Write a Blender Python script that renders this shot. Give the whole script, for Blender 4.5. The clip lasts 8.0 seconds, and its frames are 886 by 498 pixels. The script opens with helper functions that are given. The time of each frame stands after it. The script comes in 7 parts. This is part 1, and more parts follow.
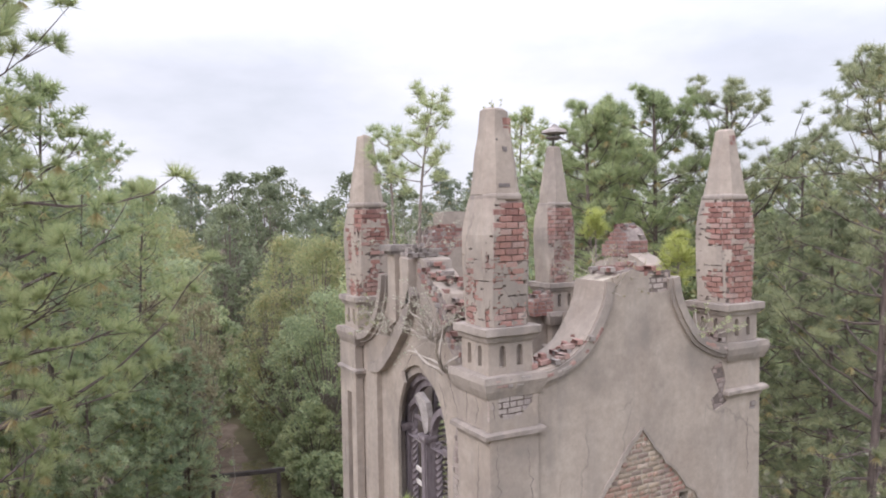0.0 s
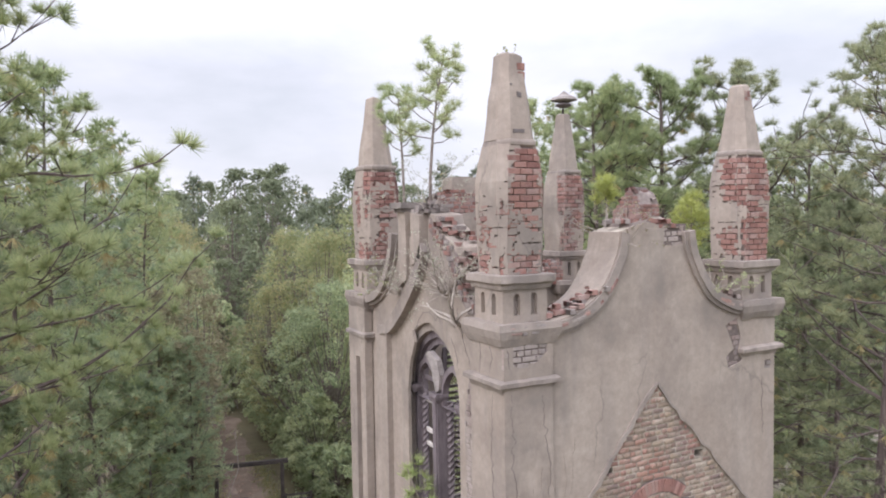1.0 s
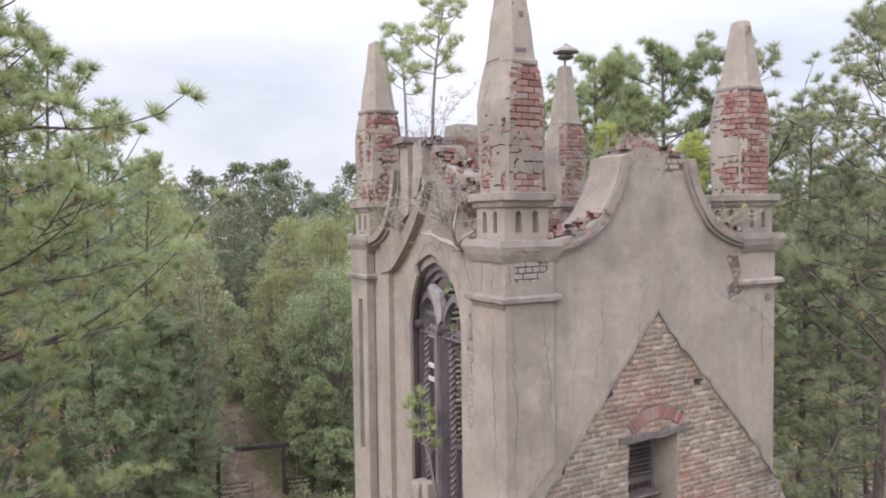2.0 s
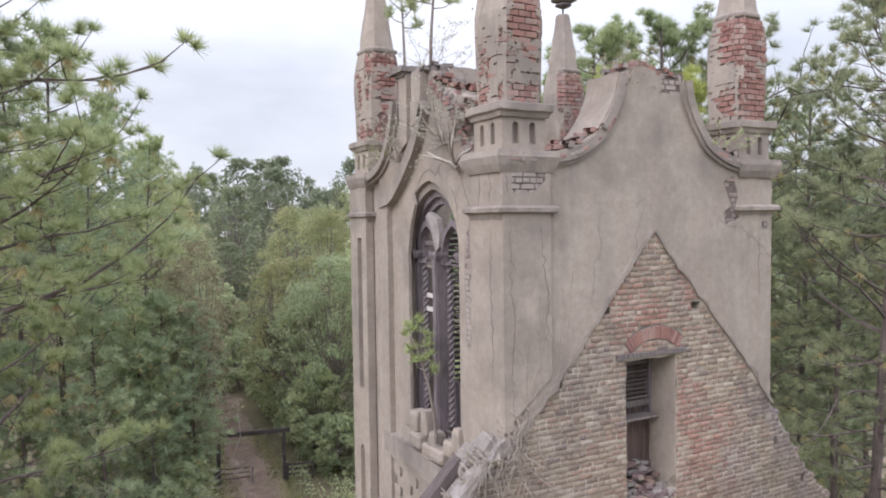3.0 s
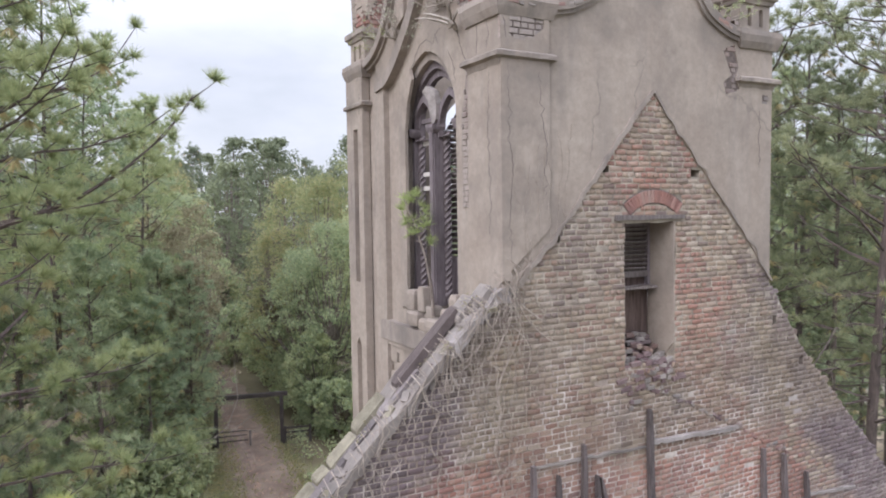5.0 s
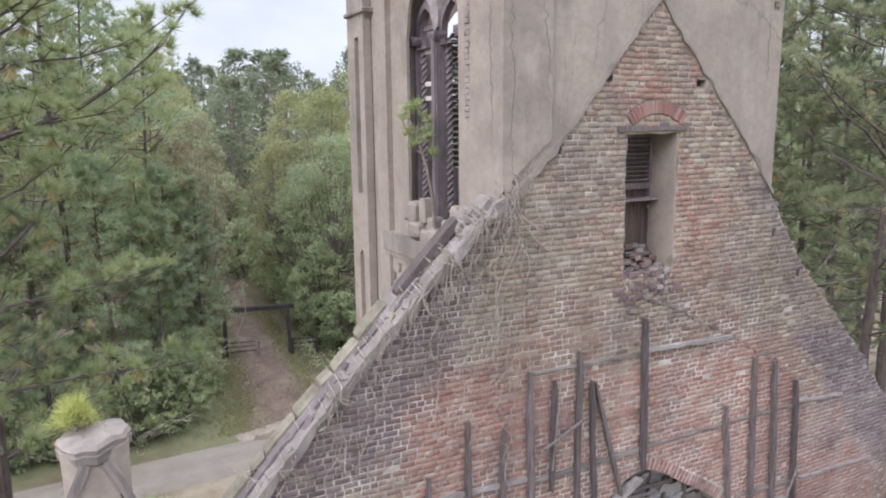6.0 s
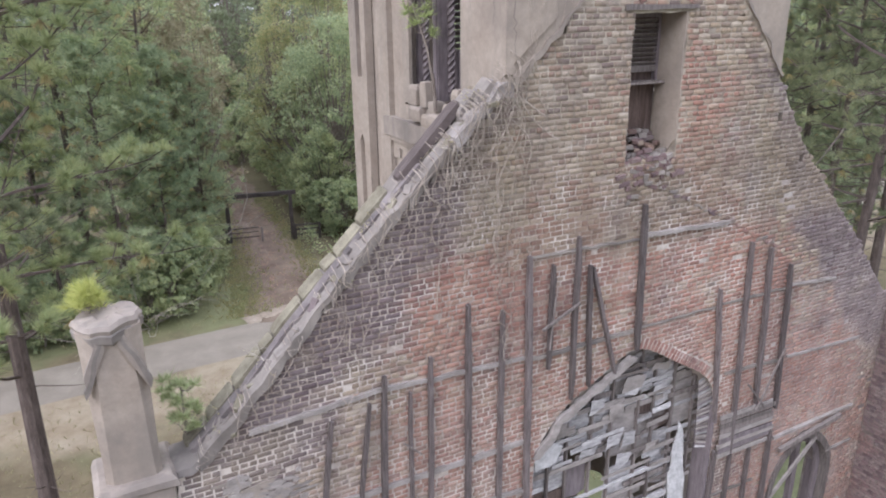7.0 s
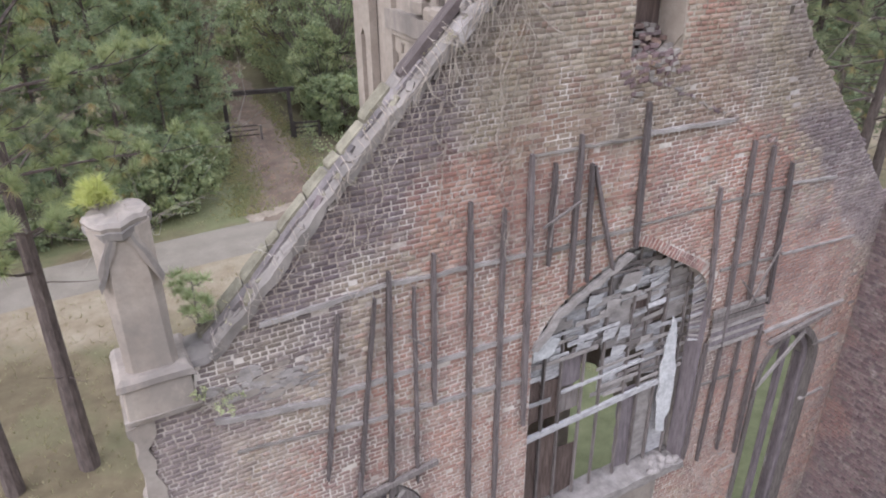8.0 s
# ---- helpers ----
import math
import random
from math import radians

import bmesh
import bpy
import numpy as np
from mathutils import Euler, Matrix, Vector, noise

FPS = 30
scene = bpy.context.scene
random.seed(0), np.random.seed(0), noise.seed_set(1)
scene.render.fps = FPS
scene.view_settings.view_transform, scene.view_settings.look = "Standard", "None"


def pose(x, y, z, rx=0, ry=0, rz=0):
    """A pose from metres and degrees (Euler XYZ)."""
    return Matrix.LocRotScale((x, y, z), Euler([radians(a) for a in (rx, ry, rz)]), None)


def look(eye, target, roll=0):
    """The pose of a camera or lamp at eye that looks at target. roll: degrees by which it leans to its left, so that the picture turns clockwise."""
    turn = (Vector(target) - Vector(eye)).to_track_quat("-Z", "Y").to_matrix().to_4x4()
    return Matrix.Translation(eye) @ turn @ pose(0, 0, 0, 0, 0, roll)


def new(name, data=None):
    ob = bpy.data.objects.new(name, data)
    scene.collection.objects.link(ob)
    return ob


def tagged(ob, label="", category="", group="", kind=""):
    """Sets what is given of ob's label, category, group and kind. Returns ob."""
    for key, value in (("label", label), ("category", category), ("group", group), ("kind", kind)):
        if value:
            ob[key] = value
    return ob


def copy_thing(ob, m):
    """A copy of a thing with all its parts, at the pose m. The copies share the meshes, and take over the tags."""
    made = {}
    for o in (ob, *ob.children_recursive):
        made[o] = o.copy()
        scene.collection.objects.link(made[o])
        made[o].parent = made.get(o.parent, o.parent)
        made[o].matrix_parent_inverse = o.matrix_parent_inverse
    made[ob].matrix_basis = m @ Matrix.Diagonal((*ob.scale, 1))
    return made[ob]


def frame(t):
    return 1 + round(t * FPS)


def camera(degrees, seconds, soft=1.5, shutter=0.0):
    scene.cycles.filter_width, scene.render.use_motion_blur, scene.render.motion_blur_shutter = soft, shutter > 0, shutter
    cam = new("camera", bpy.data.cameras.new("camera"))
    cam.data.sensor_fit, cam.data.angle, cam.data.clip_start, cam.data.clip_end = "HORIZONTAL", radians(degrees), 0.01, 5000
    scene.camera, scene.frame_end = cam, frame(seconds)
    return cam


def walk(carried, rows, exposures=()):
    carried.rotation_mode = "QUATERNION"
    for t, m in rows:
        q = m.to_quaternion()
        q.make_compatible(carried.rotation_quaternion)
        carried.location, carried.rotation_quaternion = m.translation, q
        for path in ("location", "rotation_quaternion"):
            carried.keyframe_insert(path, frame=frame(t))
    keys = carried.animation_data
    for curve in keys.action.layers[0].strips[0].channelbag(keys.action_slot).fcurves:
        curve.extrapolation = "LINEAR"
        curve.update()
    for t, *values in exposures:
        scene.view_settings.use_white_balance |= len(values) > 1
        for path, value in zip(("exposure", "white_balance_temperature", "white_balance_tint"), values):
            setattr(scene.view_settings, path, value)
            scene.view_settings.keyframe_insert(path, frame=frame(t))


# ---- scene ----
cam = camera(64.2, 8.0, soft=1.95)
PATH = [
    (0, (0.069, -0.065, 23.139), (1.012, 1.697, 23.054), -0.9),
    (0.5, (0.014, 0.049, 22.77), (0.955, 1.812, 22.685), -0.9),
    (1, (-0.036, 0.115, 22.391), (0.903, 1.879, 22.306), -0.9),
    (1.5, (-0.081, 0.087, 21.802), (0.855, 1.852, 21.719), -0.9),
    (1.7, (-0.103, 0.061, 21.587), (0.832, 1.827, 21.5), -0.8),
    (2.8, (-0.121, -0.082, 20.205), (0.814, 1.684, 20.127), -0.7),
    (3, (-0.141, -0.089, 19.952), (0.792, 1.677, 19.872), -0.8),
    (3.5, (-0.135, -0.08, 19.294), (0.799, 1.687, 19.215), -0.7),
    (4, (-0.146, -0.042, 18.632), (0.785, 1.726, 18.555), -0.7),
    (4.2, (-0.146, -0.042, 18.375), (0.785, 1.726, 18.297), -0.7),
    (5.3, (-0.14, -0.07, 17.91), (0.797, 1.69, 17.768), -0.7),
    (5.5, (-0.127, -0.094, 17.875), (0.799, 1.671, 17.7), -0.6),
    (6, (-0.12, -0.141, 17.885), (0.791, 1.605, 17.539), -0.6),
    (6.5, (-0.076, -0.13, 17.9), (0.814, 1.587, 17.391), -0.6),
    (7, (-0.129, -0.169, 17.881), (0.738, 1.509, 17.225), -0.7),
    (7.5, (-0.223, -0.237, 17.893), (0.616, 1.393, 17.093), -0.7),
    (8, (-0.213, -0.265, 17.909), (0.598, 1.316, 16.992), -0.7),
]
walk(cam, [(t, look(eye, target, roll)) for t, eye, target, roll in PATH], exposures=[(0.0, 0.42, 6100, 17.3), (4.0, 0.4, 5950, 15.5), (5.5, 0.46, 5900, 15.5), (6.5, 0.52, 5850, 15.5), (8.0, 0.48, 5850, 15.5)])

# ---- sky and light: a bright overcast day ----
SUN_ELEV, SUN_TURN = radians(34), radians(249)
world = bpy.data.worlds.new("overcast_sky")
scene.world = world
world.use_nodes = True
wn, wl = world.node_tree.nodes, world.node_tree.links
wn.clear()
w_out = wn.new("ShaderNodeOutputWorld")
w_bg = wn.new("ShaderNodeBackground")
w_sky = wn.new("ShaderNodeTexSky")
w_sky.sky_type, w_sky.sun_disc = "NISHITA", False
w_sky.sun_elevation, w_sky.sun_rotation = SUN_ELEV, SUN_TURN
w_sky.air_density, w_sky.dust_density = 1.0, 2.0
w_co = wn.new("ShaderNodeTexCoord")
w_map = wn.new("ShaderNodeMapping")
w_map.inputs["Scale"].default_value = (1.0, 1.0, 2.6)
w_map.inputs["Location"].default_value = (0.35, 0.1, 0.2)
w_n1 = wn.new("ShaderNodeTexNoise")
w_n1.inputs["Scale"].default_value, w_n1.inputs["Detail"].default_value, w_n1.inputs["Roughness"].default_value = 2.3, 7.0, 0.52
w_ramp = wn.new("ShaderNodeValToRGB")
w_ramp.color_ramp.elements[0].position, w_ramp.color_ramp.elements[0].color = 0.35, (5.45, 5.6, 5.7, 1)
w_ramp.color_ramp.elements[1].position, w_ramp.color_ramp.elements[1].color = 0.58, (7.3, 7.25, 7.4, 1)
w_mix = wn.new("ShaderNodeMixRGB")
w_mix.inputs["Fac"].default_value = 0.9
w_bg.inputs["Strength"].default_value = 0.11
wl.new(w_co.outputs["Generated"], w_map.inputs["Vector"])
wl.new(w_map.outputs["Vector"], w_n1.inputs["Vector"])
wl.new(w_n1.outputs["Fac"], w_ramp.inputs["Fac"])
wl.new(w_sky.outputs["Color"], w_mix.inputs["Color1"])
wl.new(w_ramp.outputs["Color"], w_mix.inputs["Color2"])
# an overcast sky is brighter overhead than towards the horizon
w_sep = wn.new("ShaderNodeSeparateXYZ")
w_up = wn.new("ShaderNodeMapRange")
w_up.inputs["From Min"].default_value, w_up.inputs["From Max"].default_value = 0.2, 1.0
w_up.inputs["To Min"].default_value, w_up.inputs["To Max"].default_value = 1.0, 3.5
w_mul = wn.new("ShaderNodeVectorMath")
w_mul.operation = "SCALE"
wl.new(w_co.outputs["Generated"], w_sep.inputs["Vector"])
wl.new(w_sep.outputs["Z"], w_up.inputs["Value"])
wl.new(w_mix.outputs["Color"], w_mul.inputs[0])
wl.new(w_up.outputs["Result"], w_mul.inputs["Scale"])
wl.new(w_mul.outputs["Vector"], w_bg.inputs["Color"])
wl.new(w_bg.outputs["Background"], w_out.inputs["Surface"])
sun = new("sun", bpy.data.lights.new("sun", "SUN"))
sun.data.energy, sun.data.angle, sun.data.color = 1.5, radians(40), (1.0, 0.96, 0.9)
sun.matrix_world = look((-53, -20, 38), (0, 0, 0))

# ---- materials ----
def mat_new(name, rough=0.9):
    m = bpy.data.materials.new(name)
    m.use_nodes = True
    b = m.node_tree.nodes["Principled BSDF"]
    b.inputs["Roughness"].default_value = rough
    b.inputs["Specular IOR Level"].default_value = 0.25
    return m, m.node_tree.nodes, m.node_tree.links, b


def nz(n, l, vec, scale, detail=5.0, rough=0.6):
    t = n.new("ShaderNodeTexNoise")
    t.inputs["Scale"].default_value, t.inputs["Detail"].default_value, t.inputs["Roughness"].default_value = scale, detail, rough
    if vec is not None:
        l.new(vec, t.inputs["Vector"])
    return t.outputs["Fac"]


def pos(n, l, scale=(1, 1, 1)):
    g = n.new("ShaderNodeNewGeometry")
    m = n.new("ShaderNodeMapping")
    m.inputs["Scale"].default_value = scale
    l.new(g.outputs["Position"], m.inputs["Vector"])
    return m.outputs["Vector"]


def ramp(n, l, fac, *stops):
    r = n.new("ShaderNodeValToRGB")
    e = r.color_ramp.elements
    while len(e) < len(stops):
        e.new(0.5)
    for el, (p, c) in zip(e, stops):
        el.position = p
        el.color = (*c, 1) if len(c) == 3 else c
    l.new(fac, r.inputs["Fac"])
    return r.outputs["Color"]


def grey(v):
    return (v, v, v)


def mix(n, l, fac, a, b, how="MIX"):
    m = n.new("ShaderNodeMixRGB")
    m.blend_type = how
    for sock, v in ((m.inputs["Fac"], fac), (m.inputs["Color1"], a), (m.inputs["Color2"], b)):
        if isinstance(v, (int, float)):
            sock.default_value = v
        elif isinstance(v, tuple):
            sock.default_value = (*v, 1)
        else:
            l.new(v, sock)
    return m.outputs["Color"]


def maths(n, l, op, a, b=0.0, clamp=False):
    m = n.new("ShaderNodeMath")
    m.operation, m.use_clamp = op, clamp
    for sock, v in ((m.inputs[0], a), (m.inputs[1], b)):
        if isinstance(v, (int, float)):
            sock.default_value = v
        else:
            l.new(v, sock)
    return m.outputs["Value"]


def bump(n, l, b, height, strength, dist=0.02):
    k = n.new("ShaderNodeBump")
    k.inputs["Strength"].default_value, k.inputs["Distance"].default_value = strength, dist
    l.new(height, k.inputs["Height"])
    l.new(k.outputs["Normal"], b.inputs["Normal"])


def stucco(name, c0, c1, stain, streak=0.5):
    """Weathered lime stucco with rain streaks, blotches and hairline cracks."""
    m, n, l, b = mat_new(name, 0.93)
    p = pos(n, l)
    base = ramp(n, l, nz(n, l, p, 1.3, 6, 0.65), (0.3, c0), (0.7, c1))
    fine = ramp(n, l, nz(n, l, p, 9, 8, 0.75), (0.32, grey(0.84)), (0.68, grey(1.09)))
    col = mix(n, l, 1.0, base, fine, "MULTIPLY")
    run = nz(n, l, pos(n, l, (2.6, 2.6, 0.25)), 1.1, 5, 0.6)
    col = mix(n, l, maths(n, l, "MULTIPLY", ramp(n, l, run, (0.5, grey(0)), (0.72, grey(1))), streak), col, stain)
    blot = ramp(n, l, nz(n, l, p, 0.7, 6, 0.6), (0.5, grey(0)), (0.66, grey(0.7)))
    col = mix(n, l, blot, col, (c0[0] * 0.7, c0[1] * 0.73, c0[2] * 0.77))
    pale_b = ramp(n, l, nz(n, l, pos(n, l, (1.3, 1.3, 0.8)), 1.1, 6, 0.65), (0.58, grey(0)), (0.72, grey(0.45)))
    col = mix(n, l, pale_b, col, tuple(min(0.7, v * 1.22) for v in c1))
    vo = n.new("ShaderNodeTexVoronoi")
    vo.feature = "DISTANCE_TO_EDGE"
    vo.inputs["Scale"].default_value = 0.55
    wob = n.new("ShaderNodeMixRGB")
    wob.inputs["Fac"].default_value = 0.22
    nn = n.new("ShaderNodeTexNoise")
    nn.inputs["Scale"].default_value, nn.inputs["Detail"].default_value = 2.5, 6
    l.new(p, nn.inputs["Vector"])
    l.new(pos(n, l, (1, 1, 0.45)), wob.inputs["Color1"])
    l.new(nn.outputs["Color"], wob.inputs["Color2"])
    l.new(wob.outputs["Color"], vo.inputs["Vector"])
    crack = ramp(n, l, vo.outputs["Distance"], (0.0, grey(1)), (0.006, grey(0)))
    gate = ramp(n, l, nz(n, l, p, 0.6, 2), (0.55, grey(0)), (0.62, grey(0.5)))
    col = mix(n, l, maths(n, l, "MULTIPLY", crack, gate), col, (0.13, 0.115, 0.105))
    l.new(col, b.inputs["Base Color"])
    bump(n, l, b, mix(n, l, 0.4, nz(n, l, p, 55, 5, 0.7), nz(n, l, p, 5, 4)), 0.45, 0.012)
    return m


M_STUCCO = stucco("weathered_stucco", (0.274, 0.228, 0.192), (0.368, 0.316, 0.268), (0.19, 0.175, 0.167), 0.36)
M_STONE = stucco("moulded_stucco", (0.238, 0.2, 0.172), (0.33, 0.287, 0.252), (0.14, 0.125, 0.12), 0.6)
M_COPE = stucco("coping_stone", (0.155, 0.136, 0.123), (0.29, 0.258, 0.235), (0.085, 0.075, 0.07), 0.5)


def brick_material(name, reds, pale, weather):
    """Old handmade brick; each brick its own tone, with grey weathering in large patches and lime smears."""
    m, n, l, b = mat_new(name, 0.92)
    p = pos(n, l)
    g = n.new("ShaderNodeNewGeometry")
    o = n.new("ShaderNodeObjectInfo")
    r = maths(n, l, "FRACT", maths(n, l, "ADD", g.outputs["Random Per Island"], o.outputs["Random"]))
    tone = ramp(n, l, r, *reds)
    grey_zone = nz(n, l, p, 0.42, 5, 0.6)
    if weather:
        sep = n.new("ShaderNodeSeparateXYZ")
        l.new(g.outputs["Position"], sep.inputs["Vector"])
        # weather gets at the bricks most along the open slopes of the gable
        dx = maths(n, l, "ABSOLUTE", maths(n, l, "SUBTRACT", sep.outputs["X"], 8.05))
        slope = maths(n, l, "SUBTRACT", maths(n, l, "SUBTRACT", 19.8, maths(n, l, "MULTIPLY", dx, 1.07)), sep.outputs["Z"])
        near = maths(n, l, "SUBTRACT", 1.0, maths(n, l, "DIVIDE", slope, 3.4), True)
        near = maths(n, l, "MULTIPLY", near, maths(n, l, "ADD", 0.34, maths(n, l, "DIVIDE", maths(n, l, "SUBTRACT", dx, 0.8), 2.4, True), True))
        low = maths(n, l, "MULTIPLY", maths(n, l, "DIVIDE", maths(n, l, "SUBTRACT", dx, 2.0), 6.0, True), 0.12)
        grey_zone = maths(n, l, "ADD", maths(n, l, "ADD", maths(n, l, "MULTIPLY", near, 0.34), low), grey_zone)
        # above the lost ceiling the wall stood open longest
        high = maths(n, l, "DIVIDE", maths(n, l, "SUBTRACT", sep.outputs["Z"], 13.9), 1.2, True)
        grey_zone = maths(n, l, "ADD", grey_zone, maths(n, l, "SUBTRACT", maths(n, l, "MULTIPLY", high, 0.16), 0.085))
        grey_zone = maths(n, l, "SUBTRACT", grey_zone, maths(n, l, "MULTIPLY", maths(n, l, "DIVIDE", maths(n, l, "SUBTRACT", sep.outputs["Z"], 17.9), 0.8, True), 0.13))
        grey_zone = maths(n, l, "ADD", grey_zone, maths(n, l, "MULTIPLY", maths(n, l, "SUBTRACT", nz(n, l, p, 2.2, 4, 0.6), 0.5), 0.22))
        grey_zone = maths(n, l, "ADD", grey_zone, maths(n, l, "MULTIPLY", maths(n, l, "SUBTRACT", r, 0.5), 0.16))
        wz = ramp(n, l, grey_zone, (0.47, grey(0.08)), (0.63, grey(0.94)))
        pale_c = ramp(n, l, maths(n, l, "FRACT", maths(n, l, "MULTIPLY", r, 7.3)), *pale)
        tone = mix(n, l, wz, tone, pale_c)
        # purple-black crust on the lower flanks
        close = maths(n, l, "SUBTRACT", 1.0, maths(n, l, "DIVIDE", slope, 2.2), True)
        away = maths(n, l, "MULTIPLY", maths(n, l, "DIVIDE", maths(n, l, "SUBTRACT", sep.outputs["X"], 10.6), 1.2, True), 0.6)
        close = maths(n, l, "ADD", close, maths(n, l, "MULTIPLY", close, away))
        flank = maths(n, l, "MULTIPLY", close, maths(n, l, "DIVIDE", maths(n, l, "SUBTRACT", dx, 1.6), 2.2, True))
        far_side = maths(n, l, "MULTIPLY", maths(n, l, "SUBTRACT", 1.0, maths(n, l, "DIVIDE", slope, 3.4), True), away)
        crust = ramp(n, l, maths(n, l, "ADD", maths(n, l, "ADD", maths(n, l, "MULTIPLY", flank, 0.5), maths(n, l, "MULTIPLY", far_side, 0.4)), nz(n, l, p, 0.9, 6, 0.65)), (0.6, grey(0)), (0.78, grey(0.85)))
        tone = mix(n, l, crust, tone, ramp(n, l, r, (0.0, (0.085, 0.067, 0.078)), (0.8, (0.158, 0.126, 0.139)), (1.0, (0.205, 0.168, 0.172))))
        # brown damp stain spread below the attic opening, away from the turret
        damp = maths(n, l, "MULTIPLY", maths(n, l, "DIVIDE", maths(n, l, "SUBTRACT", sep.outputs["X"], 4.4), 1.8, True), maths(n, l, "DIVIDE", maths(n, l, "SUBTRACT", 16.4, sep.outputs["Z"]), 1.4, True))
        damp = maths(n, l, "MULTIPLY", damp, maths(n, l, "DIVIDE", maths(n, l, "SUBTRACT", sep.outputs["Z"], 13.75), 0.45, True))
        damp = maths(n, l, "MULTIPLY", damp, ramp(n, l, nz(n, l, p, 0.8, 6, 0.7), (0.3, grey(0.62)), (0.62, grey(1.0))))
        tone = mix(n, l, damp, tone, ramp(n, l, r, (0.0, (0.14, 0.107, 0.08)), (0.6, (0.22, 0.175, 0.13)), (1.0, (0.285, 0.232, 0.175))))
        # lime bloom on the lowest courses
        bloom = maths(n, l, "MULTIPLY", maths(n, l, "DIVIDE", maths(n, l, "SUBTRACT", 13.0, sep.outputs["Z"]), 2.6, True), ramp(n, l, nz(n, l, p, 1.3, 7, 0.75), (0.4, grey(0.08)), (0.62, grey(0.62))))
        tone = mix(n, l, bloom, tone, (0.4, 0.325, 0.29))
        # yellowish lichen in patches
        moss = ramp(n, l, nz(n, l, p, 0.55, 6, 0.65), (0.55, grey(0)), (0.68, grey(0.45)))
        tone = mix(n, l, moss, tone, ramp(n, l, r, (0.0, (0.225, 0.188, 0.125)), (1.0, (0.345, 0.295, 0.205))))
    else:
        wz = ramp(n, l, grey_zone, (0.5, grey(0.0)), (0.7, grey(0.5)))
        tone = mix(n, l, wz, tone, pale[0][1])
    smear = ramp(n, l, nz(n, l, p, 2.0, 8, 0.78), (0.53, grey(0)), (0.7, grey(0.52)))
    if weather:
        smear = maths(n, l, "MULTIPLY", smear, maths(n, l, "SUBTRACT", 1.0, maths(n, l, "MULTIPLY", crust, 0.7)))
    tone = mix(n, l, smear, tone, (0.36, 0.32, 0.295))
    rust = ramp(n, l, nz(n, l, pos(n, l, (0.8, 1, 1)), 0.5, 6, 0.6), (0.5, grey(0)), (0.62, grey(0.55)))
    tone = mix(n, l, maths(n, l, "MULTIPLY", rust, maths(n, l, "SUBTRACT", 1.0, wz)), tone, (0.27, 0.15, 0.118))
    dark_tone = ramp(n, l, nz(n, l, pos(n, l, (1, 1, 0.5)), 0.9, 7, 0.7), (0.49, grey(0)), (0.68, grey(0.55)))
    tone = mix(n, l, dark_tone, tone, (0.12, 0.105, 0.11))
    spec = ramp(n, l, nz(n, l, p, 60, 3, 0.7), (0.3, grey(0.72)), (0.7, grey(1.15)))
    tone = mix(n, l, 1.0, tone, spec, "MULTIPLY")
    l.new(tone, b.inputs["Base Color"])
    bump(n, l, b, nz(n, l, p, 70, 5, 0.75), 0.6, 0.01)
    return m


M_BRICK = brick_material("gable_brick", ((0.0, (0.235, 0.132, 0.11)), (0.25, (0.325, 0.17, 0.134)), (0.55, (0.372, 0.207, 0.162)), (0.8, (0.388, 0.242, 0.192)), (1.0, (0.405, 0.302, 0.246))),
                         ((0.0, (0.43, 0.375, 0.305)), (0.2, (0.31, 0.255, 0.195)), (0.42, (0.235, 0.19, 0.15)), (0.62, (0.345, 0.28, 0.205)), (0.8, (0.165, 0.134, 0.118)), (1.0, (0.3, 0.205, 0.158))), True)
M_REDBRICK = brick_material("red_brick", ((0.0, (0.2, 0.105, 0.09)), (0.4, (0.29, 0.15, 0.125)), (0.75, (0.32, 0.19, 0.16)), (1.0, (0.33, 0.25, 0.22))), ((0.0, (0.37, 0.3, 0.27)), (1.0, (0.3, 0.2, 0.17))), False)
M_PALEBRICK = brick_material("lime_coated_brick", ((0.0, (0.21, 0.185, 0.17)), (1.0, (0.33, 0.29, 0.265))), ((0.0, (0.3, 0.265, 0.245)), (1.0, (0.3, 0.2, 0.17))), False)


def plain(name, c0, c1, scale=3.0, rough=0.9, stretch=(1, 1, 1), bumpy=0.4, rnd=0.0, fine=40):
    m, n, l, b = mat_new(name, rough)
    p = pos(n, l, stretch)
    col = ramp(n, l, nz(n, l, p, scale, 6, 0.65), (0.32, c0), (0.68, c1))
    col = mix(n, l, 1.0, col, ramp(n, l, nz(n, l, p, fine, 3, 0.7), (0.3, grey(0.8)), (0.7, grey(1.12))), "MULTIPLY")
    if rnd:
        o = n.new("ShaderNodeObjectInfo")
        col = mix(n, l, 1.0, col, ramp(n, l, o.outputs["Random"], (0, grey(1 - rnd)), (1, grey(1 + rnd))), "MULTIPLY")
    l.new(col, b.inputs["Base Color"])
    if bumpy:
        bump(n, l, b, nz(n, l, p, fine, 5, 0.7), bumpy, 0.01)
    return m


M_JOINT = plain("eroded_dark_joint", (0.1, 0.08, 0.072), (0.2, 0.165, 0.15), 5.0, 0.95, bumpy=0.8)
M_CORE = plain("rubble_core", (0.15, 0.12, 0.108), (0.32, 0.275, 0.25), 6.0, 0.95, bumpy=0.9)
M_CRACK = plain("crack_shadow", (0.1, 0.085, 0.078), (0.2, 0.172, 0.156), 5.0, 0.95, bumpy=0)


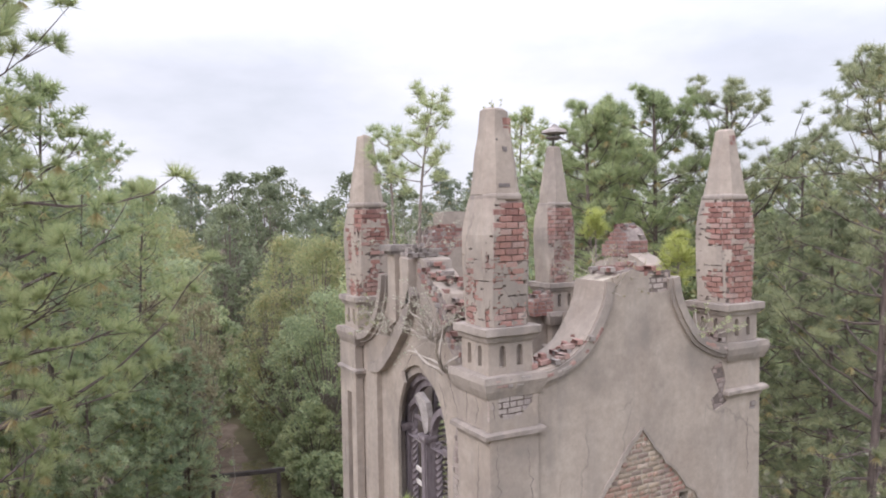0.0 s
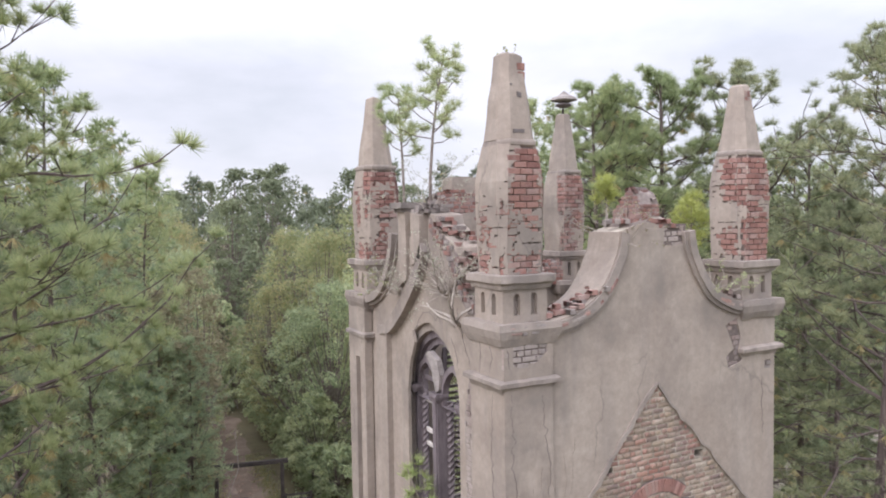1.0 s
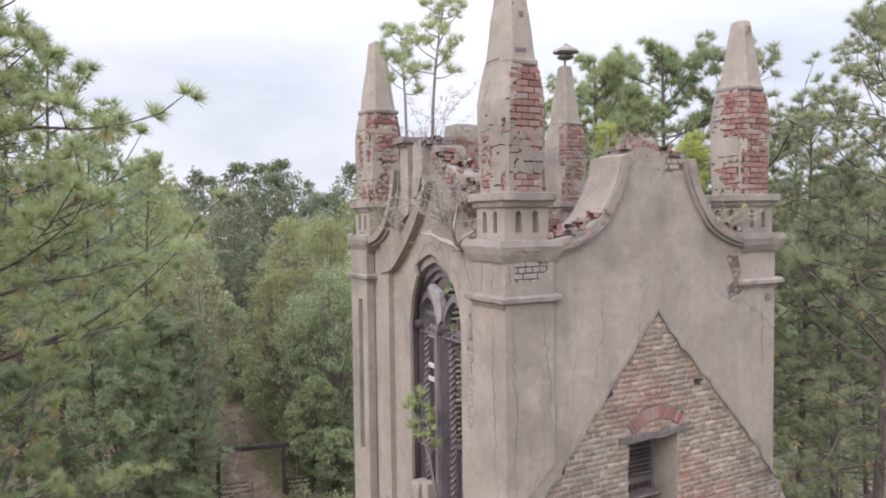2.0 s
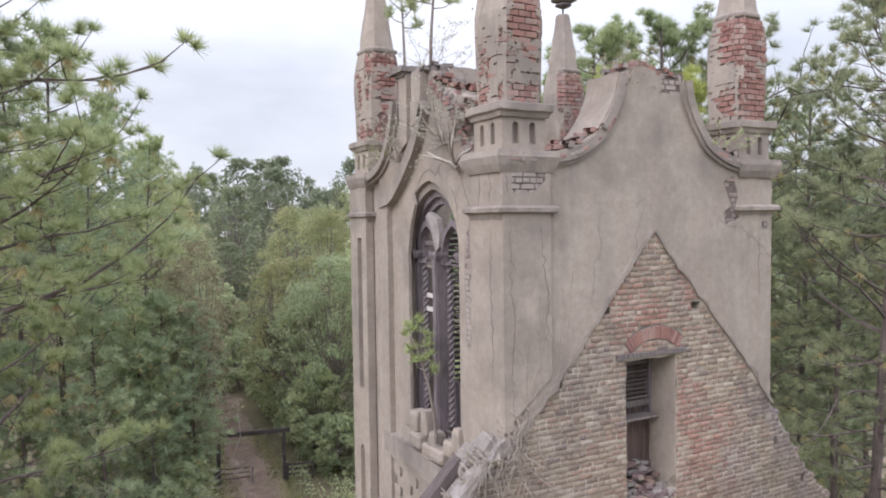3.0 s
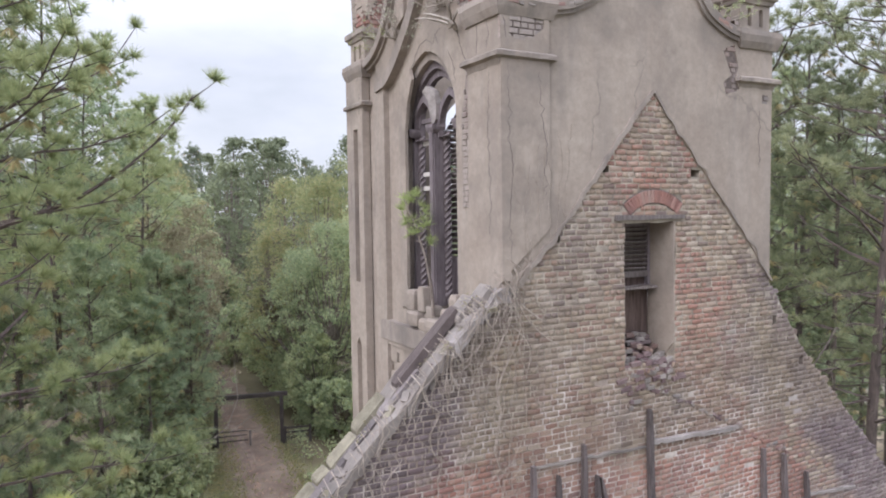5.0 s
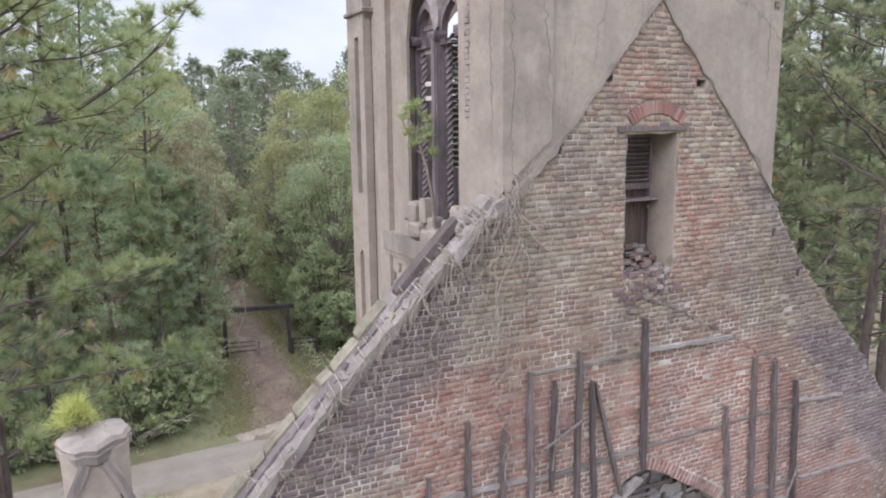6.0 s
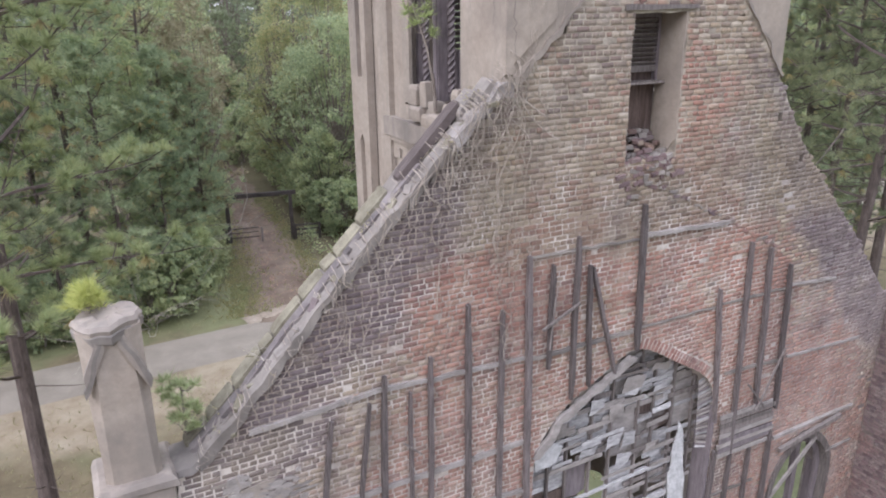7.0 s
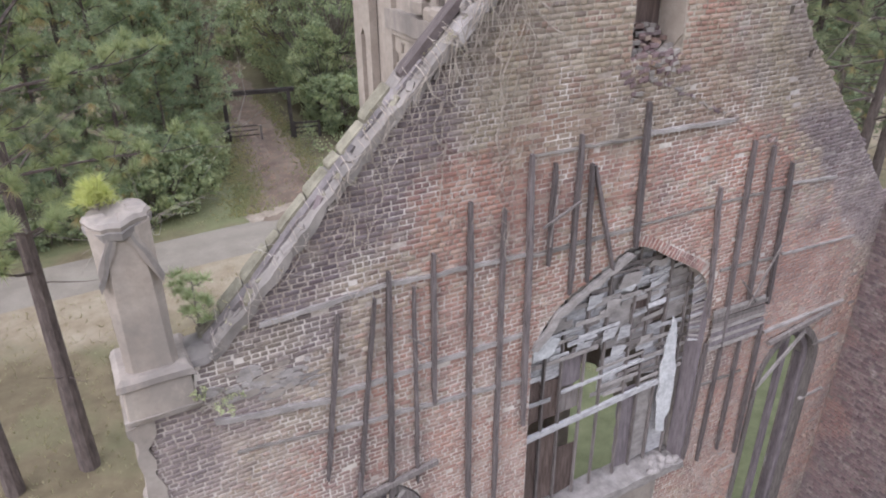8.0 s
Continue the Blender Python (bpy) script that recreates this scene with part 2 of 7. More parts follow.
def wall_mortar():
    """Lime mortar, fresh and pale low down, dirty and eroded towards the open top of the gable."""
    m, n, l, b = mat_new("old_lime_mortar", 0.95)
    p = pos(n, l)
    g = n.new("ShaderNodeNewGeometry")
    s = n.new("ShaderNodeSeparateXYZ")
    l.new(g.outputs["Position"], s.inputs["Vector"])
    col = ramp(n, l, nz(n, l, p, 1.0, 7, 0.75), (0.4, (0.23, 0.178, 0.152)), (0.5, (0.36, 0.305, 0.272)), (0.6, (0.58, 0.525, 0.485)))
    pale = maths(n, l, "DIVIDE", maths(n, l, "SUBTRACT", 13.4, s.outputs["Z"]), 2.4, True)
    pale = maths(n, l, "MULTIPLY", pale, maths(n, l, "DIVIDE", maths(n, l, "SUBTRACT", 13.6, s.outputs["X"]), 2.0, True))
    pale = maths(n, l, "MULTIPLY", pale, ramp(n, l, nz(n, l, p, 1.1, 5, 0.65), (0.4, grey(0.2)), (0.58, grey(0.85))))
    col = mix(n, l, pale, col, (0.55, 0.488, 0.438))
    dirt = maths(n, l, "ADD", maths(n, l, "DIVIDE", maths(n, l, "SUBTRACT", s.outputs["Z"], 13.0), 3.6), maths(n, l, "MULTIPLY", maths(n, l, "SUBTRACT", nz(n, l, p, 0.8, 6, 0.65), 0.5), 3.0))
    col = mix(n, l, ramp(n, l, dirt, (0.2, grey(0)), (0.9, grey(0.85))), col, ramp(n, l, nz(n, l, p, 3.5, 5), (0.36, (0.15, 0.126, 0.1)), (0.62, (0.405, 0.36, 0.29))))
    # darker in uneven patches towards the far corner
    dark_tone = maths(n, l, "MULTIPLY", maths(n, l, "DIVIDE", maths(n, l, "SUBTRACT", s.outputs["X"], 10.4), 1.8, True), ramp(n, l, nz(n, l, p, 1.2, 6, 0.65), (0.36, grey(0.3)), (0.6, grey(0.8))))
    col = mix(n, l, dark_tone, col, (0.17, 0.145, 0.145))
    l.new(col, b.inputs["Base Color"])
    bump(n, l, b, nz(n, l, p, 40, 5, 0.7), 0.8, 0.01)
    return m


M_MORTAR = wall_mortar()
# dark purple brick for the nave's side wall, roof scar and sill rubble
M_DARKBRICK = brick_material("dark_purple_brick", ((0.0, (0.1, 0.07, 0.075)), (0.5, (0.17, 0.115, 0.115)), (1.0, (0.21, 0.16, 0.155))), ((0.0, (0.18, 0.145, 0.15)), (1.0, (0.14, 0.11, 0.115))), False)
M_LIMEBRICK = brick_material("lime_washed_brick", ((0.0, (0.3, 0.258, 0.23)), (1.0, (0.38, 0.33, 0.3))), ((0.0, (0.33, 0.285, 0.255)), (1.0, (0.3, 0.2, 0.17))), False)
M_BATTEN = plain("dark_weathered_batten", (0.065, 0.053, 0.052), (0.175, 0.148, 0.145), 4.0, 0.88, (8, 8, 0.7), 0.5, 0.3)
M_WOOD = plain("grey_weathered_wood", (0.1, 0.085, 0.08), (0.25, 0.217, 0.205), 4.0, 0.85, (8, 8, 0.7), 0.5, 0.25)
M_SLAT = plain("bleached_board", (0.24, 0.232, 0.235), (0.52, 0.5, 0.505), 3.0, 0.85, (2, 6, 6), 0.5, 0.25)
M_FRAME = plain("purple_grey_wood", (0.12, 0.101, 0.106), (0.23, 0.196, 0.205), 3.0, 0.8, (5, 5, 0.8), 0.4)
M_LEDGE = plain("grey_lime_ledge", (0.2, 0.178, 0.168), (0.37, 0.335, 0.318), 3.0, 0.92, (1, 1, 2), 0.6, 0.12)
M_SLATE = plain("dark_slate", (0.1, 0.085, 0.085), (0.2, 0.175, 0.17), 3.0, 0.75, bumpy=0.5, rnd=0.2)
M_RIDGE = plain("tarred_ridge_board", (0.07, 0.055, 0.052), (0.13, 0.105, 0.1), 3.0, 0.8, (1, 6, 1), 0.5)
M_LICHENSTONE = plain("lichened_stone", (0.13, 0.115, 0.085), (0.29, 0.265, 0.2), 3.0, 0.95, bumpy=0.8, rnd=0.15)
M_WHITE = plain("flaking_white_paint", (0.36, 0.355, 0.36), (0.63, 0.62, 0.625), 5.0, 0.8, bumpy=0.4)
M_ASPHALT = plain("old_asphalt", (0.2, 0.172, 0.142), (0.275, 0.242, 0.204), 0.5, 0.93, bumpy=0.4)
M_DRIVE = plain("leafy_red_earth", (0.105, 0.075, 0.056), (0.24, 0.185, 0.145), 0.55, 0.97, bumpy=0.5, fine=9)
M_BARK = plain("pine_bark", (0.07, 0.055, 0.05), (0.17, 0.135, 0.122), 3.0, 0.95, (2.5, 2.5, 0.6), 0.9, fine=14)
M_TWIG = plain("grey_twig", (0.13, 0.105, 0.09), (0.28, 0.24, 0.21), 3.0, 0.95, bumpy=0.2)
M_VINE = plain("dry_vine", (0.19, 0.155, 0.13), (0.42, 0.365, 0.315), 4.0, 0.95, bumpy=0.2)
M_DEADSTEM = plain("bleached_dead_stem", (0.24, 0.205, 0.175), (0.46, 0.42, 0.37), 4.0, 0.95, bumpy=0.2)
M_IRON = plain("dark_timber", (0.035, 0.03, 0.028), (0.085, 0.07, 0.065), 2.0, 0.8, bumpy=0.3)
M_TRACK = plain("pale_sandy_track", (0.11, 0.075, 0.058), (0.28, 0.22, 0.18), 0.9, 0.97, bumpy=0.5, fine=9)
# brown window boards, and the shadow colour of the attic opening's back sheet
M_BOARD_SHADE = plain("dark_board_and_recess_shade", (0.06, 0.042, 0.036), (0.15, 0.11, 0.096), 3.0, 0.85, (6, 6, 0.7), 0.5, 0.2)
M_LICHEN = plain("bleached_wood", (0.42, 0.39, 0.36), (0.62, 0.58, 0.54), 4.0, 0.9, bumpy=0.3)


def leaf(name, stops, trans=0.62):
    """Foliage whose leaves differ one by one and clump by clump."""
    m, n, l, b = mat_new(name, 0.7)
    g = n.new("ShaderNodeNewGeometry")
    o = n.new("ShaderNodeObjectInfo")
    r = maths(n, l, "ADD", maths(n, l, "MULTIPLY", g.outputs["Random Per Island"], 0.45), maths(n, l, "MULTIPLY", nz(n, l, pos(n, l), 0.45, 3), 0.75))
    r = maths(n, l, "ADD", r, maths(n, l, "MULTIPLY", maths(n, l, "SUBTRACT", o.outputs["Random"], 0.5), 0.3))
    col = ramp(n, l, r, *stops)
    l.new(col, b.inputs["Base Color"])
    tr = n.new("ShaderNodeBsdfTranslucent")
    l.new(col, tr.inputs["Color"])
    ms = n.new("ShaderNodeMixShader")
    ms.inputs["Fac"].default_value = trans
    out = n["Material Output"] if "Material Output" in n else n.new("ShaderNodeOutputMaterial")
    l.new(b.outputs["BSDF"], ms.inputs[1])
    l.new(tr.outputs["BSDF"], ms.inputs[2])
    l.new(ms.outputs["Shader"], out.inputs["Surface"])
    return m


M_NEEDLE = leaf("pine_needles", ((0.12, (0.195, 0.24, 0.132)), (0.52, (0.325, 0.385, 0.2)), (0.9, (0.48, 0.5, 0.262))), 0.58)
M_NEEDLE_DRY = leaf("yellowed_needles", ((0.15, (0.3, 0.24, 0.12)), (0.55, (0.44, 0.37, 0.19)), (0.95, (0.58, 0.5, 0.28))), 0.5)
M_NEEDLE_O = leaf("olive_pine_needles", ((0.12, (0.142, 0.168, 0.108)), (0.52, (0.245, 0.278, 0.172)), (0.9, (0.4, 0.41, 0.24))), 0.58)
M_NEEDLE_B = leaf("deep_green_pine_needles", ((0.12, (0.2, 0.252, 0.168)), (0.52, (0.325, 0.395, 0.252)), (0.9, (0.46, 0.505, 0.31))), 0.64)
M_NEEDLE_Y = leaf("young_pine_needles", ((0.15, (0.25, 0.28, 0.075)), (0.55, (0.41, 0.45, 0.14)), (0.95, (0.55, 0.56, 0.22))), 0.4)
M_NEEDLE_G = leaf("bright_green_needles", ((0.15, (0.2, 0.26, 0.095)), (0.55, (0.31, 0.385, 0.155)), (0.95, (0.45, 0.5, 0.23))), 0.4)
M_NEEDLE_S = leaf("sapling_needles", ((0.15, (0.22, 0.27, 0.14)), (0.55, (0.37, 0.43, 0.23)), (0.95, (0.56, 0.57, 0.33))), 0.4)
M_LEAF_G = leaf("green_leaves", ((0.12, (0.232, 0.28, 0.172)), (0.52, (0.385, 0.44, 0.262)), (0.9, (0.53, 0.55, 0.31))))
M_LEAF_Y = leaf("yellowing_leaves", ((0.15, (0.215, 0.24, 0.125)), (0.5, (0.325, 0.355, 0.18)), (0.95, (0.46, 0.395, 0.21))))
M_LEAF_R = leaf("russet_leaves", ((0.15, (0.19, 0.165, 0.11)), (0.55, (0.31, 0.28, 0.18)), (0.95, (0.4, 0.36, 0.24))))
M_LEAF_S = leaf("sage_leaves", ((0.15, (0.33, 0.335, 0.26)), (0.55, (0.45, 0.455, 0.36)), (0.95, (0.56, 0.55, 0.45))))
M_FALLEN = leaf("fallen_russet_leaves", ((0.15, (0.2, 0.1, 0.07)), (0.55, (0.32, 0.18, 0.13)), (0.95, (0.45, 0.33, 0.26))), 0.2)
M_SHOULDER = plain("sandy_road_edge", (0.2, 0.155, 0.118), (0.36, 0.305, 0.25), 0.8, 0.97, bumpy=0.6, fine=7)
M_LEAF_D = leaf("dark_distant_leaves", ((0.15, (0.145, 0.17, 0.11)), (0.55, (0.215, 0.245, 0.155)), (0.95, (0.3, 0.325, 0.195))))
M_FAR = leaf("dull_far_foliage", ((0.15, (0.155, 0.185, 0.13)), (0.55, (0.22, 0.255, 0.175)), (0.95, (0.29, 0.32, 0.21))))


def ground_material():
    m, n, l, b = mat_new("rough_ground", 0.97)
    p = pos(n, l)
    g = n.new("ShaderNodeNewGeometry")
    s = n.new("ShaderNodeSeparateXYZ")
    l.new(g.outputs["Position"], s.inputs["Vector"])
    wob = maths(n, l, "MULTIPLY", maths(n, l, "SUBTRACT", nz(n, l, p, 0.22, 5), 0.5), 9.0)
    y = maths(n, l, "ADD", s.outputs["Y"], wob)
    straw = ramp(n, l, nz(n, l, p, 1.1, 7, 0.7), (0.3, (0.1, 0.08, 0.05)), (0.7, (0.2, 0.162, 0.1)))
    grass = ramp(n, l, nz(n, l, p, 0.7, 7, 0.7), (0.3, (0.112, 0.128, 0.062)), (0.7, (0.195, 0.198, 0.104)))
    sand = ramp(n, l, nz(n, l, p, 0.8, 7, 0.7), (0.3, (0.21, 0.16, 0.105)), (0.7, (0.37, 0.315, 0.24)))
    grassy = ramp(n, l, nz(n, l, p, 0.16, 5, 0.6), (0.5, grey(0)), (0.66, grey(0.6)))
    col = mix(n, l, grassy, straw, grass)
    verge = ramp(n, l, maths(n, l, "DIVIDE", maths(n, l, "SUBTRACT", y, 24.0), 30.0), (0.17, grey(0)), (0.27, grey(0.9)), (0.36, grey(0.9)), (0.42, grey(0)))
    col = mix(n, l, verge, col, sand)
    side_lawn = maths(n, l, "MULTIPLY", ramp(n, l, maths(n, l, "DIVIDE", maths(n, l, "ADD", s.outputs["X"], wob), 20.0), (0.25, grey(0)), (0.4, grey(1))), ramp(n, l, maths(n, l, "DIVIDE", y, 30.0), (0.7, grey(1)), (0.9, grey(0))))
    col = mix(n, l, side_lawn, col, ramp(n, l, nz(n, l, p, 1.4, 6, 0.7), (0.3, (0.1, 0.112, 0.056)), (0.7, (0.172, 0.178, 0.096))))
    lawn = ramp(n, l, maths(n, l, "DIVIDE", maths(n, l, "SUBTRACT", y, 36.0), 20.0), (0.12, grey(0)), (0.22, grey(0.85)), (0.5, grey(0.75)), (0.7, grey(0)))
    col = mix(n, l, lawn, col, grass)
    litter = ramp(n, l, nz(n, l, p, 0.5, 7, 0.7), (0.3, (0.075, 0.06, 0.038)), (0.7, (0.14, 0.125, 0.07)))
    col = mix(n, l, ramp(n, l, maths(n, l, "DIVIDE", maths(n, l, "SUBTRACT", y, 40.0), 20.0), (0.3, grey(0)), (0.55, grey(0.92))), col, litter)
    l.new(col, b.inputs["Base Color"])
    bump(n, l, b, nz(n, l, p, 12, 6, 0.75), 0.8, 0.05)
    return m


M_STRAW = leaf("dry_straw", ((0.15, (0.2, 0.17, 0.09)), (0.55, (0.3, 0.27, 0.15)), (0.95, (0.42, 0.37, 0.23))), 0.2)
M_GROUND = ground_material()


# ---- building helpers ----
from mathutils.geometry import tessellate_polygon

rng = random.Random(7)


class Solid:
    """Collects vertices and faces for one mesh."""

    def __init__(self):
        self.v, self.f = [], []

    def add(self, verts, faces):
        k = len(self.v)
        self.v += [tuple(p) for p in verts]
        self.f += [tuple(i + k for i in q) for q in faces]
        return self

    def box(self, x0, y0, z0, x1, y1, z1):
        return self.add([(x0, y0, z0), (x1, y0, z0), (x1, y1, z0), (x0, y1, z0), (x0, y0, z1), (x1, y0, z1), (x1, y1, z1), (x0, y1, z1)],
                        [(3, 2, 1, 0), (4, 5, 6, 7), (0, 1, 5, 4), (1, 2, 6, 5), (2, 3, 7, 6), (3, 0, 4, 7)])

    def loft(self, rings, closed=True):
        """Rings of equally many points, joined one to the next, with end caps."""
        k, n = len(self.v), len(rings[0])
        for r in rings:
            self.v += [tuple(p) for p in r]
        for a in range(len(rings) - 1):
            for i in range(n):
                j = (i + 1) % n
                self.f.append((k + a * n + i, k + a * n + j, k + (a + 1) * n + j, k + (a + 1) * n + i))
        if closed:
            self.f.append(tuple(k + i for i in reversed(range(n))))
            self.f.append(tuple(k + (len(rings) - 1) * n + i for i in range(n)))
        return self

    def slab(self, outer, holes, to3, d0, d1):
        """A plate with holes: loops in (u, w), carried into space by to3(u, w, depth)."""
        loops = [list(outer)] + [list(h) for h in holes]
        flat = [p for lp in loops for p in lp]
        tris = tessellate_polygon([[Vector((u, w, 0)) for u, w in lp] for lp in loops])
        k, n = len(self.v), len(flat)
        self.v += [tuple(to3(u, w, d0)) for u, w in flat] + [tuple(to3(u, w, d1)) for u, w in flat]
        for a, b, c in tris:
            self.f.append((k + a, k + b, k + c))
            self.f.append((k + n + c, k + n + b, k + n + a))
        s = k
        for lp in loops:
            m = len(lp)
            for i in range(m):
                j = (i + 1) % m
                self.f.append((s + i, s + j, s + n + j, s + n + i))
            s += m
        return self

    def tube(self, pts, radii, sides=6):
        """A round limb along points."""
        pts = [Vector(p) for p in pts]
        rings = []
        for i, p in enumerate(pts):
            d = (pts[min(i + 1, len(pts) - 1)] - pts[max(i - 1, 0)])
            d = d.normalized() if d.length > 1e-6 else Vector((0, 0, 1))
            a = d.cross(Vector((0.31, 0.87, 0.38)))
            a = a.normalized() if a.length > 1e-4 else Vector((1, 0, 0))
            b = d.cross(a)
            r = radii[i] if hasattr(radii, "__len__") else radii
            rings.append([p + a * (math.cos(2 * math.pi * s / sides) * r) + b * (math.sin(2 * math.pi * s / sides) * r) for s in range(sides)])
        return self.loft(rings)

    def beam(self, a, b, w, d, side=(0, 1, 0)):
        """A squared timber from a to b, w across and d along side."""
        a, b, s = Vector(a), Vector(b), Vector(side).normalized()
        ax = (b - a).normalized()
        s = (s - ax * s.dot(ax)).normalized()
        c = ax.cross(s)
        ring = lambda p: [p - c * w / 2 - s * d / 2, p + c * w / 2 - s * d / 2, p + c * w / 2 + s * d / 2, p - c * w / 2 + s * d / 2]
        return self.loft([ring(a), ring(b)])

    def mesh(self, name, material, smooth=False):
        me = bpy.data.meshes.new(name)
        me.from_pydata(self.v, [], self.f)
        bm = bmesh.new()
        bm.from_mesh(me)
        bmesh.ops.recalc_face_normals(bm, faces=bm.faces)
        bm.to_mesh(me)
        bm.free()
        me.materials.append(material)
        if smooth:
            me.polygons.foreach_set("use_smooth", [True] * len(me.polygons))
        return me


def empty(name, x=0.0, y=0.0, z=0.0):
    ob = new(name)
    ob.location = (x, y, z)
    return ob


def world_of(ob):
    """The pose of an object in the world, from its own and its parents' placing."""
    m = ob.matrix_parent_inverse @ ob.matrix_basis if ob.parent is not None else ob.matrix_basis.copy()
    return world_of(ob.parent) @ m if ob.parent is not None else m


def part(name, solid, material, parent=None, label="", smooth=False):
    """Links a solid (in world metres) as one mesh object under a thing or a part."""
    ob = new(name, solid.mesh(name, material, smooth))
    if parent is not None:
        ob.parent = parent
        ob.matrix_parent_inverse = world_of(parent).inverted()
    return tagged(ob, label) if label else ob


def raw_mesh(name, verts, faces_flat, per, material):
    """A mesh straight from arrays, all faces with the same number of corners."""
    me = bpy.data.meshes.new(name)
    nv, nf = len(verts), len(faces_flat) // per
    me.vertices.add(nv)
    me.vertices.foreach_set("co", np.asarray(verts, dtype=np.float32).ravel())
    me.loops.add(nf * per)
    me.loops.foreach_set("vertex_index", np.asarray(faces_flat, dtype=np.int32))
    me.polygons.add(nf)
    me.polygons.foreach_set("loop_start", np.arange(0, nf * per, per, dtype=np.int32))
    me.update(calc_edges=True)
    me.materials.append(material)
    return me


def rough(poly, step=0.12, amp=0.02, closed=True, seed=3):
    """The same outline in short steps, worn out of true."""
    out, m = [], len(poly)
    for i in range(m if closed else m - 1):
        a, b = poly[i], poly[(i + 1) % m]
        n = max(1, int(math.dist(a, b) / step))
        for k in range(n):
            t = k / n
            u, w = a[0] + (b[0] - a[0]) * t, a[1] + (b[1] - a[1]) * t
            q = Vector((u * 4.1, w * 4.1, seed * 7.7))
            out.append((u + amp * noise.noise(q), w + amp * noise.noise(q + Vector((9, 5, 2)))))
    if not closed:
        out.append(tuple(poly[-1]))
    return out


def smooth_line(pts, per=6):
    """A Catmull-Rom line through points of any dimension."""
    out = []
    for i in range(len(pts) - 1):
        p0, p1, p2, p3 = (np.array(pts[max(0, min(len(pts) - 1, i + k))], dtype=float) for k in (-1, 0, 1, 2))
        for s in range(per):
            t = s / per
            out.append(tuple(0.5 * ((2 * p1) + (p2 - p0) * t + (2 * p0 - 5 * p1 + 4 * p2 - p3) * t * t + (3 * p1 - p0 - 3 * p2 + p3) * t ** 3)))
    out.append(tuple(float(c) for c in pts[-1]))
    return out


def inside(u, w, poly):
    odd, j = False, len(poly) - 1
    for i in range(len(poly)):
        (ui, wi), (uj, wj) = poly[i], poly[j]
        if (wi > w) != (wj > w) and u < (uj - ui) * (w - wi) / (wj - wi) + ui:
            odd = not odd
        j = i
    return odd


def pointed_arch(c, half, spring, top, bottom, n=8):
    """The outline of a pointed opening in (u, w), from its lower left corner round."""
    rise = top - spring
    rad = (half * half + rise * rise) / (2 * half)
    left = [(c - half, bottom)]
    for i in range(n + 1):
        a = math.asin(min(1, rise / rad)) * i / n
        left.append((c - half + rad - rad * math.cos(a), spring + rad * math.sin(a)))
    right = [(2 * c - u, w) for u, w in reversed(left[:-1])]
    return left + right


front = lambda u, w, d: (u, d, w)
side = lambda u, w, d: (d, u, w)

BRICK_L, BRICK_H, JOINT = 0.22, 0.068, 0.018


def brick_solid(length, height, depth):
    """One brick, its worn front edges taken off; front towards -y."""
    e = 0.005
    a, h = length / 2, height / 2
    v = []
    for y, k in ((depth, 0.0), (e, 0.0), (0.0, e)):
        v += [(-a + k, y, -h + k), (a - k, y, -h + k), (a - k, y, h - k), (-a + k, y, h - k)]
    f = [(8, 9, 10, 11)]
    for r in (0, 4):
        for i in range(4):
            j = (i + 1) % 4
            f.append((r + i, r + j, r + 4 + j, r + 4 + i))
    return v, f


def lay_bricks(u0, u1, w0, w1, keep, seed, gap=0.02, bond=3):
    """Courses over a field: (u, w, length, proud, tilt) for each brick whose ends keep() accepts."""
    r, out = random.Random(seed), []
    w, row = w0, 0
    while w < w1:
        head = row % bond == bond - 1
        ln = 0.105 if head else BRICK_L
        u = u0 - r.random() * 0.06 - (0.11 if row % 2 else 0)
        while u < u1:
            c, cw = u + ln / 2, w + BRICK_H / 2
            ins = [u + ln * k / 10 for k in range(11) if keep(u + ln * k / 10, cw)]
            if len(ins) > 2 and r.random() > gap:
                size, c = ins[-1] - ins[0], (ins[0] + ins[-1]) / 2
                out.append((c, cw, size * r.uniform(0.9, 1.01), max(-0.012, min(0.006, r.gauss(-0.001, 0.006))), r.gauss(0, 1.4)))
            u += ln + JOINT
        w += BRICK_H + JOINT
        row += 1
    return out


BRICK_MESHES = {}


def brick_objects(name, bricks, place, parent, material, depth=0.05, height=BRICK_H):
    """Each brick an object of its own on shared meshes; place(u, w, proud) gives its pose."""
    back = world_of(parent).inverted()
    for u, w, ln, proud, tilt in bricks:
        key = (material.name, round(ln / 0.02), depth, height)
        if key not in BRICK_MESHES:
            v, f = brick_solid(round(ln / 0.02) * 0.02, height, depth)
            BRICK_MESHES[key] = Solid().add(v, f).mesh("brick", material)
        ob = new(name, BRICK_MESHES[key])
        ob.parent = parent
        ob.matrix_parent_inverse = back
        ob.matrix_basis = place(u, w, proud) @ pose(0, 0, 0, 0, tilt, 0)


def brick_field(name, bricks, place, parent, material, depth=0.05):
    """The rest of the bricks, real geometry joined into one mesh."""
    vs, fs, k = [], [], 0
    for u, w, ln, proud, tilt in bricks:
        v, f = brick_solid(ln, BRICK_H, depth)
        m = np.array(place(u, w, proud) @ pose(0, 0, 0, 0, tilt, 0))
        a = np.array(v) @ m[:3, :3].T + m[:3, 3]
        vs.append(a)
        fs.append(np.array(f) + k)
        k += len(v)
    if not vs:
        return None
    ob = new(name, raw_mesh(name, np.concatenate(vs), np.concatenate(fs).ravel(), 4, material))
    if parent is not None:
        ob.parent = parent
        ob.matrix_parent_inverse = world_of(parent).inverted()
    return tagged(ob, kind="stuff")

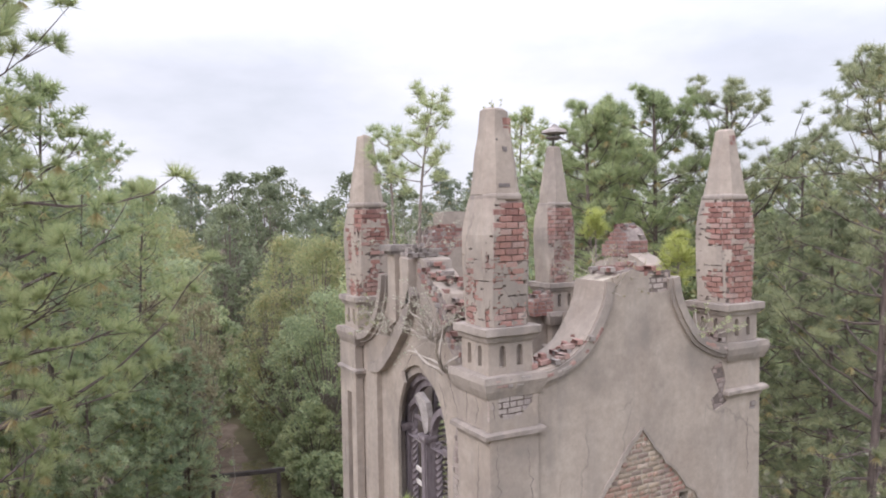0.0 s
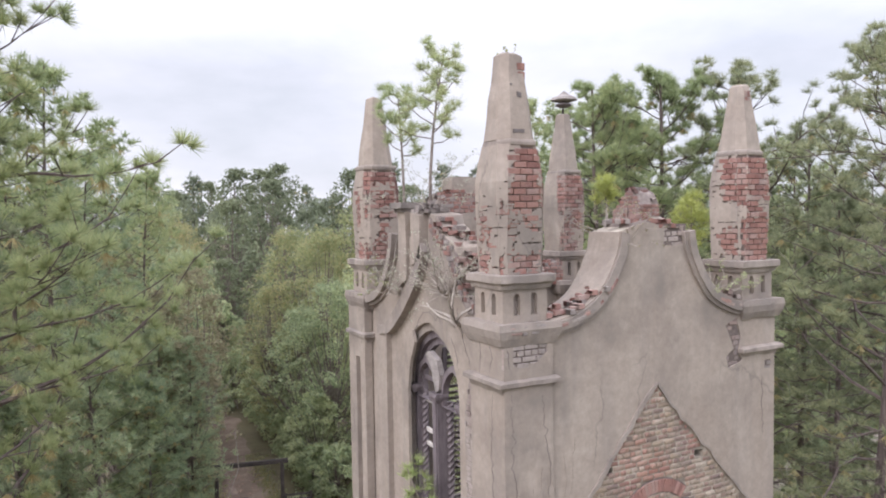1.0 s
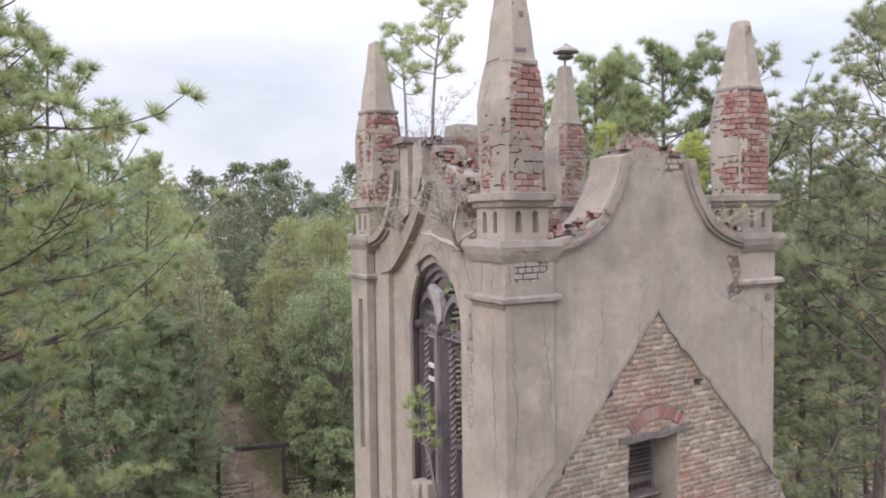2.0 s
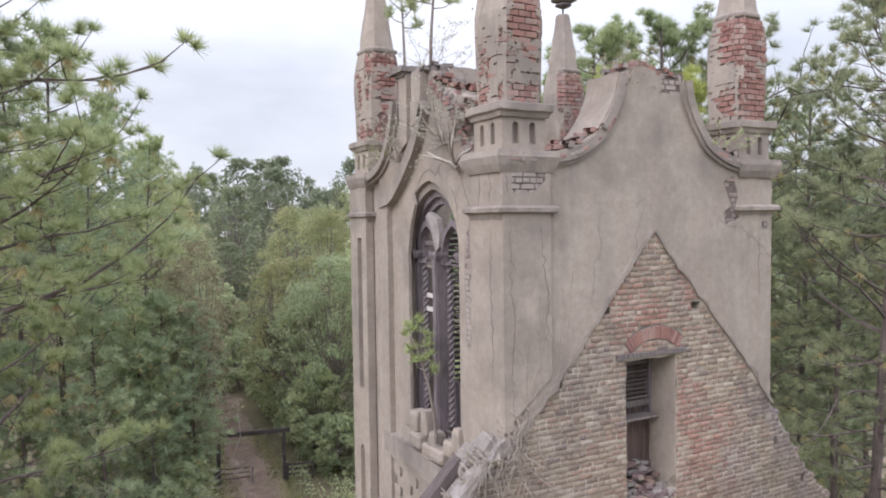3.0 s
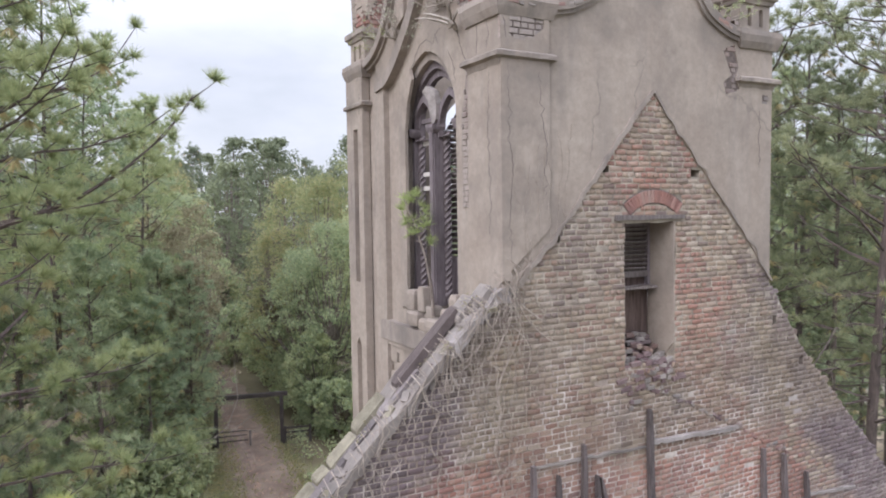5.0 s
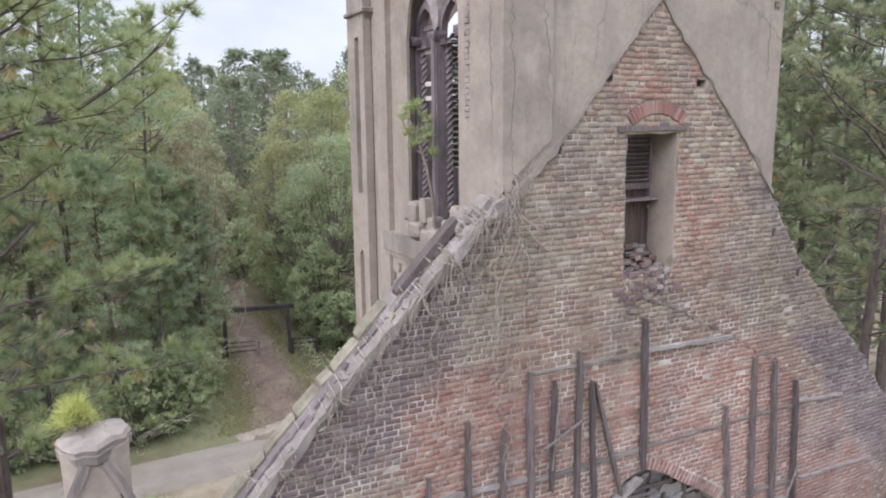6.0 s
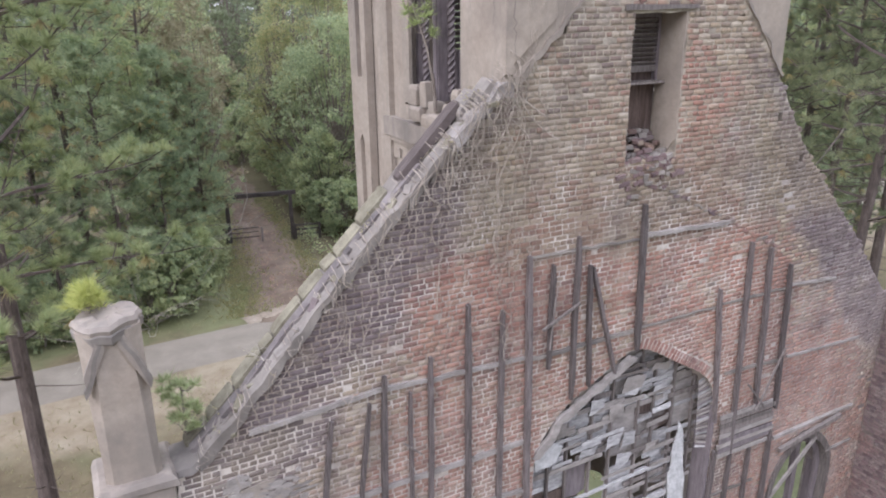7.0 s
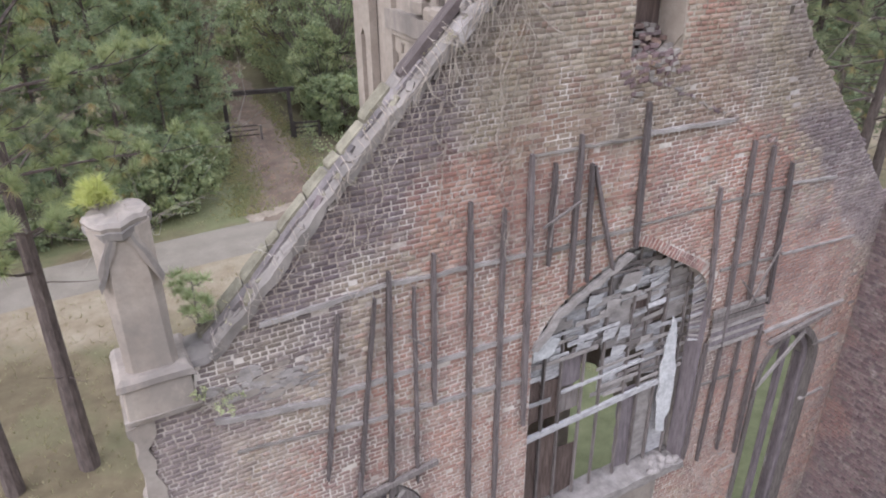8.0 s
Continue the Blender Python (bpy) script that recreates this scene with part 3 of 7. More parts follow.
# ---- ground, road and drive ----
gs = Solid()
N = 60
grid = [(-600 + 1400 * i / N, -300 + 1200 * j / N) for j in range(N + 1) for i in range(N + 1)]
gs.add([(x, y, 0.0) for x, y in grid], [(j * (N + 1) + i, j * (N + 1) + i + 1, (j + 1) * (N + 1) + i + 1, (j + 1) * (N + 1) + i) for j in range(N) for i in range(N)])
tagged(part("ground", gs, M_GROUND), "sandy ground with dead grass, pine straw and green patches", "ground", kind="structure")


def ribbon(line, half, z, amp, seed):
    """A strip of ground along a line, with ragged edges."""
    pts = smooth_line(line, 10)
    s, k = Solid(), len(pts)
    vs = []
    for i, p in enumerate(pts):
        a, b = pts[max(0, i - 1)], pts[min(k - 1, i + 1)]
        d = Vector((b[0] - a[0], b[1] - a[1])).normalized()
        nrm = Vector((-d.y, d.x))
        for sgn in (-1, -0.5, 0, 0.5, 1):
            w = half * sgn + (amp * noise.noise(Vector((i * 0.37, sgn * 5, seed))) if abs(sgn) == 1 else 0)
            vs.append((p[0] + nrm.x * w, p[1] + nrm.y * w, z - (z - 0.001 if abs(sgn) == 1 else 0)))
    s.add(vs, [(i * 5 + j, i * 5 + j + 1, i * 5 + j + 6, i * 5 + j + 5) for i in range(k - 1) for j in range(4)])
    return s


tagged(part("road", ribbon([(-160, 33), (-60, 34.5), (0, 37), (40, 38.5), (90, 41), (220, 45)], 2.0, 0.05, 0.15, 1), M_ASPHALT), "narrow old asphalt road with sandy edges", "road", kind="structure")
tagged(part("drive", ribbon([(9.6, 38.5), (10.7, 45), (11.5, 53), (12.2, 63), (12.8, 74), (13.9, 84), (13.4, 98)], 2.5, 0.03, 1.1, 2), M_DRIVE), "reddish earth drive strewn with leaves, leading through the gate", "drive", kind="structure")

tagged(part("track", ribbon([(10.9, 49.5), (11.2, 53), (11.6, 63), (12.0, 74), (13.4, 83), (13.2, 95)], 0.4, 0.045, 0.6, 5), M_TRACK), "pale sandy wheel track worn into the drive", "track", kind="structure")

tagged(part("road_shoulder", ribbon([(7.0, 39.7), (8.6, 40.0), (10.0, 40.5), (13.0, 40.4), (16.0, 40.3)], 0.7, 0.04, 0.7, 7), M_SHOULDER), "strip of pale sand along the road at the drive's mouth", "road edge", kind="structure")

# ---- the gable wall, which carries the east side of the tower ----
GY, GB = 8.25, 8.85                      # its front and back faces
TX0, TX1, TY1 = 5.2, 10.82, 14.05        # the tower's corners
MIDX, MIDY = 8.03, 11.15


def ogee_half():
    """The curved parapet from its flat top down to the corner: distance from the middle, height of the moulding's lower edge."""
    return smooth_line([(0.56, 22.12), (0.63, 21.78), (0.84, 21.37), (1.16, 21.0), (1.63, 20.77), (2.1, 20.69)], 5)


def offset_up(line, d):
    out = []
    for i, p in enumerate(line):
        a, b = line[max(0, i - 1)], line[min(len(line) - 1, i + 1)]
        t = Vector((b[0] - a[0], b[1] - a[1])).normalized()
        out.append((p[0] - t.y * d, p[1] + t.x * d))
    return out


OG = ogee_half()
OG_TOP = offset_up(OG, 0.2)

gable_left = [(5.24, 16.8), (4.6, 16.27), (3.1, 14.8), (2.3, 13.98), (1.1, 12.7), (0.6, 12.25), (0.3, 12.12), (0.25, 11.5), (-0.45, 11.45)]
gable_right = [(10.85, 16.62), (11.2, 16.08), (11.7, 15.4), (12.65, 14.42), (13.95, 13.15), (14.75, 12.25), (15.35, 11.62), (16.2, 11.15)]
gable_poly = ([(-0.45, 0.0)] + rough(list(reversed(gable_left)), 0.14, 0.05, False, 5)
              + [(5.24, 20.9), (6.0, 20.9)] + [(MIDX - u, w) for u, w in reversed(OG_TOP)]
              + rough([(MIDX - 0.45, 22.24), (MIDX - 0.1, 22.28), (MIDX + 0.05, 22.2), (MIDX + 0.4, 22.18)], 0.1, 0.04, False, 2)
              + [(MIDX + u, w) for u, w in OG_TOP] + [(10.1, 20.9), (TX1, 20.9)]
              + rough(gable_right, 0.14, 0.06, False, 6) + [(16.2, 0.0)])

attic = rough([(7.46, 15.45), (7.46, 17.72), (8.53, 17.72), (8.53, 15.5)], 0.1, 0.03, True, 8)
big_arch = smooth_line([(5.92, 9.6), (5.98, 10.6), (6.5, 11.28), (7.25, 11.7), (8.08, 12.05), (9.1, 11.52), (9.95, 10.95), (10.28, 10.3), (10.28, 9.6)], 4)
big_open = [(5.92, 5.9)] + big_arch + [(10.28, 5.9)]
lancet_r = pointed_arch(13.4, 1.08, 7.3, 8.75, 1.4)
lancet_l = pointed_arch(2.95, 0.85, 7.4, 8.7, 1.4)
# sockets of the lost roof timbers
SOCKETS = [rough([(x - a, z - b), (x - a, z + b), (x + a, z + b), (x + a, z - b)], 0.06, 0.03, True, x) for x, z, a, b in ((7.06, 18.52, 0.09, 0.07), (8.98, 18.5, 0.1, 0.06), (6.16, 17.52, 0.08, 0.07), (9.74, 17.6, 0.06, 0.08), (5.62, 14.28, 0.05, 0.05), (11.0, 15.9, 0.06, 0.09), (11.75, 15.1, 0.05, 0.08))]
OPENINGS = [attic, big_open, lancet_r, lancet_l] + SOCKETS

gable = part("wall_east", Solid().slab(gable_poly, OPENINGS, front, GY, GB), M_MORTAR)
tagged(gable, "ruined brick gable wall with weathered red and grey bricks", "wall", kind="structure")

brick_zone = [(9.6, 2.0), (9.6, 5.8), (-0.45, 5.8), (-0.45, 11.4), (0.25, 11.5), (0.33, 12.05)] + list(reversed(gable_left[:-3])) + [(MIDX, 19.74)] + gable_right[:-1] + [(15.6, 11.9), (15.6, 2.0)]
attic_arch_c, attic_arch_r = (8.06, 17.28), (0.82, 0.99)


def in_attic_arch(u, w):
    d = math.hypot(u - attic_arch_c[0], w - attic_arch_c[1])
    return 0.72 < d < 0.98 and w > 17.86 and abs(u - 8.06) < 0.64


def in_ring(u, w):
    """The rowlock ring over the large opening's right half."""
    return w > 10.62 and u > 7.95 and inside(u, w, ring_poly)


ring_poly = [(u, w) for u, w in big_arch if u > 8.0 and w > 10.6] + [(8.03 + (u - 8.03) * 1.1, w + 0.2) for u, w in reversed([q for q in big_arch if q[0] > 8.0 and q[1] > 10.6])]


def gable_keep(u, w):
    if not inside(u, w, brick_zone):
        return False
    return not any(inside(u, w, o) for o in OPENINGS) and not in_attic_arch(u, w) and not in_ring(u, w) and not (7.2 < u < 8.75 and 17.7 < w < 17.85)


# ---- tower: stuccoed walls behind and above the gable ----
tower = tagged(empty("church_tower", MIDX, MIDY, 0), "ruined square stuccoed brick church tower with broken curved parapets", "tower")

scar = [(5.12, 16.7)] + [(5.32, 16.72), (5.7, 17.1), (6.15, 17.52), (6.6, 18.05), (7.07, 18.62), (7.51, 19.15), (8.05, 19.75), (8.38, 19.36), (9.03, 18.67), (9.71, 17.93), (10.3, 17.3), (10.85, 16.62)]
patch_n = [(5.19, 20.36), (5.19, 20.72), (5.92, 20.72), (5.9, 20.5), (5.7, 20.33)]
patch_r = [(9.6, 20.55), (9.85, 20.68), (9.95, 20.3), (9.9, 20.1), (10.0, 19.95), (9.65, 19.8), (9.6, 20.0), (9.8, 20.15)]
patch_t = [(8.2, 21.93), (8.2, 22.2), (8.6, 22.2), (8.62, 21.93)]
patch_s = [(10.55, 19.72), (10.55, 19.86), (10.7, 19.86), (10.7, 19.72)]
patches = [rough(p, 0.07, 0.03, True, 4 + i) for i, p in enumerate((patch_n, patch_r, patch_t, patch_s))]
skin = (rough(scar, 0.1, 0.035, False, 9)[1:-1] + [(TX1, 20.85), (10.1, 20.85)] + [(MIDX + u, w + 0.02) for u, w in reversed(OG)]
        + [(MIDX + 0.58, 22.2), (MIDX + 0.2, 22.22), (MIDX - 0.2, 22.3), (MIDX - 0.58, 22.2)] + [(MIDX - u, w + 0.02) for u, w in OG] + [(6.0, 20.85), (TX0 - 0.01, 20.85), (TX0 - 0.01, 16.75)])
part("stucco_face", Solid().slab(skin, patches, front, GY - 0.022, GY + 0.004), M_STUCCO, tower)


# crumbling lime fillet where the lost roof met the stucco
for pts, wd, sd in ((scar[1:8], 0.07, 3), (scar[7:], 0.04, 4)):
    up = offset_up(smooth_line(pts, 4), wd)
    part("lime_fillet", Solid().slab(rough(smooth_line(pts, 4) + list(reversed(up)), 0.05, 0.06, True, sd), [], front, GY - 0.04, GY - 0.02), M_STONE, tower)


def wall_outline(mid, lo, hi, top, seed, ragged=0.08):
    """A tower wall's outline in (u, w) with the curved parapet."""
    right = [(mid + u, w) for u, w in OG_TOP]
    left = [(mid - u, w) for u, w in OG_TOP]
    return ([(lo, 0.0), (lo, 20.9)] + list(reversed(left)) + rough([(mid - 0.42, top - 0.2), (mid - 0.1, top), (mid + 0.2, top - 0.15), (mid + 0.42, top - 0.25)], 0.09, ragged, False, seed)
            + right + [(hi, 20.9), (hi, 0.0)])


# south wall, with its tall window; its near half is broken down
win_c, win_half = 10.76, 1.05
window_open = pointed_arch(win_c, win_half, 19.45, 20.64, 16.15, 10)
south = ([(GB, 0.0), (GB, 20.9), (9.15, 20.9)] + rough([(9.15, 21.05), (9.5, 21.3), (9.75, 21.9), (10.1, 22.1), (10.4, 22.3)], 0.09, 0.09, False, 12)
         + rough([(10.45, 22.45), (10.75, 22.5), (11.2, 22.56)], 0.1, 0.02, False, 1) + [(11.75, 22.54)] + [(MIDY + u, w) for u, w in OG_TOP] + [(TY1, 20.9), (TY1, 0.0)])
SX = 5.32
part("wall", Solid().slab(south, [window_open], side, SX, 5.85), M_STUCCO, tower)
part("wall", Solid().slab(wall_outline(MIDY, GB, TY1, 22.5, 14), [pointed_arch(win_c, win_half, 19.35, 20.56, 16.15, 10), pointed_arch(11.4, 1.5, 4.6, 6.6, 0.2, 8)], side, 10.25, 10.8), M_STUCCO, tower)
part("wall", Solid().slab(wall_outline(MIDX, 5.85, 10.25, 22.75, 15), [pointed_arch(MIDX, win_half, 19.35, 20.56, 16.15, 10), pointed_arch(MIDX, 1.4, 4.6, 6.6, 0.2, 8)], front, 13.45, 14.0), M_STUCCO, tower)


def curved_moulding(mid, to3, d0, d1, sides=(-1, 1)):
    """The moulding that follows the parapet's curve: two rolls, one prouder than the other."""
    s = Solid()
    for sgn in sides:
        for lo, hi, dd in ((0.0, 0.07, 0.6), (0.06, 0.2, 1.0)):
            a, b = offset_up(OG, lo), offset_up(OG, hi)
            line = [(mid + sgn * u, w) for u, w in a] + [(mid + sgn * u, w) for u, w in reversed(b)]
            s.slab(rough(line, 0.09, 0.012, True, 3), [], to3, d0 + (d1 - d0) * dd, d0)
    return s


for sgn in (-1, 1):
    part("moulding", curved_moulding(MIDX, front, GY - 0.01, GY - 0.11, (sgn,)), M_STONE, tower)
part("moulding", curved_moulding(MIDY, side, SX, SX - 0.2, (1,)), M_STONE, tower)

for pb in (patch_r, patch_t, patch_s):
    us, ws = [q[0] for q in pb], [q[1] for q in pb]
    part("bared_core", Solid().slab([(min(us) - 0.06, min(ws) - 0.06), (min(us) - 0.06, max(ws) + 0.06), (max(us) + 0.06, max(ws) + 0.06), (max(us) + 0.06, min(ws) - 0.06)], [], front, GY - 0.004, GY + 0.002), M_JOINT, tower)

# weathered capping on the parapet's curve
for sgn in (-1, 1):
    low = [(MIDX + sgn * u, w) for u, w in offset_up(OG, 0.19)]
    top = [(MIDX + sgn * u, w) for u, w in offset_up(OG, 0.225)]
    part("parapet_cap", Solid().slab(low + list(reversed(top)), [], front, GY - 0.08, GB + 0.03), M_STUCCO, tower)

# the inner hood band on the south wall, sweeping down from the middle of the gable
hood_out = smooth_line([(10.72, 22.0), (10.95, 21.6), (11.35, 21.18), (11.8, 20.78), (12.25, 20.45), (12.6, 20.38)], 6)
hood_in = smooth_line([(10.62, 21.85), (10.85, 21.4), (11.2, 21.0), (11.65, 20.6), (12.1, 20.3), (12.62, 20.22)], 6)
part("hood_band", Solid().slab(rough(hood_out + list(reversed(hood_in)), 0.1, 0.012, True, 6), [], side, SX - 0.16, SX + 0.02), M_STONE, tower)
# the wall between hood band and outer moulding stands a little proud of the window bay
part("gable_panel", Solid().slab([(10.72, 22.0), (10.95, 21.62), (11.35, 21.2), (11.8, 20.8), (12.25, 20.47), (12.62, 20.4)] + [(MIDY + u, w) for u, w in reversed(OG) if u < 1.7], [], side, SX - 0.07, SX + 0.02), M_STUCCO, tower)

# corner pilasters
part("pilaster", Solid().slab([(GY + 0.02, 0.0), (GY + 0.02, 16.9), (GY - 0.06, 16.95), (GY - 0.06, 20.72), (9.1, 20.72), (9.1, 0.0)], [], side, TX0 - 0.02, SX + 0.01), M_STUCCO, tower)
part("pilaster", Solid().slab([(5.185, 16.98), (5.185, 20.72), (6.0, 20.72), (6.0, 17.68)], [rough(patch_n, 0.07, 0.03, True, 4)], front, GY - 0.062, GY - 0.026), M_STUCCO, tower)
part("bared_core", Solid().slab([(5.2, 20.25), (5.2, 20.76), (5.98, 20.76), (5.98, 20.25)], [], front, GY - 0.035, GY - 0.024), M_JOINT, tower)
far_panel = [(13.48, 16.5), (13.48, 19.62), (13.72, 19.62), (13.72, 16.5)]
far_panel2 = [(13.5, 13.6), (13.5, 15.2), (13.62, 15.35), (13.74, 15.2), (13.74, 13.6)]
part("pilaster", Solid().slab([(13.22, 0.0), (13.22, 20.72), (TY1 + 0.05, 20.72), (TY1 + 0.05, 0.0)], [far_panel, far_panel2], side, TX0 - 0.06, SX - 0.02), M_STUCCO, tower)
part("pilaster_strip", Solid().slab([(12.3, 0.0), (12.3, 20.3), (12.78, 20.3), (12.78, 0.0)], [], side, SX - 0.11, SX + 0.01), M_STUCCO, tower)
part("window_surround", Solid().slab([(11.5, 16.2), (11.5, 19.35), (11.4, 19.85), (11.2, 20.25), (11.3, 20.45), (11.55, 20.1), (11.78, 19.4), (11.78, 16.2)], [], side, SX - 0.05, SX + 0.01), M_STUCCO, tower)


def band_ring(x0, y0, x1, y1, z0, z1, out, steps=((0.0, 0.45), (0.35, 0.8), (0.7, 1.0), (1.0, 0.9))):
    """A worn moulded band round a square pier."""
    r = []
    for t, k in steps:
        e = out * k
        z = z0 + (z1 - z0) * t
        ring = rough([(x0 - e, y0 - e), (x1 + e, y0 - e), (x1 + e, y1 + e), (x0 - e, y1 + e)], 0.12, 0.018, True, z0 * 3 + t)
        r.append([(u, w, z + 0.012 * noise.noise(Vector((u * 5, w * 5, z)))) for u, w in ring])
    n = min(len(q) for q in r)
    r = [[q[int(i * len(q) / n)] for i in range(n)] for q in r]
    return Solid().loft(r)


# each corner: string course, cornice, niche block, slab and pinnacle
def oct_ring(cx, cy, z, w, cut, wob=0.0, seed=0):
    h = w / 2
    k = h * (1 - cut)
    pts = [(-k, -h), (k, -h), (h, -k), (h, k), (k, h), (-k, h), (-h, k), (-h, -k)]
    return [(cx + x + wob * noise.noise(Vector((x * 6, z * 3, seed))), cy + y + wob * noise.noise(Vector((y * 6, z * 3, seed + 4))), z) for x, y in pts]


def pin_width(z):
    pts = [(21.58, 0.72), (22.3, 0.77), (22.85, 0.81), (23.15, 0.75), (23.45, 0.64)]
    for (a, wa), (b, wb) in zip(pts, pts[1:]):
        if a <= z <= b:
            return wa + (wb - wa) * (z - a) / (b - a)
    return 0.64


def pinnacle(cx, cy, tip_z, seed, patches_by_face, label, tip=0.28):
    """Niche block, slab, shaft with brick patches, ring and tapering top; stands on the tower's corner."""
    r = random.Random(seed)
    th = tagged(empty("pinnacle", cx, cy, 20.93), label, "pinnacle", "pinnacles on the tower's corners")
    h = 0.375
    # block with two small round-headed niches in each face
    blk = Solid().box(cx - h + 0.07, cy - h + 0.07, 20.9, cx + h - 0.07, cy + h - 0.07, 21.44)
    part("core", blk, M_STONE, th)
    for fx, fy in ((0, -1), (-1, 0), (1, 0), (0, 1)):
        lo, hi = -h, h
        if fx:
            lo, hi = -h + 0.068, h - 0.068
        loop = [(lo, 20.92), (hi, 20.92), (hi, 21.44), (lo, 21.44)]
        nich = [pointed_arch(o, 0.055, 21.27, 21.34, 21.03, 4) for o in (-0.14, 0.15)]
        if fy:
            to3 = lambda u, w, d, f=fy: (cx + u, cy + f * d, w)
        else:
            to3 = lambda u, w, d, f=fx: (cx + f * d, cy + u, w)
        part("niche_panel", Solid().slab(loop, nich, to3, h, h - 0.07), M_STUCCO, th)
    part("slab", band_ring(cx - 0.39, cy - 0.39, cx + 0.39, cy + 0.39, 21.4, 21.6, 0.08, ((0, 0.3), (0.3, 0.5), (0.45, 1.0), (0.95, 1.0), (1.0, 0.85))), M_STONE, th)
    zs = [21.58, 21.9, 22.25, 22.45, 22.62, 22.9, 23.15, 23.42]
    cuts = [0.24, 0.24, 0.25, 0.26, 0.28, 0.3, 0.32, 0.36]
    core = Solid().loft([oct_ring(cx, cy, z, pin_width(z) - 0.06, c, 0.0, seed) for z, c in zip(zs, cuts)])
    shaft = part("shaft", core, M_JOINT, th)
    # stucco coat, face by face, left off where the bricks lie bare
    ring = [oct_ring(cx, cy, z, pin_width(z), c, 0.012, seed) for z, c in zip(zs, cuts)]
    inner = [oct_ring(cx, cy, z, pin_width(z) - 0.07, c, 0.0, seed) for z, c in zip(zs, cuts)]
    coat = Solid()
    STEPS_U, STEPS_W = 14, 84
    for face in range(8):
        bare = patches_by_face.get(face, [])

        def at(rg, u, t):
            k = min(int(t * (len(zs) - 1)), len(zs) - 2)
            q = t * (len(zs) - 1) - k
            a0, a1 = Vector(rg[k][face]), Vector(rg[k][(face + 1) % 8])
            b0, b1 = Vector(rg[k + 1][face]), Vector(rg[k + 1][(face + 1) % 8])
            return (a0.lerp(a1, u)).lerp(b0.lerp(b1, u), q)

        def covered(i, j):
            u, t = (i + 0.5) / STEPS_U, (j + 0.5) / STEPS_W
            wob = 0.075 * noise.noise(Vector((u * 4 + face, t * 22, seed))) + 0.05 * noise.noise(Vector((u * 9 + face, t * 50, seed)))
            if any(a <= u + wob * 3.2 <= b and c <= t + wob <= d for a, b, c, d in bare):
                return False
            # open joints showing through the coat beside the bare places
            near = any(a - 0.4 <= u <= b + 0.4 and c - 0.12 <= t <= d + 0.12 for a, b, c, d in bare)
            return not (near and (t * 21.4) % 1.0 < 0.26 and noise.noise(Vector((u * 3.4 + face * 5, t * 13, seed + 40))) > 0.17)

        def frayed(u, t):
            q = Vector((u * 31 + face * 3, t * 140, seed * 5))
            if 0.001 < u < 0.999:
                u += 0.045 * noise.noise(q)
            if 0.001 < t < 0.999:
                t += 0.008 * noise.noise(q + Vector((7, 3, 1)))
            return u, t

        laid = [[covered(i, j) for j in range(STEPS_W)] for i in range(STEPS_U)]
        for i in range(STEPS_U):
            for j in range(STEPS_W):
                if not laid[i][j]:
                    continue
                qs = [(i / STEPS_U, j / STEPS_W), ((i + 1) / STEPS_U, j / STEPS_W), ((i + 1) / STEPS_U, (j + 1) / STEPS_W), (i / STEPS_U, (j + 1) / STEPS_W)]
                qs = [frayed(*q) for q in qs]
                outer_q, inner_q = [at(ring, *q) for q in qs], [at(inner, *q) for q in qs]
                fs = [(0, 1, 2, 3)]
                # broken edges of the coat only where it stops
                for (di, dj), f in (((0, -1), (0, 1, 5, 4)), ((1, 0), (1, 2, 6, 5)), ((0, 1), (2, 3, 7, 6)), ((-1, 0), (3, 0, 4, 7))):
                    ii, jj = i + di, j + dj
                    if not (0 <= ii < STEPS_U and 0 <= jj < STEPS_W) or not laid[ii][jj]:
                        fs.append(f)
                coat.add(outer_q + inner_q, fs)
        # bricks in the bare places
        a0, a1 = Vector(inner[0][face]), Vector(inner[0][(face + 1) % 8])
        if bare:
            z = 21.6
            row = 0
            while z < 23.36:
                t = (z - 21.58) / (23.42 - 21.58)
                k = next((i for i in range(len(zs) - 1) if zs[i] <= z < zs[i + 1]), len(zs) - 2)
                q = (z - zs[k]) / (zs[k + 1] - zs[k])
                tt = (k + q) / (len(zs) - 1)
                p0, p1 = at(inner, 0, tt), at(inner, 1, tt)
                width = (p1 - p0).length
                ang = math.degrees(math.atan2(p1.y - p0.y, p1.x - p0.x))
                u = -0.03 if row % 2 else -0.13
                while u < width:
                    ln = min(0.2, width + 0.03 - max(u, -0.02))
                    c = max(u, -0.02) + min(ln, u + 0.2 - max(u, -0.02)) / 2
                    ln = min(ln, u + 0.2 - max(u, -0.02))
                    if ln > 0.06 and any(a - 0.12 <= c / width <= b + 0.12 and lo - 0.03 <= tt <= hi + 0.03 for a, b, lo, hi in bare):
                        p = p0.lerp(p1, c / width)
                        brick_objects("brick", [(0, 0, ln, 0, r.gauss(0, 1.2))], lambda uu, ww, pp, p=p, ang=ang: pose(p.x, p.y, p.z + 0.04, 0, 0, ang) @ pose(0, -0.03 + r.gauss(0, 0.005), 0), shaft, M_REDBRICK, 0.06, 0.079)
                    u += 0.213
                z += 0.093
                row += 1
    part("stucco_coat", coat, M_STUCCO, shaft)
    part("neck_ring", Solid().loft([oct_ring(cx, cy, z, w, 0.42, 0.07, seed + 5) for z, w in ((23.38, 0.62), (23.41, 0.69), (23.45, 0.7), (23.48, 0.68), (23.5, 0.62))]), M_STONE, th)
    n = 12
    rings = []
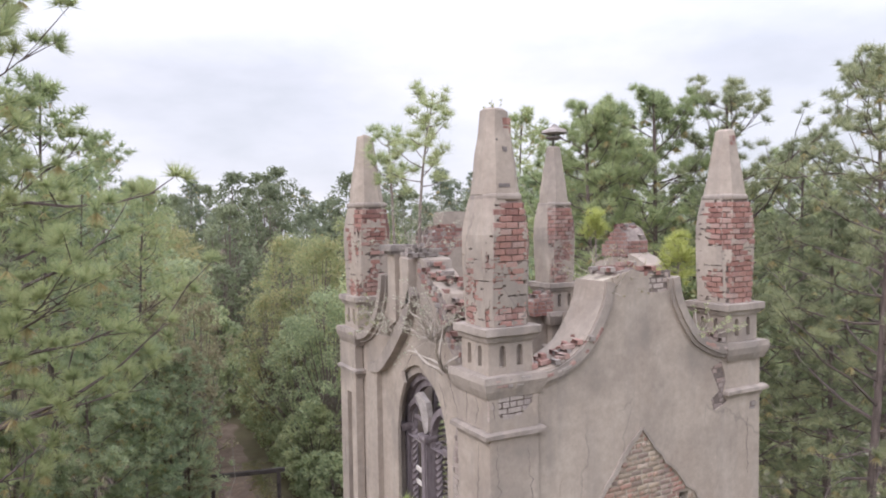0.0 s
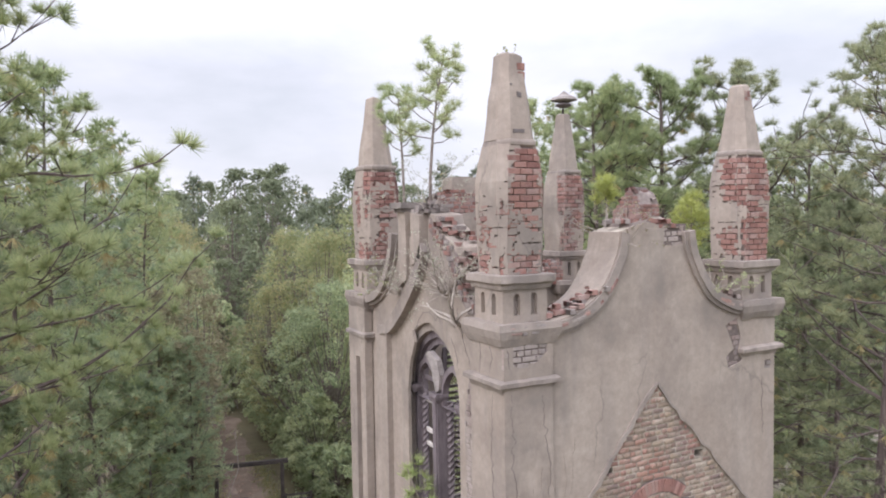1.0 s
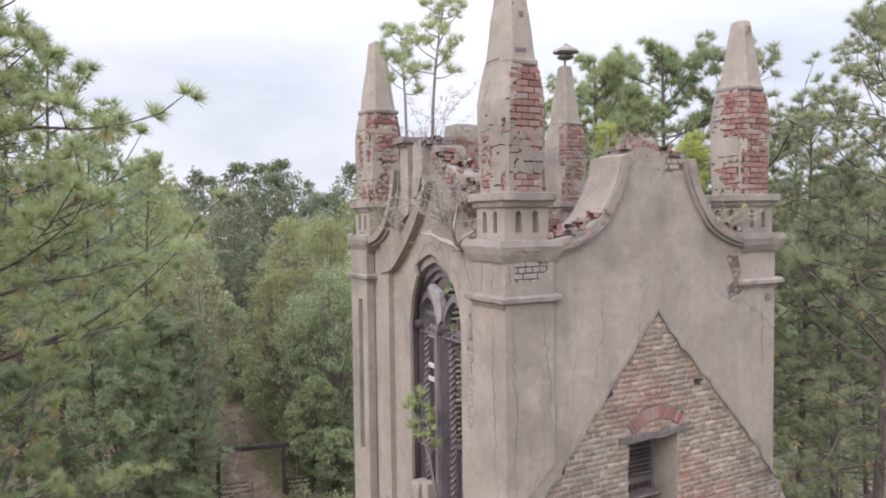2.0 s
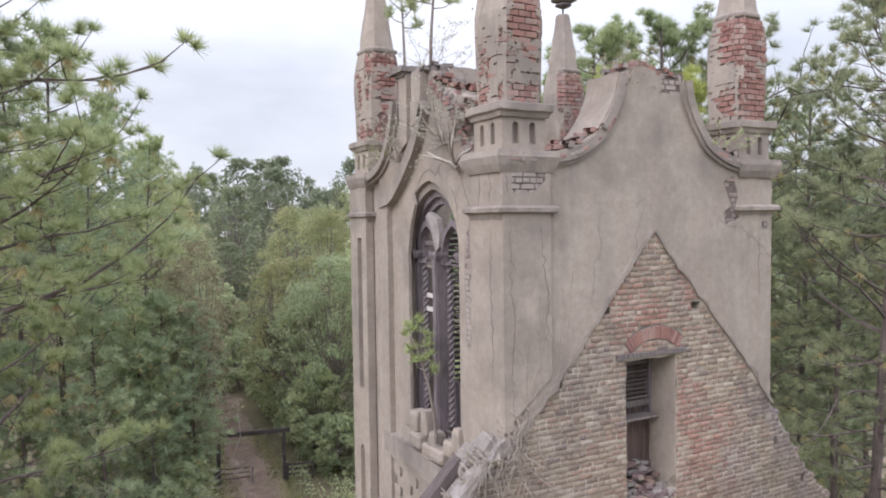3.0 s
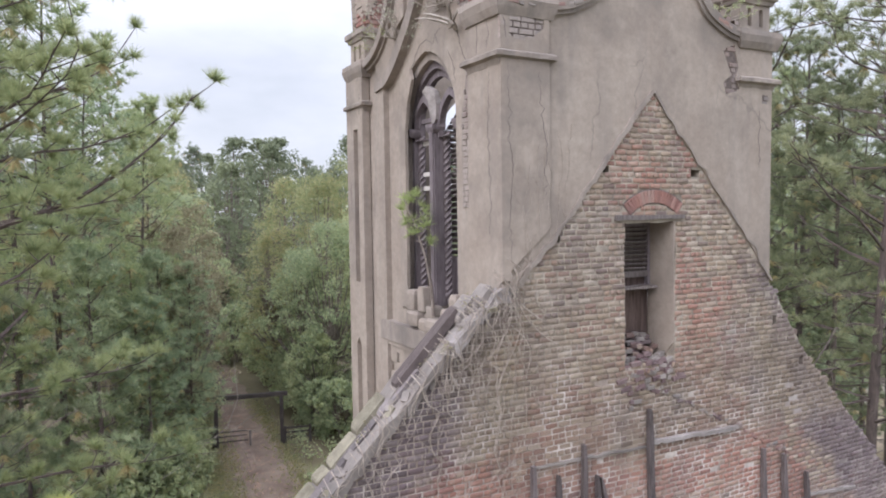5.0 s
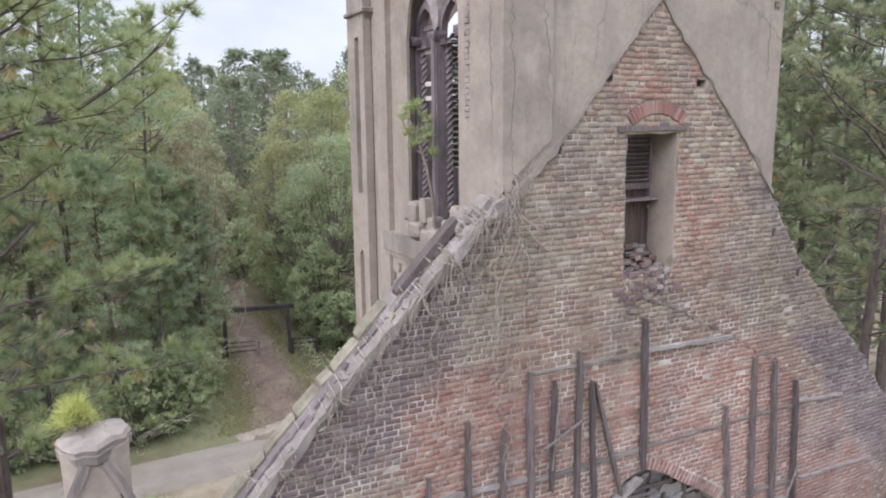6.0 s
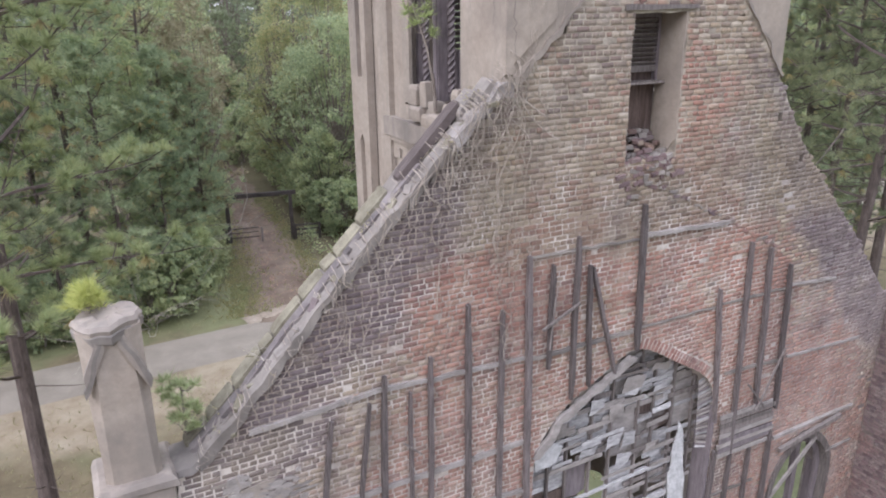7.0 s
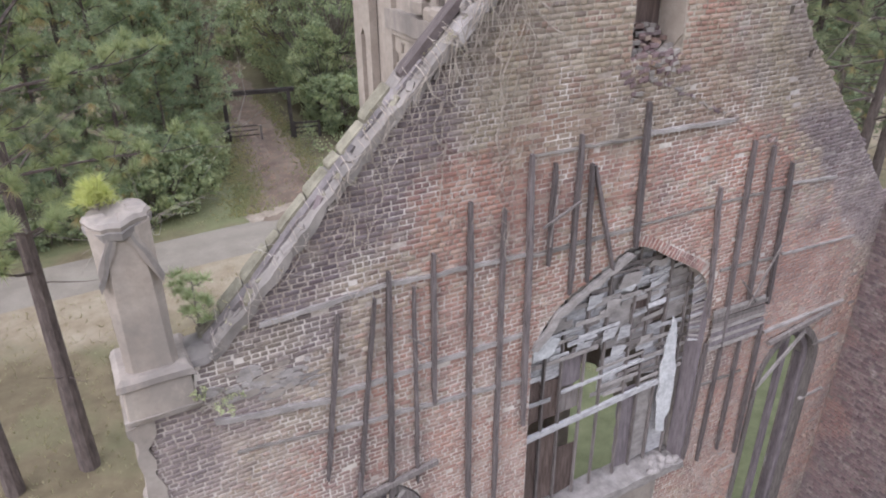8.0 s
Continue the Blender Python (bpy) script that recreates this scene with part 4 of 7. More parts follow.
    for i in range(n + 1):
        t = i / n
        z = 23.48 + (tip_z - 23.48) * t
        rings.append(oct_ring(cx, cy, z, 0.63 + (tip - 0.63) * t, 0.46, 0.018, seed + 2))
    rings[-1] = [(x, y, z + 0.04 * noise.noise(Vector((x * 9, y * 9, seed)))) for x, y, z in rings[-1]]
    rings.append([(cx + (x - cx) * 0.72, cy + (y - cy) * 0.72, z + 0.035 + 0.03 * noise.noise(Vector((x * 7, y * 7, seed)))) for x, y, z in rings[-1]])
    part("top", Solid().loft(rings), M_STUCCO, th)
    return th


NEAR = {0: [(0.3, 1.0, 0.86, 1.0), (0.2, 1.0, 0.66, 0.88), (0.1, 1.0, 0.46, 0.7), (0.4, 0.62, 0.3, 0.4), (0.7, 0.95, 0.24, 0.34), (0.15, 1.0, 0.0, 0.13), (0.1, 0.22, 0.14, 0.42)], 1: [(0.0, 1.0, 0.44, 1.0), (0.0, 1.0, 0.0, 0.14)], 2: [(0.0, 1.0, 0.5, 0.9)],
        6: [(0.0, 0.5, 0.0, 0.14), (0.5, 0.66, 0.12, 0.34), (0.2, 0.36, 0.2, 0.5)], 7: [(0.0, 0.5, 0.0, 0.12), (0.3, 0.6, 0.4, 0.6)]}
SOUTHP = {0: [(0.1, 1.0, 0.84, 1.0), (0.15, 0.95, 0.6, 0.75), (0.3, 0.9, 0.4, 0.52), (0.1, 0.9, 0.0, 0.18), (0.3, 0.75, 0.2, 0.32)], 1: [(0.0, 1.0, 0.5, 0.95)], 6: [(0.3, 1.0, 0.0, 0.14), (0.4, 0.7, 0.3, 0.7)], 7: [(0.0, 1.0, 0.7, 1.0), (0.0, 1.0, 0.0, 0.12), (0.2, 0.7, 0.4, 0.6)]}
EASTP = {0: [(0.0, 1.0, 0.6, 1.0), (0.0, 0.45, 0.28, 0.66), (0.0, 1.0, 0.0, 0.34)], 7: [(0.0, 1.0, 0.5, 1.0), (0.4, 1.0, 0.0, 0.34)], 1: [(0.0, 0.8, 0.6, 1.0), (0, 1, 0.0, 0.36)], 6: [(0.5, 1.0, 0.55, 0.95), (0.4, 1.0, 0.05, 0.24)]}
FARP = {0: [(0.0, 1.0, 0.55, 1.0), (0.4, 0.9, 0.24, 0.5), (0.0, 0.3, 0.1, 0.4), (0.1, 0.7, 0.0, 0.12)], 1: [(0.0, 1.0, 0.6, 1.0)], 7: [(0.0, 1.0, 0.45, 0.95), (0.3, 1.0, 0.05, 0.2)]}
pin_near = pinnacle(5.6, 8.65, 24.68, 1, NEAR, "tapered stucco pinnacle with much bare red brick, tip broken", 0.36)
pinnacle(5.6, 13.62, 24.84, 2, SOUTHP, "tapered stucco pinnacle with bare brick rows and a mossy top")
pin_east = pinnacle(10.42, 8.65, 24.6, 3, EASTP, "tapered stucco pinnacle, mostly bare red brick below its ring")
pinnacle(10.42, 13.62, 24.8, 4, FARP, "tapered stucco pinnacle carrying a broken iron and stone finial")
for cx, cy in ((5.6, 8.65), (5.6, 13.62), (10.42, 8.65), (10.42, 13.62)):
    part("cornice", band_ring(cx - 0.4, cy - 0.4, cx + 0.4, cy + 0.4, 20.62, 20.93, 0.13), M_STONE, tower)
    part("string_course", band_ring(cx - 0.4, cy - 0.4, cx + 0.4, cy + 0.4, 19.95, 20.15, 0.12, ((0.0, 0.15), (0.4, 0.45), (0.55, 1.0), (0.85, 1.0), (1.0, 0.6))), M_STONE, tower)
    part("pier", Solid().box(cx - 0.35, cy - 0.35, 16.9 if cy < 9 else 10.0, cx + 0.35, cy + 0.35, 20.75), M_STUCCO, tower)

# ---- on the gable wall ----
# attic opening: arch of red bricks, timber lintel, louvred shutter, broken sill
def arch_bricks(c, r0, r1, a0, a1, count, parent, material, y=GY - 0.02):
    for i in range(count):
        a = radians(a0 + (a1 - a0) * (i + 0.5) / count)
        m = pose(c[0] + math.cos(a) * (r0 + r1) / 2, y + rng.gauss(0, 0.004), c[1] + math.sin(a) * (r0 + r1) / 2, 0, -math.degrees(a), 0)
        brick_objects("brick", [(0, 0, r1 - r0 - 0.01, 0, rng.gauss(0, 1))], lambda u, w, p, m=m: m, parent, material, 0.06)


attic_arch = tagged(empty("attic_arch", 8.06, GY, 17.86), "segmental arch of red bricks over the attic opening", "brick arch")
part("mortar_bed", Solid().slab([(8.06 + 0.97 * math.cos(radians(a)), 17.28 + 0.97 * math.sin(radians(a))) for a in range(132, 47, -4)] + [(8.06 + 0.73 * math.cos(radians(a)), 17.28 + 0.73 * math.sin(radians(a))) for a in range(48, 133, 4)], [], front, GY - 0.006, GY + 0.05), M_JOINT, attic_arch)
arch_bricks((8.06, 17.28), 0.74, 0.955, 49, 131, 18, attic_arch, M_REDBRICK)

shutter = tagged(empty("louvred_shutter", 8.0, 8.8, 15.9), "dark weathered louvred shutter set deep in the attic opening", "shutter")
part("frame", Solid().box(7.47, 8.78, 16.62, 7.57, 8.86, 17.71), M_FRAME, shutter)
part("frame", Solid().box(8.45, 8.78, 16.62, 8.53, 8.86, 17.71), M_FRAME, shutter)
part("rail", Solid().box(7.57, 8.77, 16.8, 8.45, 8.86, 16.9), M_WOOD, shutter)
part("rail", Solid().box(7.57, 8.77, 17.64, 8.45, 8.86, 17.71), M_FRAME, shutter)
part("board", Solid().box(7.47, 8.6, 16.62, 8.52, 8.86, 16.66), M_WOOD, shutter)
# dark sheet stands in for the shadow deep in the attic opening
part("backing", Solid().box(7.57, 8.87, 15.4, 8.53, 8.9, 17.71), M_BOARD_SHADE, shutter)
for k in range(10):
    z = 16.93 + k * 0.073
    part("slat", Solid().beam((7.56, 8.82, z), (8.46, 8.82, z + rng.gauss(0, 0.004)), 0.014, 0.085, (0, 1, -0.75)), M_WOOD, shutter)
lintel = tagged(part("lintel", Solid().slab(rough([(7.26, 17.76), (7.26, 17.84), (8.7, 17.83), (8.7, 17.77)], 0.15, 0.015, True, 3), [], front, GY - 0.05, GY + 0.3), M_WOOD), "cracked grey timber lintel under the brick arch", "lintel")
reveal = tagged(part("reveal_stucco", Solid().slab(rough([(8.252, 15.75), (8.252, 17.73), (8.8, 17.73), (8.8, 15.5), (8.5, 15.45)], 0.1, 0.03, True, 6), [], side, 8.505, 8.53), M_STUCCO), "smooth grey stucco on the opening's reveal", "stucco")
rub = tagged(empty("broken_sill", 8.0, 8.5, 15.4), "heap of broken bricks filling the foot of the attic opening", "rubble")
for k in range(60):
    x, y = rng.uniform(7.44, 8.54), rng.uniform(8.2, 8.8)
    z = 15.45 + (y - 8.27) * 0.75 + rng.uniform(-0.06, 0.1) - 0.25 * (x - 7.9) * (x > 7.9) * 0.3
    brick_objects("brick", [(0, 0, rng.choice((0.1, 0.14, 0.2)), 0, 0)], lambda u, w, p, x=x, y=y, z=z: pose(x, y, z, rng.gauss(0, 6), rng.gauss(0, 6), rng.gauss(0, 14)), rub, rng.choice((M_DARKBRICK, M_COPE, M_BRICK)), 0.09)

for k in range(46):
    x, z = rng.gauss(8.0, 0.32), 15.5 - abs(rng.gauss(0, 0.28))
    brick_objects("brick", [(0, 0, rng.choice((0.08, 0.1, 0.14, 0.2)), 0, 0)], lambda u, w, p, x=x, z=z: pose(x, GY - 0.028 + rng.gauss(0, 0.012), z, rng.gauss(0, 5), rng.gauss(0, 9), rng.gauss(0, 7)), rub, rng.choice((M_COPE, M_DARKBRICK, M_DARKBRICK)), 0.07)

# rowlock ring over the large opening, right half only
ring = tagged(empty("window_arch", 9.1, GY, 10.5), "double ring of pale red bricks round the large opening", "brick arch")
half_ring = [q for q in big_arch if q[0] > 8.0 and q[1] > 10.6]
part("mortar_bed", Solid().slab(half_ring + [(8.03 + (u - 8.03) * 1.1, w + 0.2) for u, w in reversed(half_ring)], [], front, GY - 0.008, GY + 0.05), M_MORTAR, ring)
dense = smooth_line(half_ring, 3)
run = 0.0
for (a, b) in zip(dense, dense[1:]):
    d = math.dist(a, b)
    run += d
    if run > 0.075:
        run = 0
        t = Vector((b[0] - a[0], b[1] - a[1])).normalized()
        nx, nzz = -t.y, t.x
        ang = math.degrees(math.atan2(nzz, nx))
        for k in (0, 1):
            cx, cz = a[0] + nx * (0.055 + 0.105 * k), a[1] + nzz * (0.055 + 0.105 * k)
            brick_objects("brick", [(0, 0, 0.096, 0, 0)], lambda u, w, p, cx=cx, cz=cz, ang=ang: pose(cx, GY - 0.02 + rng.gauss(0, 0.003), cz, 0, -ang, 0), ring, M_REDBRICK, 0.06)

# horizontal ledges and nailing strips left in the wall
LEDGES = [(5.72, 14.2, 7.9, 14.15, 0.06, 0.03), (8.0, 14.2, 9.98, 14.13, 0.1, 0.09), (5.75, 12.44, 7.9, 12.46, 0.09, 0.04), (8.0, 12.47, 9.9, 12.48, 0.05, 0.03), (1.25, 12.5, 3.25, 12.64, 0.1, 0.06), (3.25, 12.62, 5.7, 12.5, 0.1, 0.05),
          (2.2, 10.93, 5.72, 10.93, 0.14, 0.05), (0.45, 11.12, 2.2, 10.85, 0.13, 0.07), (0.66, 10.45, 2.15, 10.28, 0.06, 0.04), (2.2, 10.25, 5.75, 9.95, 0.1, 0.06), (11.9, 12.53, 13.4, 12.4, 0.08, 0.05), (10.1, 12.5, 11.9, 12.47, 0.07, 0.03),
          (12.2, 10.85, 14.6, 10.75, 0.07, 0.05), (10.4, 10.95, 12.0, 10.85, 0.09, 0.04), (10.4, 8.05, 11.7, 8.0, 0.07, 0.04), (14.2, 7.9, 15.1, 7.95, 0.07, 0.05), (14.25, 6.2, 15.1, 6.25, 0.08, 0.05), (12.2, 8.9, 14.9, 8.95, 0.09, 0.07)]
for a, za, b, zb, h, d in LEDGES:
    h *= 0.68
    line = rough([(a, za - h / 2), (a, za + h / 2), (b, zb + h / 2), (b, zb - h / 2)], 0.16, 0.03, True, a * 3)
    tagged(part("wall_strip", Solid().slab(line, [], front, GY - 0.02 - d * 0.7, GY + 0.01), M_COPE if d < 0.045 else M_LEDGE), "grey timber and lime strip let into the brickwork", "wall strip", "strips across the gable wall")

scar_r = random.Random(44)
low_scar = tagged(empty("roof_scar", 9.8, GY, 14.2), "ragged diagonal scar of broken bricks from a lower roof", "brick edge")
for k in range(58):
    t = k / 57
    x, z = 8.2 + 3.2 * t, 15.05 - 1.62 * t + scar_r.gauss(0, 0.025)
    brick_objects("brick", [(0, 0, scar_r.choice((0.06, 0.1, 0.14)), 0, 0)], lambda u, w, p, x=x, z=z: pose(x, GY - 0.018 + scar_r.gauss(0, 0.008), z, scar_r.gauss(0, 5), scar_r.gauss(10, 14), scar_r.gauss(0, 8)), low_scar, scar_r.choice((M_DARKBRICK, M_COPE, M_PALEBRICK, M_BRICK)), 0.06, 0.05)

# plaster still clinging to the bricks by the turret and at the far corner
plaster_r = random.Random(33)
for k in range(64):
    x, z = plaster_r.gauss(1.2, 0.42), plaster_r.gauss(11.5, 0.17)
    if not 0.4 < x < 2.3 or z > 11.95 - abs(x - 1.0) * 0.25 or z < 11.15:
        continue
    a, b = plaster_r.uniform(0.05, 0.2), plaster_r.uniform(0.025, 0.07)
    loop = rough([(x + a * math.cos(q), z + b * math.sin(q)) for q in (0, 0.9, 1.7, 2.6, 3.5, 4.3, 5.3)], 0.04, 0.05, True, k)
    tagged(part("plaster_patch", Solid().slab(loop, [], front, GY - 0.024 - plaster_r.uniform(0, 0.008), GY), M_LEDGE if k % 3 else M_STONE), "patch of grey lime plaster clinging to the bricks", "plaster", "plaster patches on the gable wall")

# upright furring battens that once carried the plaster
BATTENS = [(2.39, 12.35, 1.97, 9.3, 0.07), (2.97, 12.47, 2.47, 8.6, 0.06), (3.22, 12.85, 3.02, 7.2, 0.09), (3.62, 12.48, 3.56, 8.5, 0.05), (3.96, 12.97, 3.92, 10.1, 0.07), (4.6, 13.68, 4.58, 7.0, 0.09), (5.2, 13.45, 5.15, 7.2, 0.08), (5.68, 14.24, 5.75, 8.9, 0.1),
           (6.6, 14.41, 6.6, 11.5, 0.08), (6.12, 14.03, 6.1, 12.2, 0.07), (6.9, 13.85, 7.52, 11.75, 0.06), (6.84, 13.89, 6.95, 11.65, 0.07), (7.92, 14.75, 8.0, 12.08, 0.1), (9.94, 12.85, 10.25, 9.9, 0.08), (10.64, 13.65, 10.82, 9.0, 0.09), (11.2, 13.45, 11.42, 10.0, 0.1), (11.85, 13.0, 12.05, 9.7, 0.09),
           (10.36, 9.2, 10.3, 6.0, 0.09), (10.86, 8.95, 10.8, 5.7, 0.08), (11.42, 8.95, 11.42, 5.8, 0.07), (12.02, 9.2, 12.1, 5.4, 0.1), (2.5, 9.2, 2.45, 7.4, 0.05)]
for xa, za, xb, zb, w in BATTENS:
    s = Solid()
    n = 7
    rings = []
    for i in range(n + 1):
        t = i / n
        x = xa + (xb - xa) * t + 0.018 * noise.noise(Vector((xa * 3, t * 4, 1)))
        z = za + (zb - za) * t
        y = GY - 0.075 - 0.02 * noise.noise(Vector((xa * 5, t * 3, 8)))
        ww = w * (0.55 if i in (0, n) else 1) / 2
        rings.append([(x - ww, y - 0.03, z), (x + ww, y - 0.03, z), (x + ww, y + 0.045, z), (x - ww, y + 0.045, z)])
    s.loft(rings)
    tagged(part("batten", s, M_BATTEN), "weathered grey upright batten nailed to the brick wall", "batten", "battens on the gable wall")
# loose cross sticks
for a, b, w in (((5.9, 8.1, 12.98), (6.62, 8.1, 13.3), 0.05), ((6.15, 8.12, 13.5), (6.05, 8.1, 12.6), 0.03), ((3.45, 8.1, 11.7), (3.75, 8.12, 11.4), 0.03), ((11.0, 8.1, 10.6), (11.6, 8.1, 9.9), 0.04), ((11.35, 8.1, 9.9), (11.95, 8.08, 11.2), 0.04)):
    tagged(part("loose_stick", Solid().beam(a, b, w * 0.8, w * 0.8), M_WOOD), "broken grey lath hanging across the battens", "lath", "loose laths on the gable wall")

# grey boards still nailed beside the large opening
for k in range(9):
    z = 9.05 + k * 0.115
    a, b = 10.42 + rng.uniform(-0.06, 0.05), 12.05 + rng.uniform(-0.15, 0.1)
    tagged(part("board", Solid().beam((a, GY - 0.09, z), (b, GY - 0.09, z + rng.uniform(-0.05, 0.04)), 0.1, 0.025, (0, 1, 0)), rng.choice((M_WOOD, M_LEDGE, M_FRAME))), "grey horizontal board nailed across the battens", "board", "boards beside the large opening")

# ---- remains of the great window: mullions, shattered boards and flaking paint ----
win = tagged(empty("great_window", 8.1, 8.6, 5.9), "shattered grey timber tracery of the great window", "window")


def arch_z(x):
    for (u0, w0), (u1, w1) in zip(big_arch, big_arch[1:]):
        if u0 <= x <= u1 and u1 > u0:
            return w0 + (w1 - w0) * (x - u0) / (u1 - u0)
    return 9.6


WY = 8.62
MULL = [6.02, 6.46, 6.9, 7.42, 7.9, 8.55, 9.0, 9.46, 10.0]
for x in MULL:
    part("mullion", Solid().beam((x, WY - 0.02, 5.95), (x + rng.gauss(0, 0.03), WY - 0.02, arch_z(x) - 0.04), 0.038, 0.07), M_WOOD, win)
part("transom", Solid().beam((5.95, WY - 0.05, 8.02), (9.75, WY - 0.05, 8.3), 0.13, 0.07), M_SLAT, win)
part("transom", Solid().beam((6.9, WY - 0.05, 8.95), (9.6, WY - 0.05, 9.05), 0.06, 0.05), M_SLAT, win)
# sheeting nailed behind the mullions, bay by bay: whole above, torn open lower down
sheet_r = random.Random(57)
SHEETS = [(0, 9.45, 10.55, M_SLAT), (1, 9.3, 11.05, M_SLAT), (2, 10.1, 11.4, M_SLAT), (2, 9.0, 9.75, M_FRAME), (3, 9.75, 11.65, M_SLAT), (4, 9.55, 11.8, M_LEDGE), (5, 10.75, 11.6, M_SLAT), (5, 9.3, 10.3, M_LEDGE), (6, 10.35, 11.3, M_SLAT), (6, 8.6, 9.8, M_SLAT), (7, 9.75, 11.0, M_LEDGE), (7, 6.1, 9.3, M_SLAT), (6, 6.1, 8.3, M_LEDGE), (5, 6.1, 8.35, M_FRAME), (4, 8.35, 9.3, M_SLAT),
          (0, 6.05, 8.0, M_BOARD_SHADE), (1, 6.05, 8.05, M_BOARD_SHADE), (0, 8.3, 9.4, M_BOARD_SHADE), (1, 8.3, 9.25, M_BOARD_SHADE), (2, 6.05, 7.4, M_BOARD_SHADE), (2, 8.35, 8.9, M_WOOD), (6, 9.85, 10.3, M_BOARD_SHADE), (5, 10.35, 10.7, M_BOARD_SHADE)]
for j, z0, z1, mat in SHEETS:
    xa, xb = MULL[j], MULL[j + 1]
    top = lambda x, z1=z1: min(z1, arch_z(x) - 0.03)
    line = [(xa, z0), (xa, top(xa)), ((xa + xb) / 2, top((xa + xb) / 2)), (xb, top(xb)), (xb, z0 + sheet_r.uniform(-0.1, 0.12))]
    part("panel", Solid().slab(rough(line, 0.1, 0.05, True, j + z0), [], front, WY + 0.03, WY + 0.05), mat, win)
# slats nailed over it, weathered grey, lying close above and loose lower down
wr_ = random.Random(53)
z = 11.95
while z > 8.4:
    lo = next((u for u, w in big_arch if w > z), None)
    hi = next((u for u, w in reversed(big_arch) if w > z), None)
    z -= 0.098
    if lo is None or hi - lo < 0.2:
        continue
    x = lo + 0.02
    while x < hi - 0.15:
        ln = min(wr_.uniform(0.35, 1.3), hi - x)
        gone = 0.3 if z > 10.4 else 0.42 if z > 9.7 else 0.5 if z > 9.1 else 0.62
        if x + ln / 2 < 6.8 and z < 9.5 or 7.2 < x + ln / 2 < 7.9 and z < 9.6:
            gone = 0.9
        if wr_.random() > gone:
            y = WY - (0.08 if wr_.random() < 0.6 else 0.0) + wr_.gauss(0, 0.008)
            part("board", Solid().beam((x, y, z + 0.1 + wr_.gauss(0, 0.008)), (x + ln, y + wr_.gauss(0, 0.01), z + 0.1 + wr_.gauss(0.012, 0.018)), wr_.choice((0.07, 0.09, 0.1, 0.1)), 0.012, (0, 1, wr_.gauss(0, 0.06))), wr_.choice((M_SLAT, M_SLAT, M_LEDGE, M_LEDGE, M_WOOD)), win)
        x += ln + wr_.uniform(0.0, 0.12)
part("paint_flake", Solid().slab(rough([(6.15, 9.95), (6.1, 10.3), (6.45, 10.42), (6.75, 10.3), (6.6, 10.0)], 0.08, 0.07, True, 2), [], front, WY - 0.1, WY - 0.09), M_WHITE, win)
part("paint_flake", Solid().slab(rough([(9.64, 6.9), (9.52, 7.6), (9.5, 8.4), (9.52, 9.2), (9.6, 9.95), (9.78, 9.4), (9.93, 8.5), (9.98, 7.7), (9.84, 6.8)], 0.24, 0.09, True, 3), [], front, WY - 0.13, WY - 0.1), M_WHITE, win)
part("jamb_lining", Solid().slab(rough([(8.21, 5.95), (8.21, 10.25), (8.62, 10.2), (8.62, 5.95)], 0.15, 0.02, True, 4), [], side, 10.2, 10.27), M_FRAME, win)
# torn sheets of old boarding
for k in range(16):
    cx = rng.uniform(6.2, 9.7)
    cz = min(arch_z(cx) - 0.22, rng.choice((rng.uniform(10.2, 11.6), rng.uniform(9.4, 10.6))))
    if cx < 7.0 and cz < 9.7:
        continue
    a, b = rng.uniform(0.1, 0.26), rng.uniform(0.07, 0.2)
    loop = rough([(cx - a, cz - b), (cx - a * 0.8, cz + b), (cx + a, cz + b * 0.8), (cx + a * 0.7, cz - b * rng.uniform(0.4, 1.3))], 0.06, 0.07, True, k)
    y = WY - rng.uniform(0.09, 0.12)
    part("torn_sheet", Solid().slab(loop, [], front, y, y + 0.008), M_LEDGE if k % 3 == 0 else M_SLAT, win)
# lath curling off the right haunch
for k in range(26):
    t = k / 25
    z = 10.85 - t * 1.5
    part("lath", Solid().beam((9.85 + 0.1 * t, 8.34, z), (10.3, 8.28, z + 0.22 - 0.3 * t + rng.gauss(0, 0.04)), 0.045, 0.012), (M_SLAT, M_LEDGE, M_WOOD, M_LEDGE, M_FRAME)[k % 5], win)
# broken plaster along the left haunch
part("plaster_rim", Solid().slab(rough([(5.9, 10.5), (6.4, 11.12), (7.2, 11.55), (7.95, 11.95), (8.05, 11.85), (7.3, 11.46), (6.5, 11.05), (6.0, 10.4)], 0.07, 0.09, True, 7), [], front, GY - 0.045, GY + 0.05), M_LEDGE, win)
tagged(part("plaster_apron", Solid().slab(rough([(5.95, 2.0), (5.95, 5.76), (9.55, 5.76), (9.58, 2.0)], 0.3, 0.05, True, 8), [], front, GY - 0.03, GY), M_STONE), "worn plaster facing below the great window", "plaster")
sill = tagged(part("window_sill", Solid().slab(rough([(5.95, 5.78), (5.95, 5.95), (9.6, 6.06), (10.3, 5.98), (10.3, 5.8)], 0.16, 0.05, True, 4), [], front, 8.12, 8.84), M_LEDGE), "broken grey window sill with crumbled edge", "window sill")
for k in range(10):
    x, y = 9.7 + rng.uniform(-0.5, 0.5), 8.2 + rng.uniform(-0.05, 0.3)
    s = Solid().loft([[(x + (0.1 + 0.03 * math.sin(a * 2 + k)) * math.cos(a) * q, y + (0.09 + 0.02 * math.cos(a * 3 + k)) * math.sin(a) * q, 6.0 + h) for a in (0, 1, 2, 3, 4, 5.2)] for q, h in ((1, 0), (1.1, 0.05), (0.8, 0.1), (0.35, 0.12))])
    tagged(part("rubble_stone", s, M_LEDGE), "lump of fallen plaster on the window sill", "rubble", "rubble on the sill")

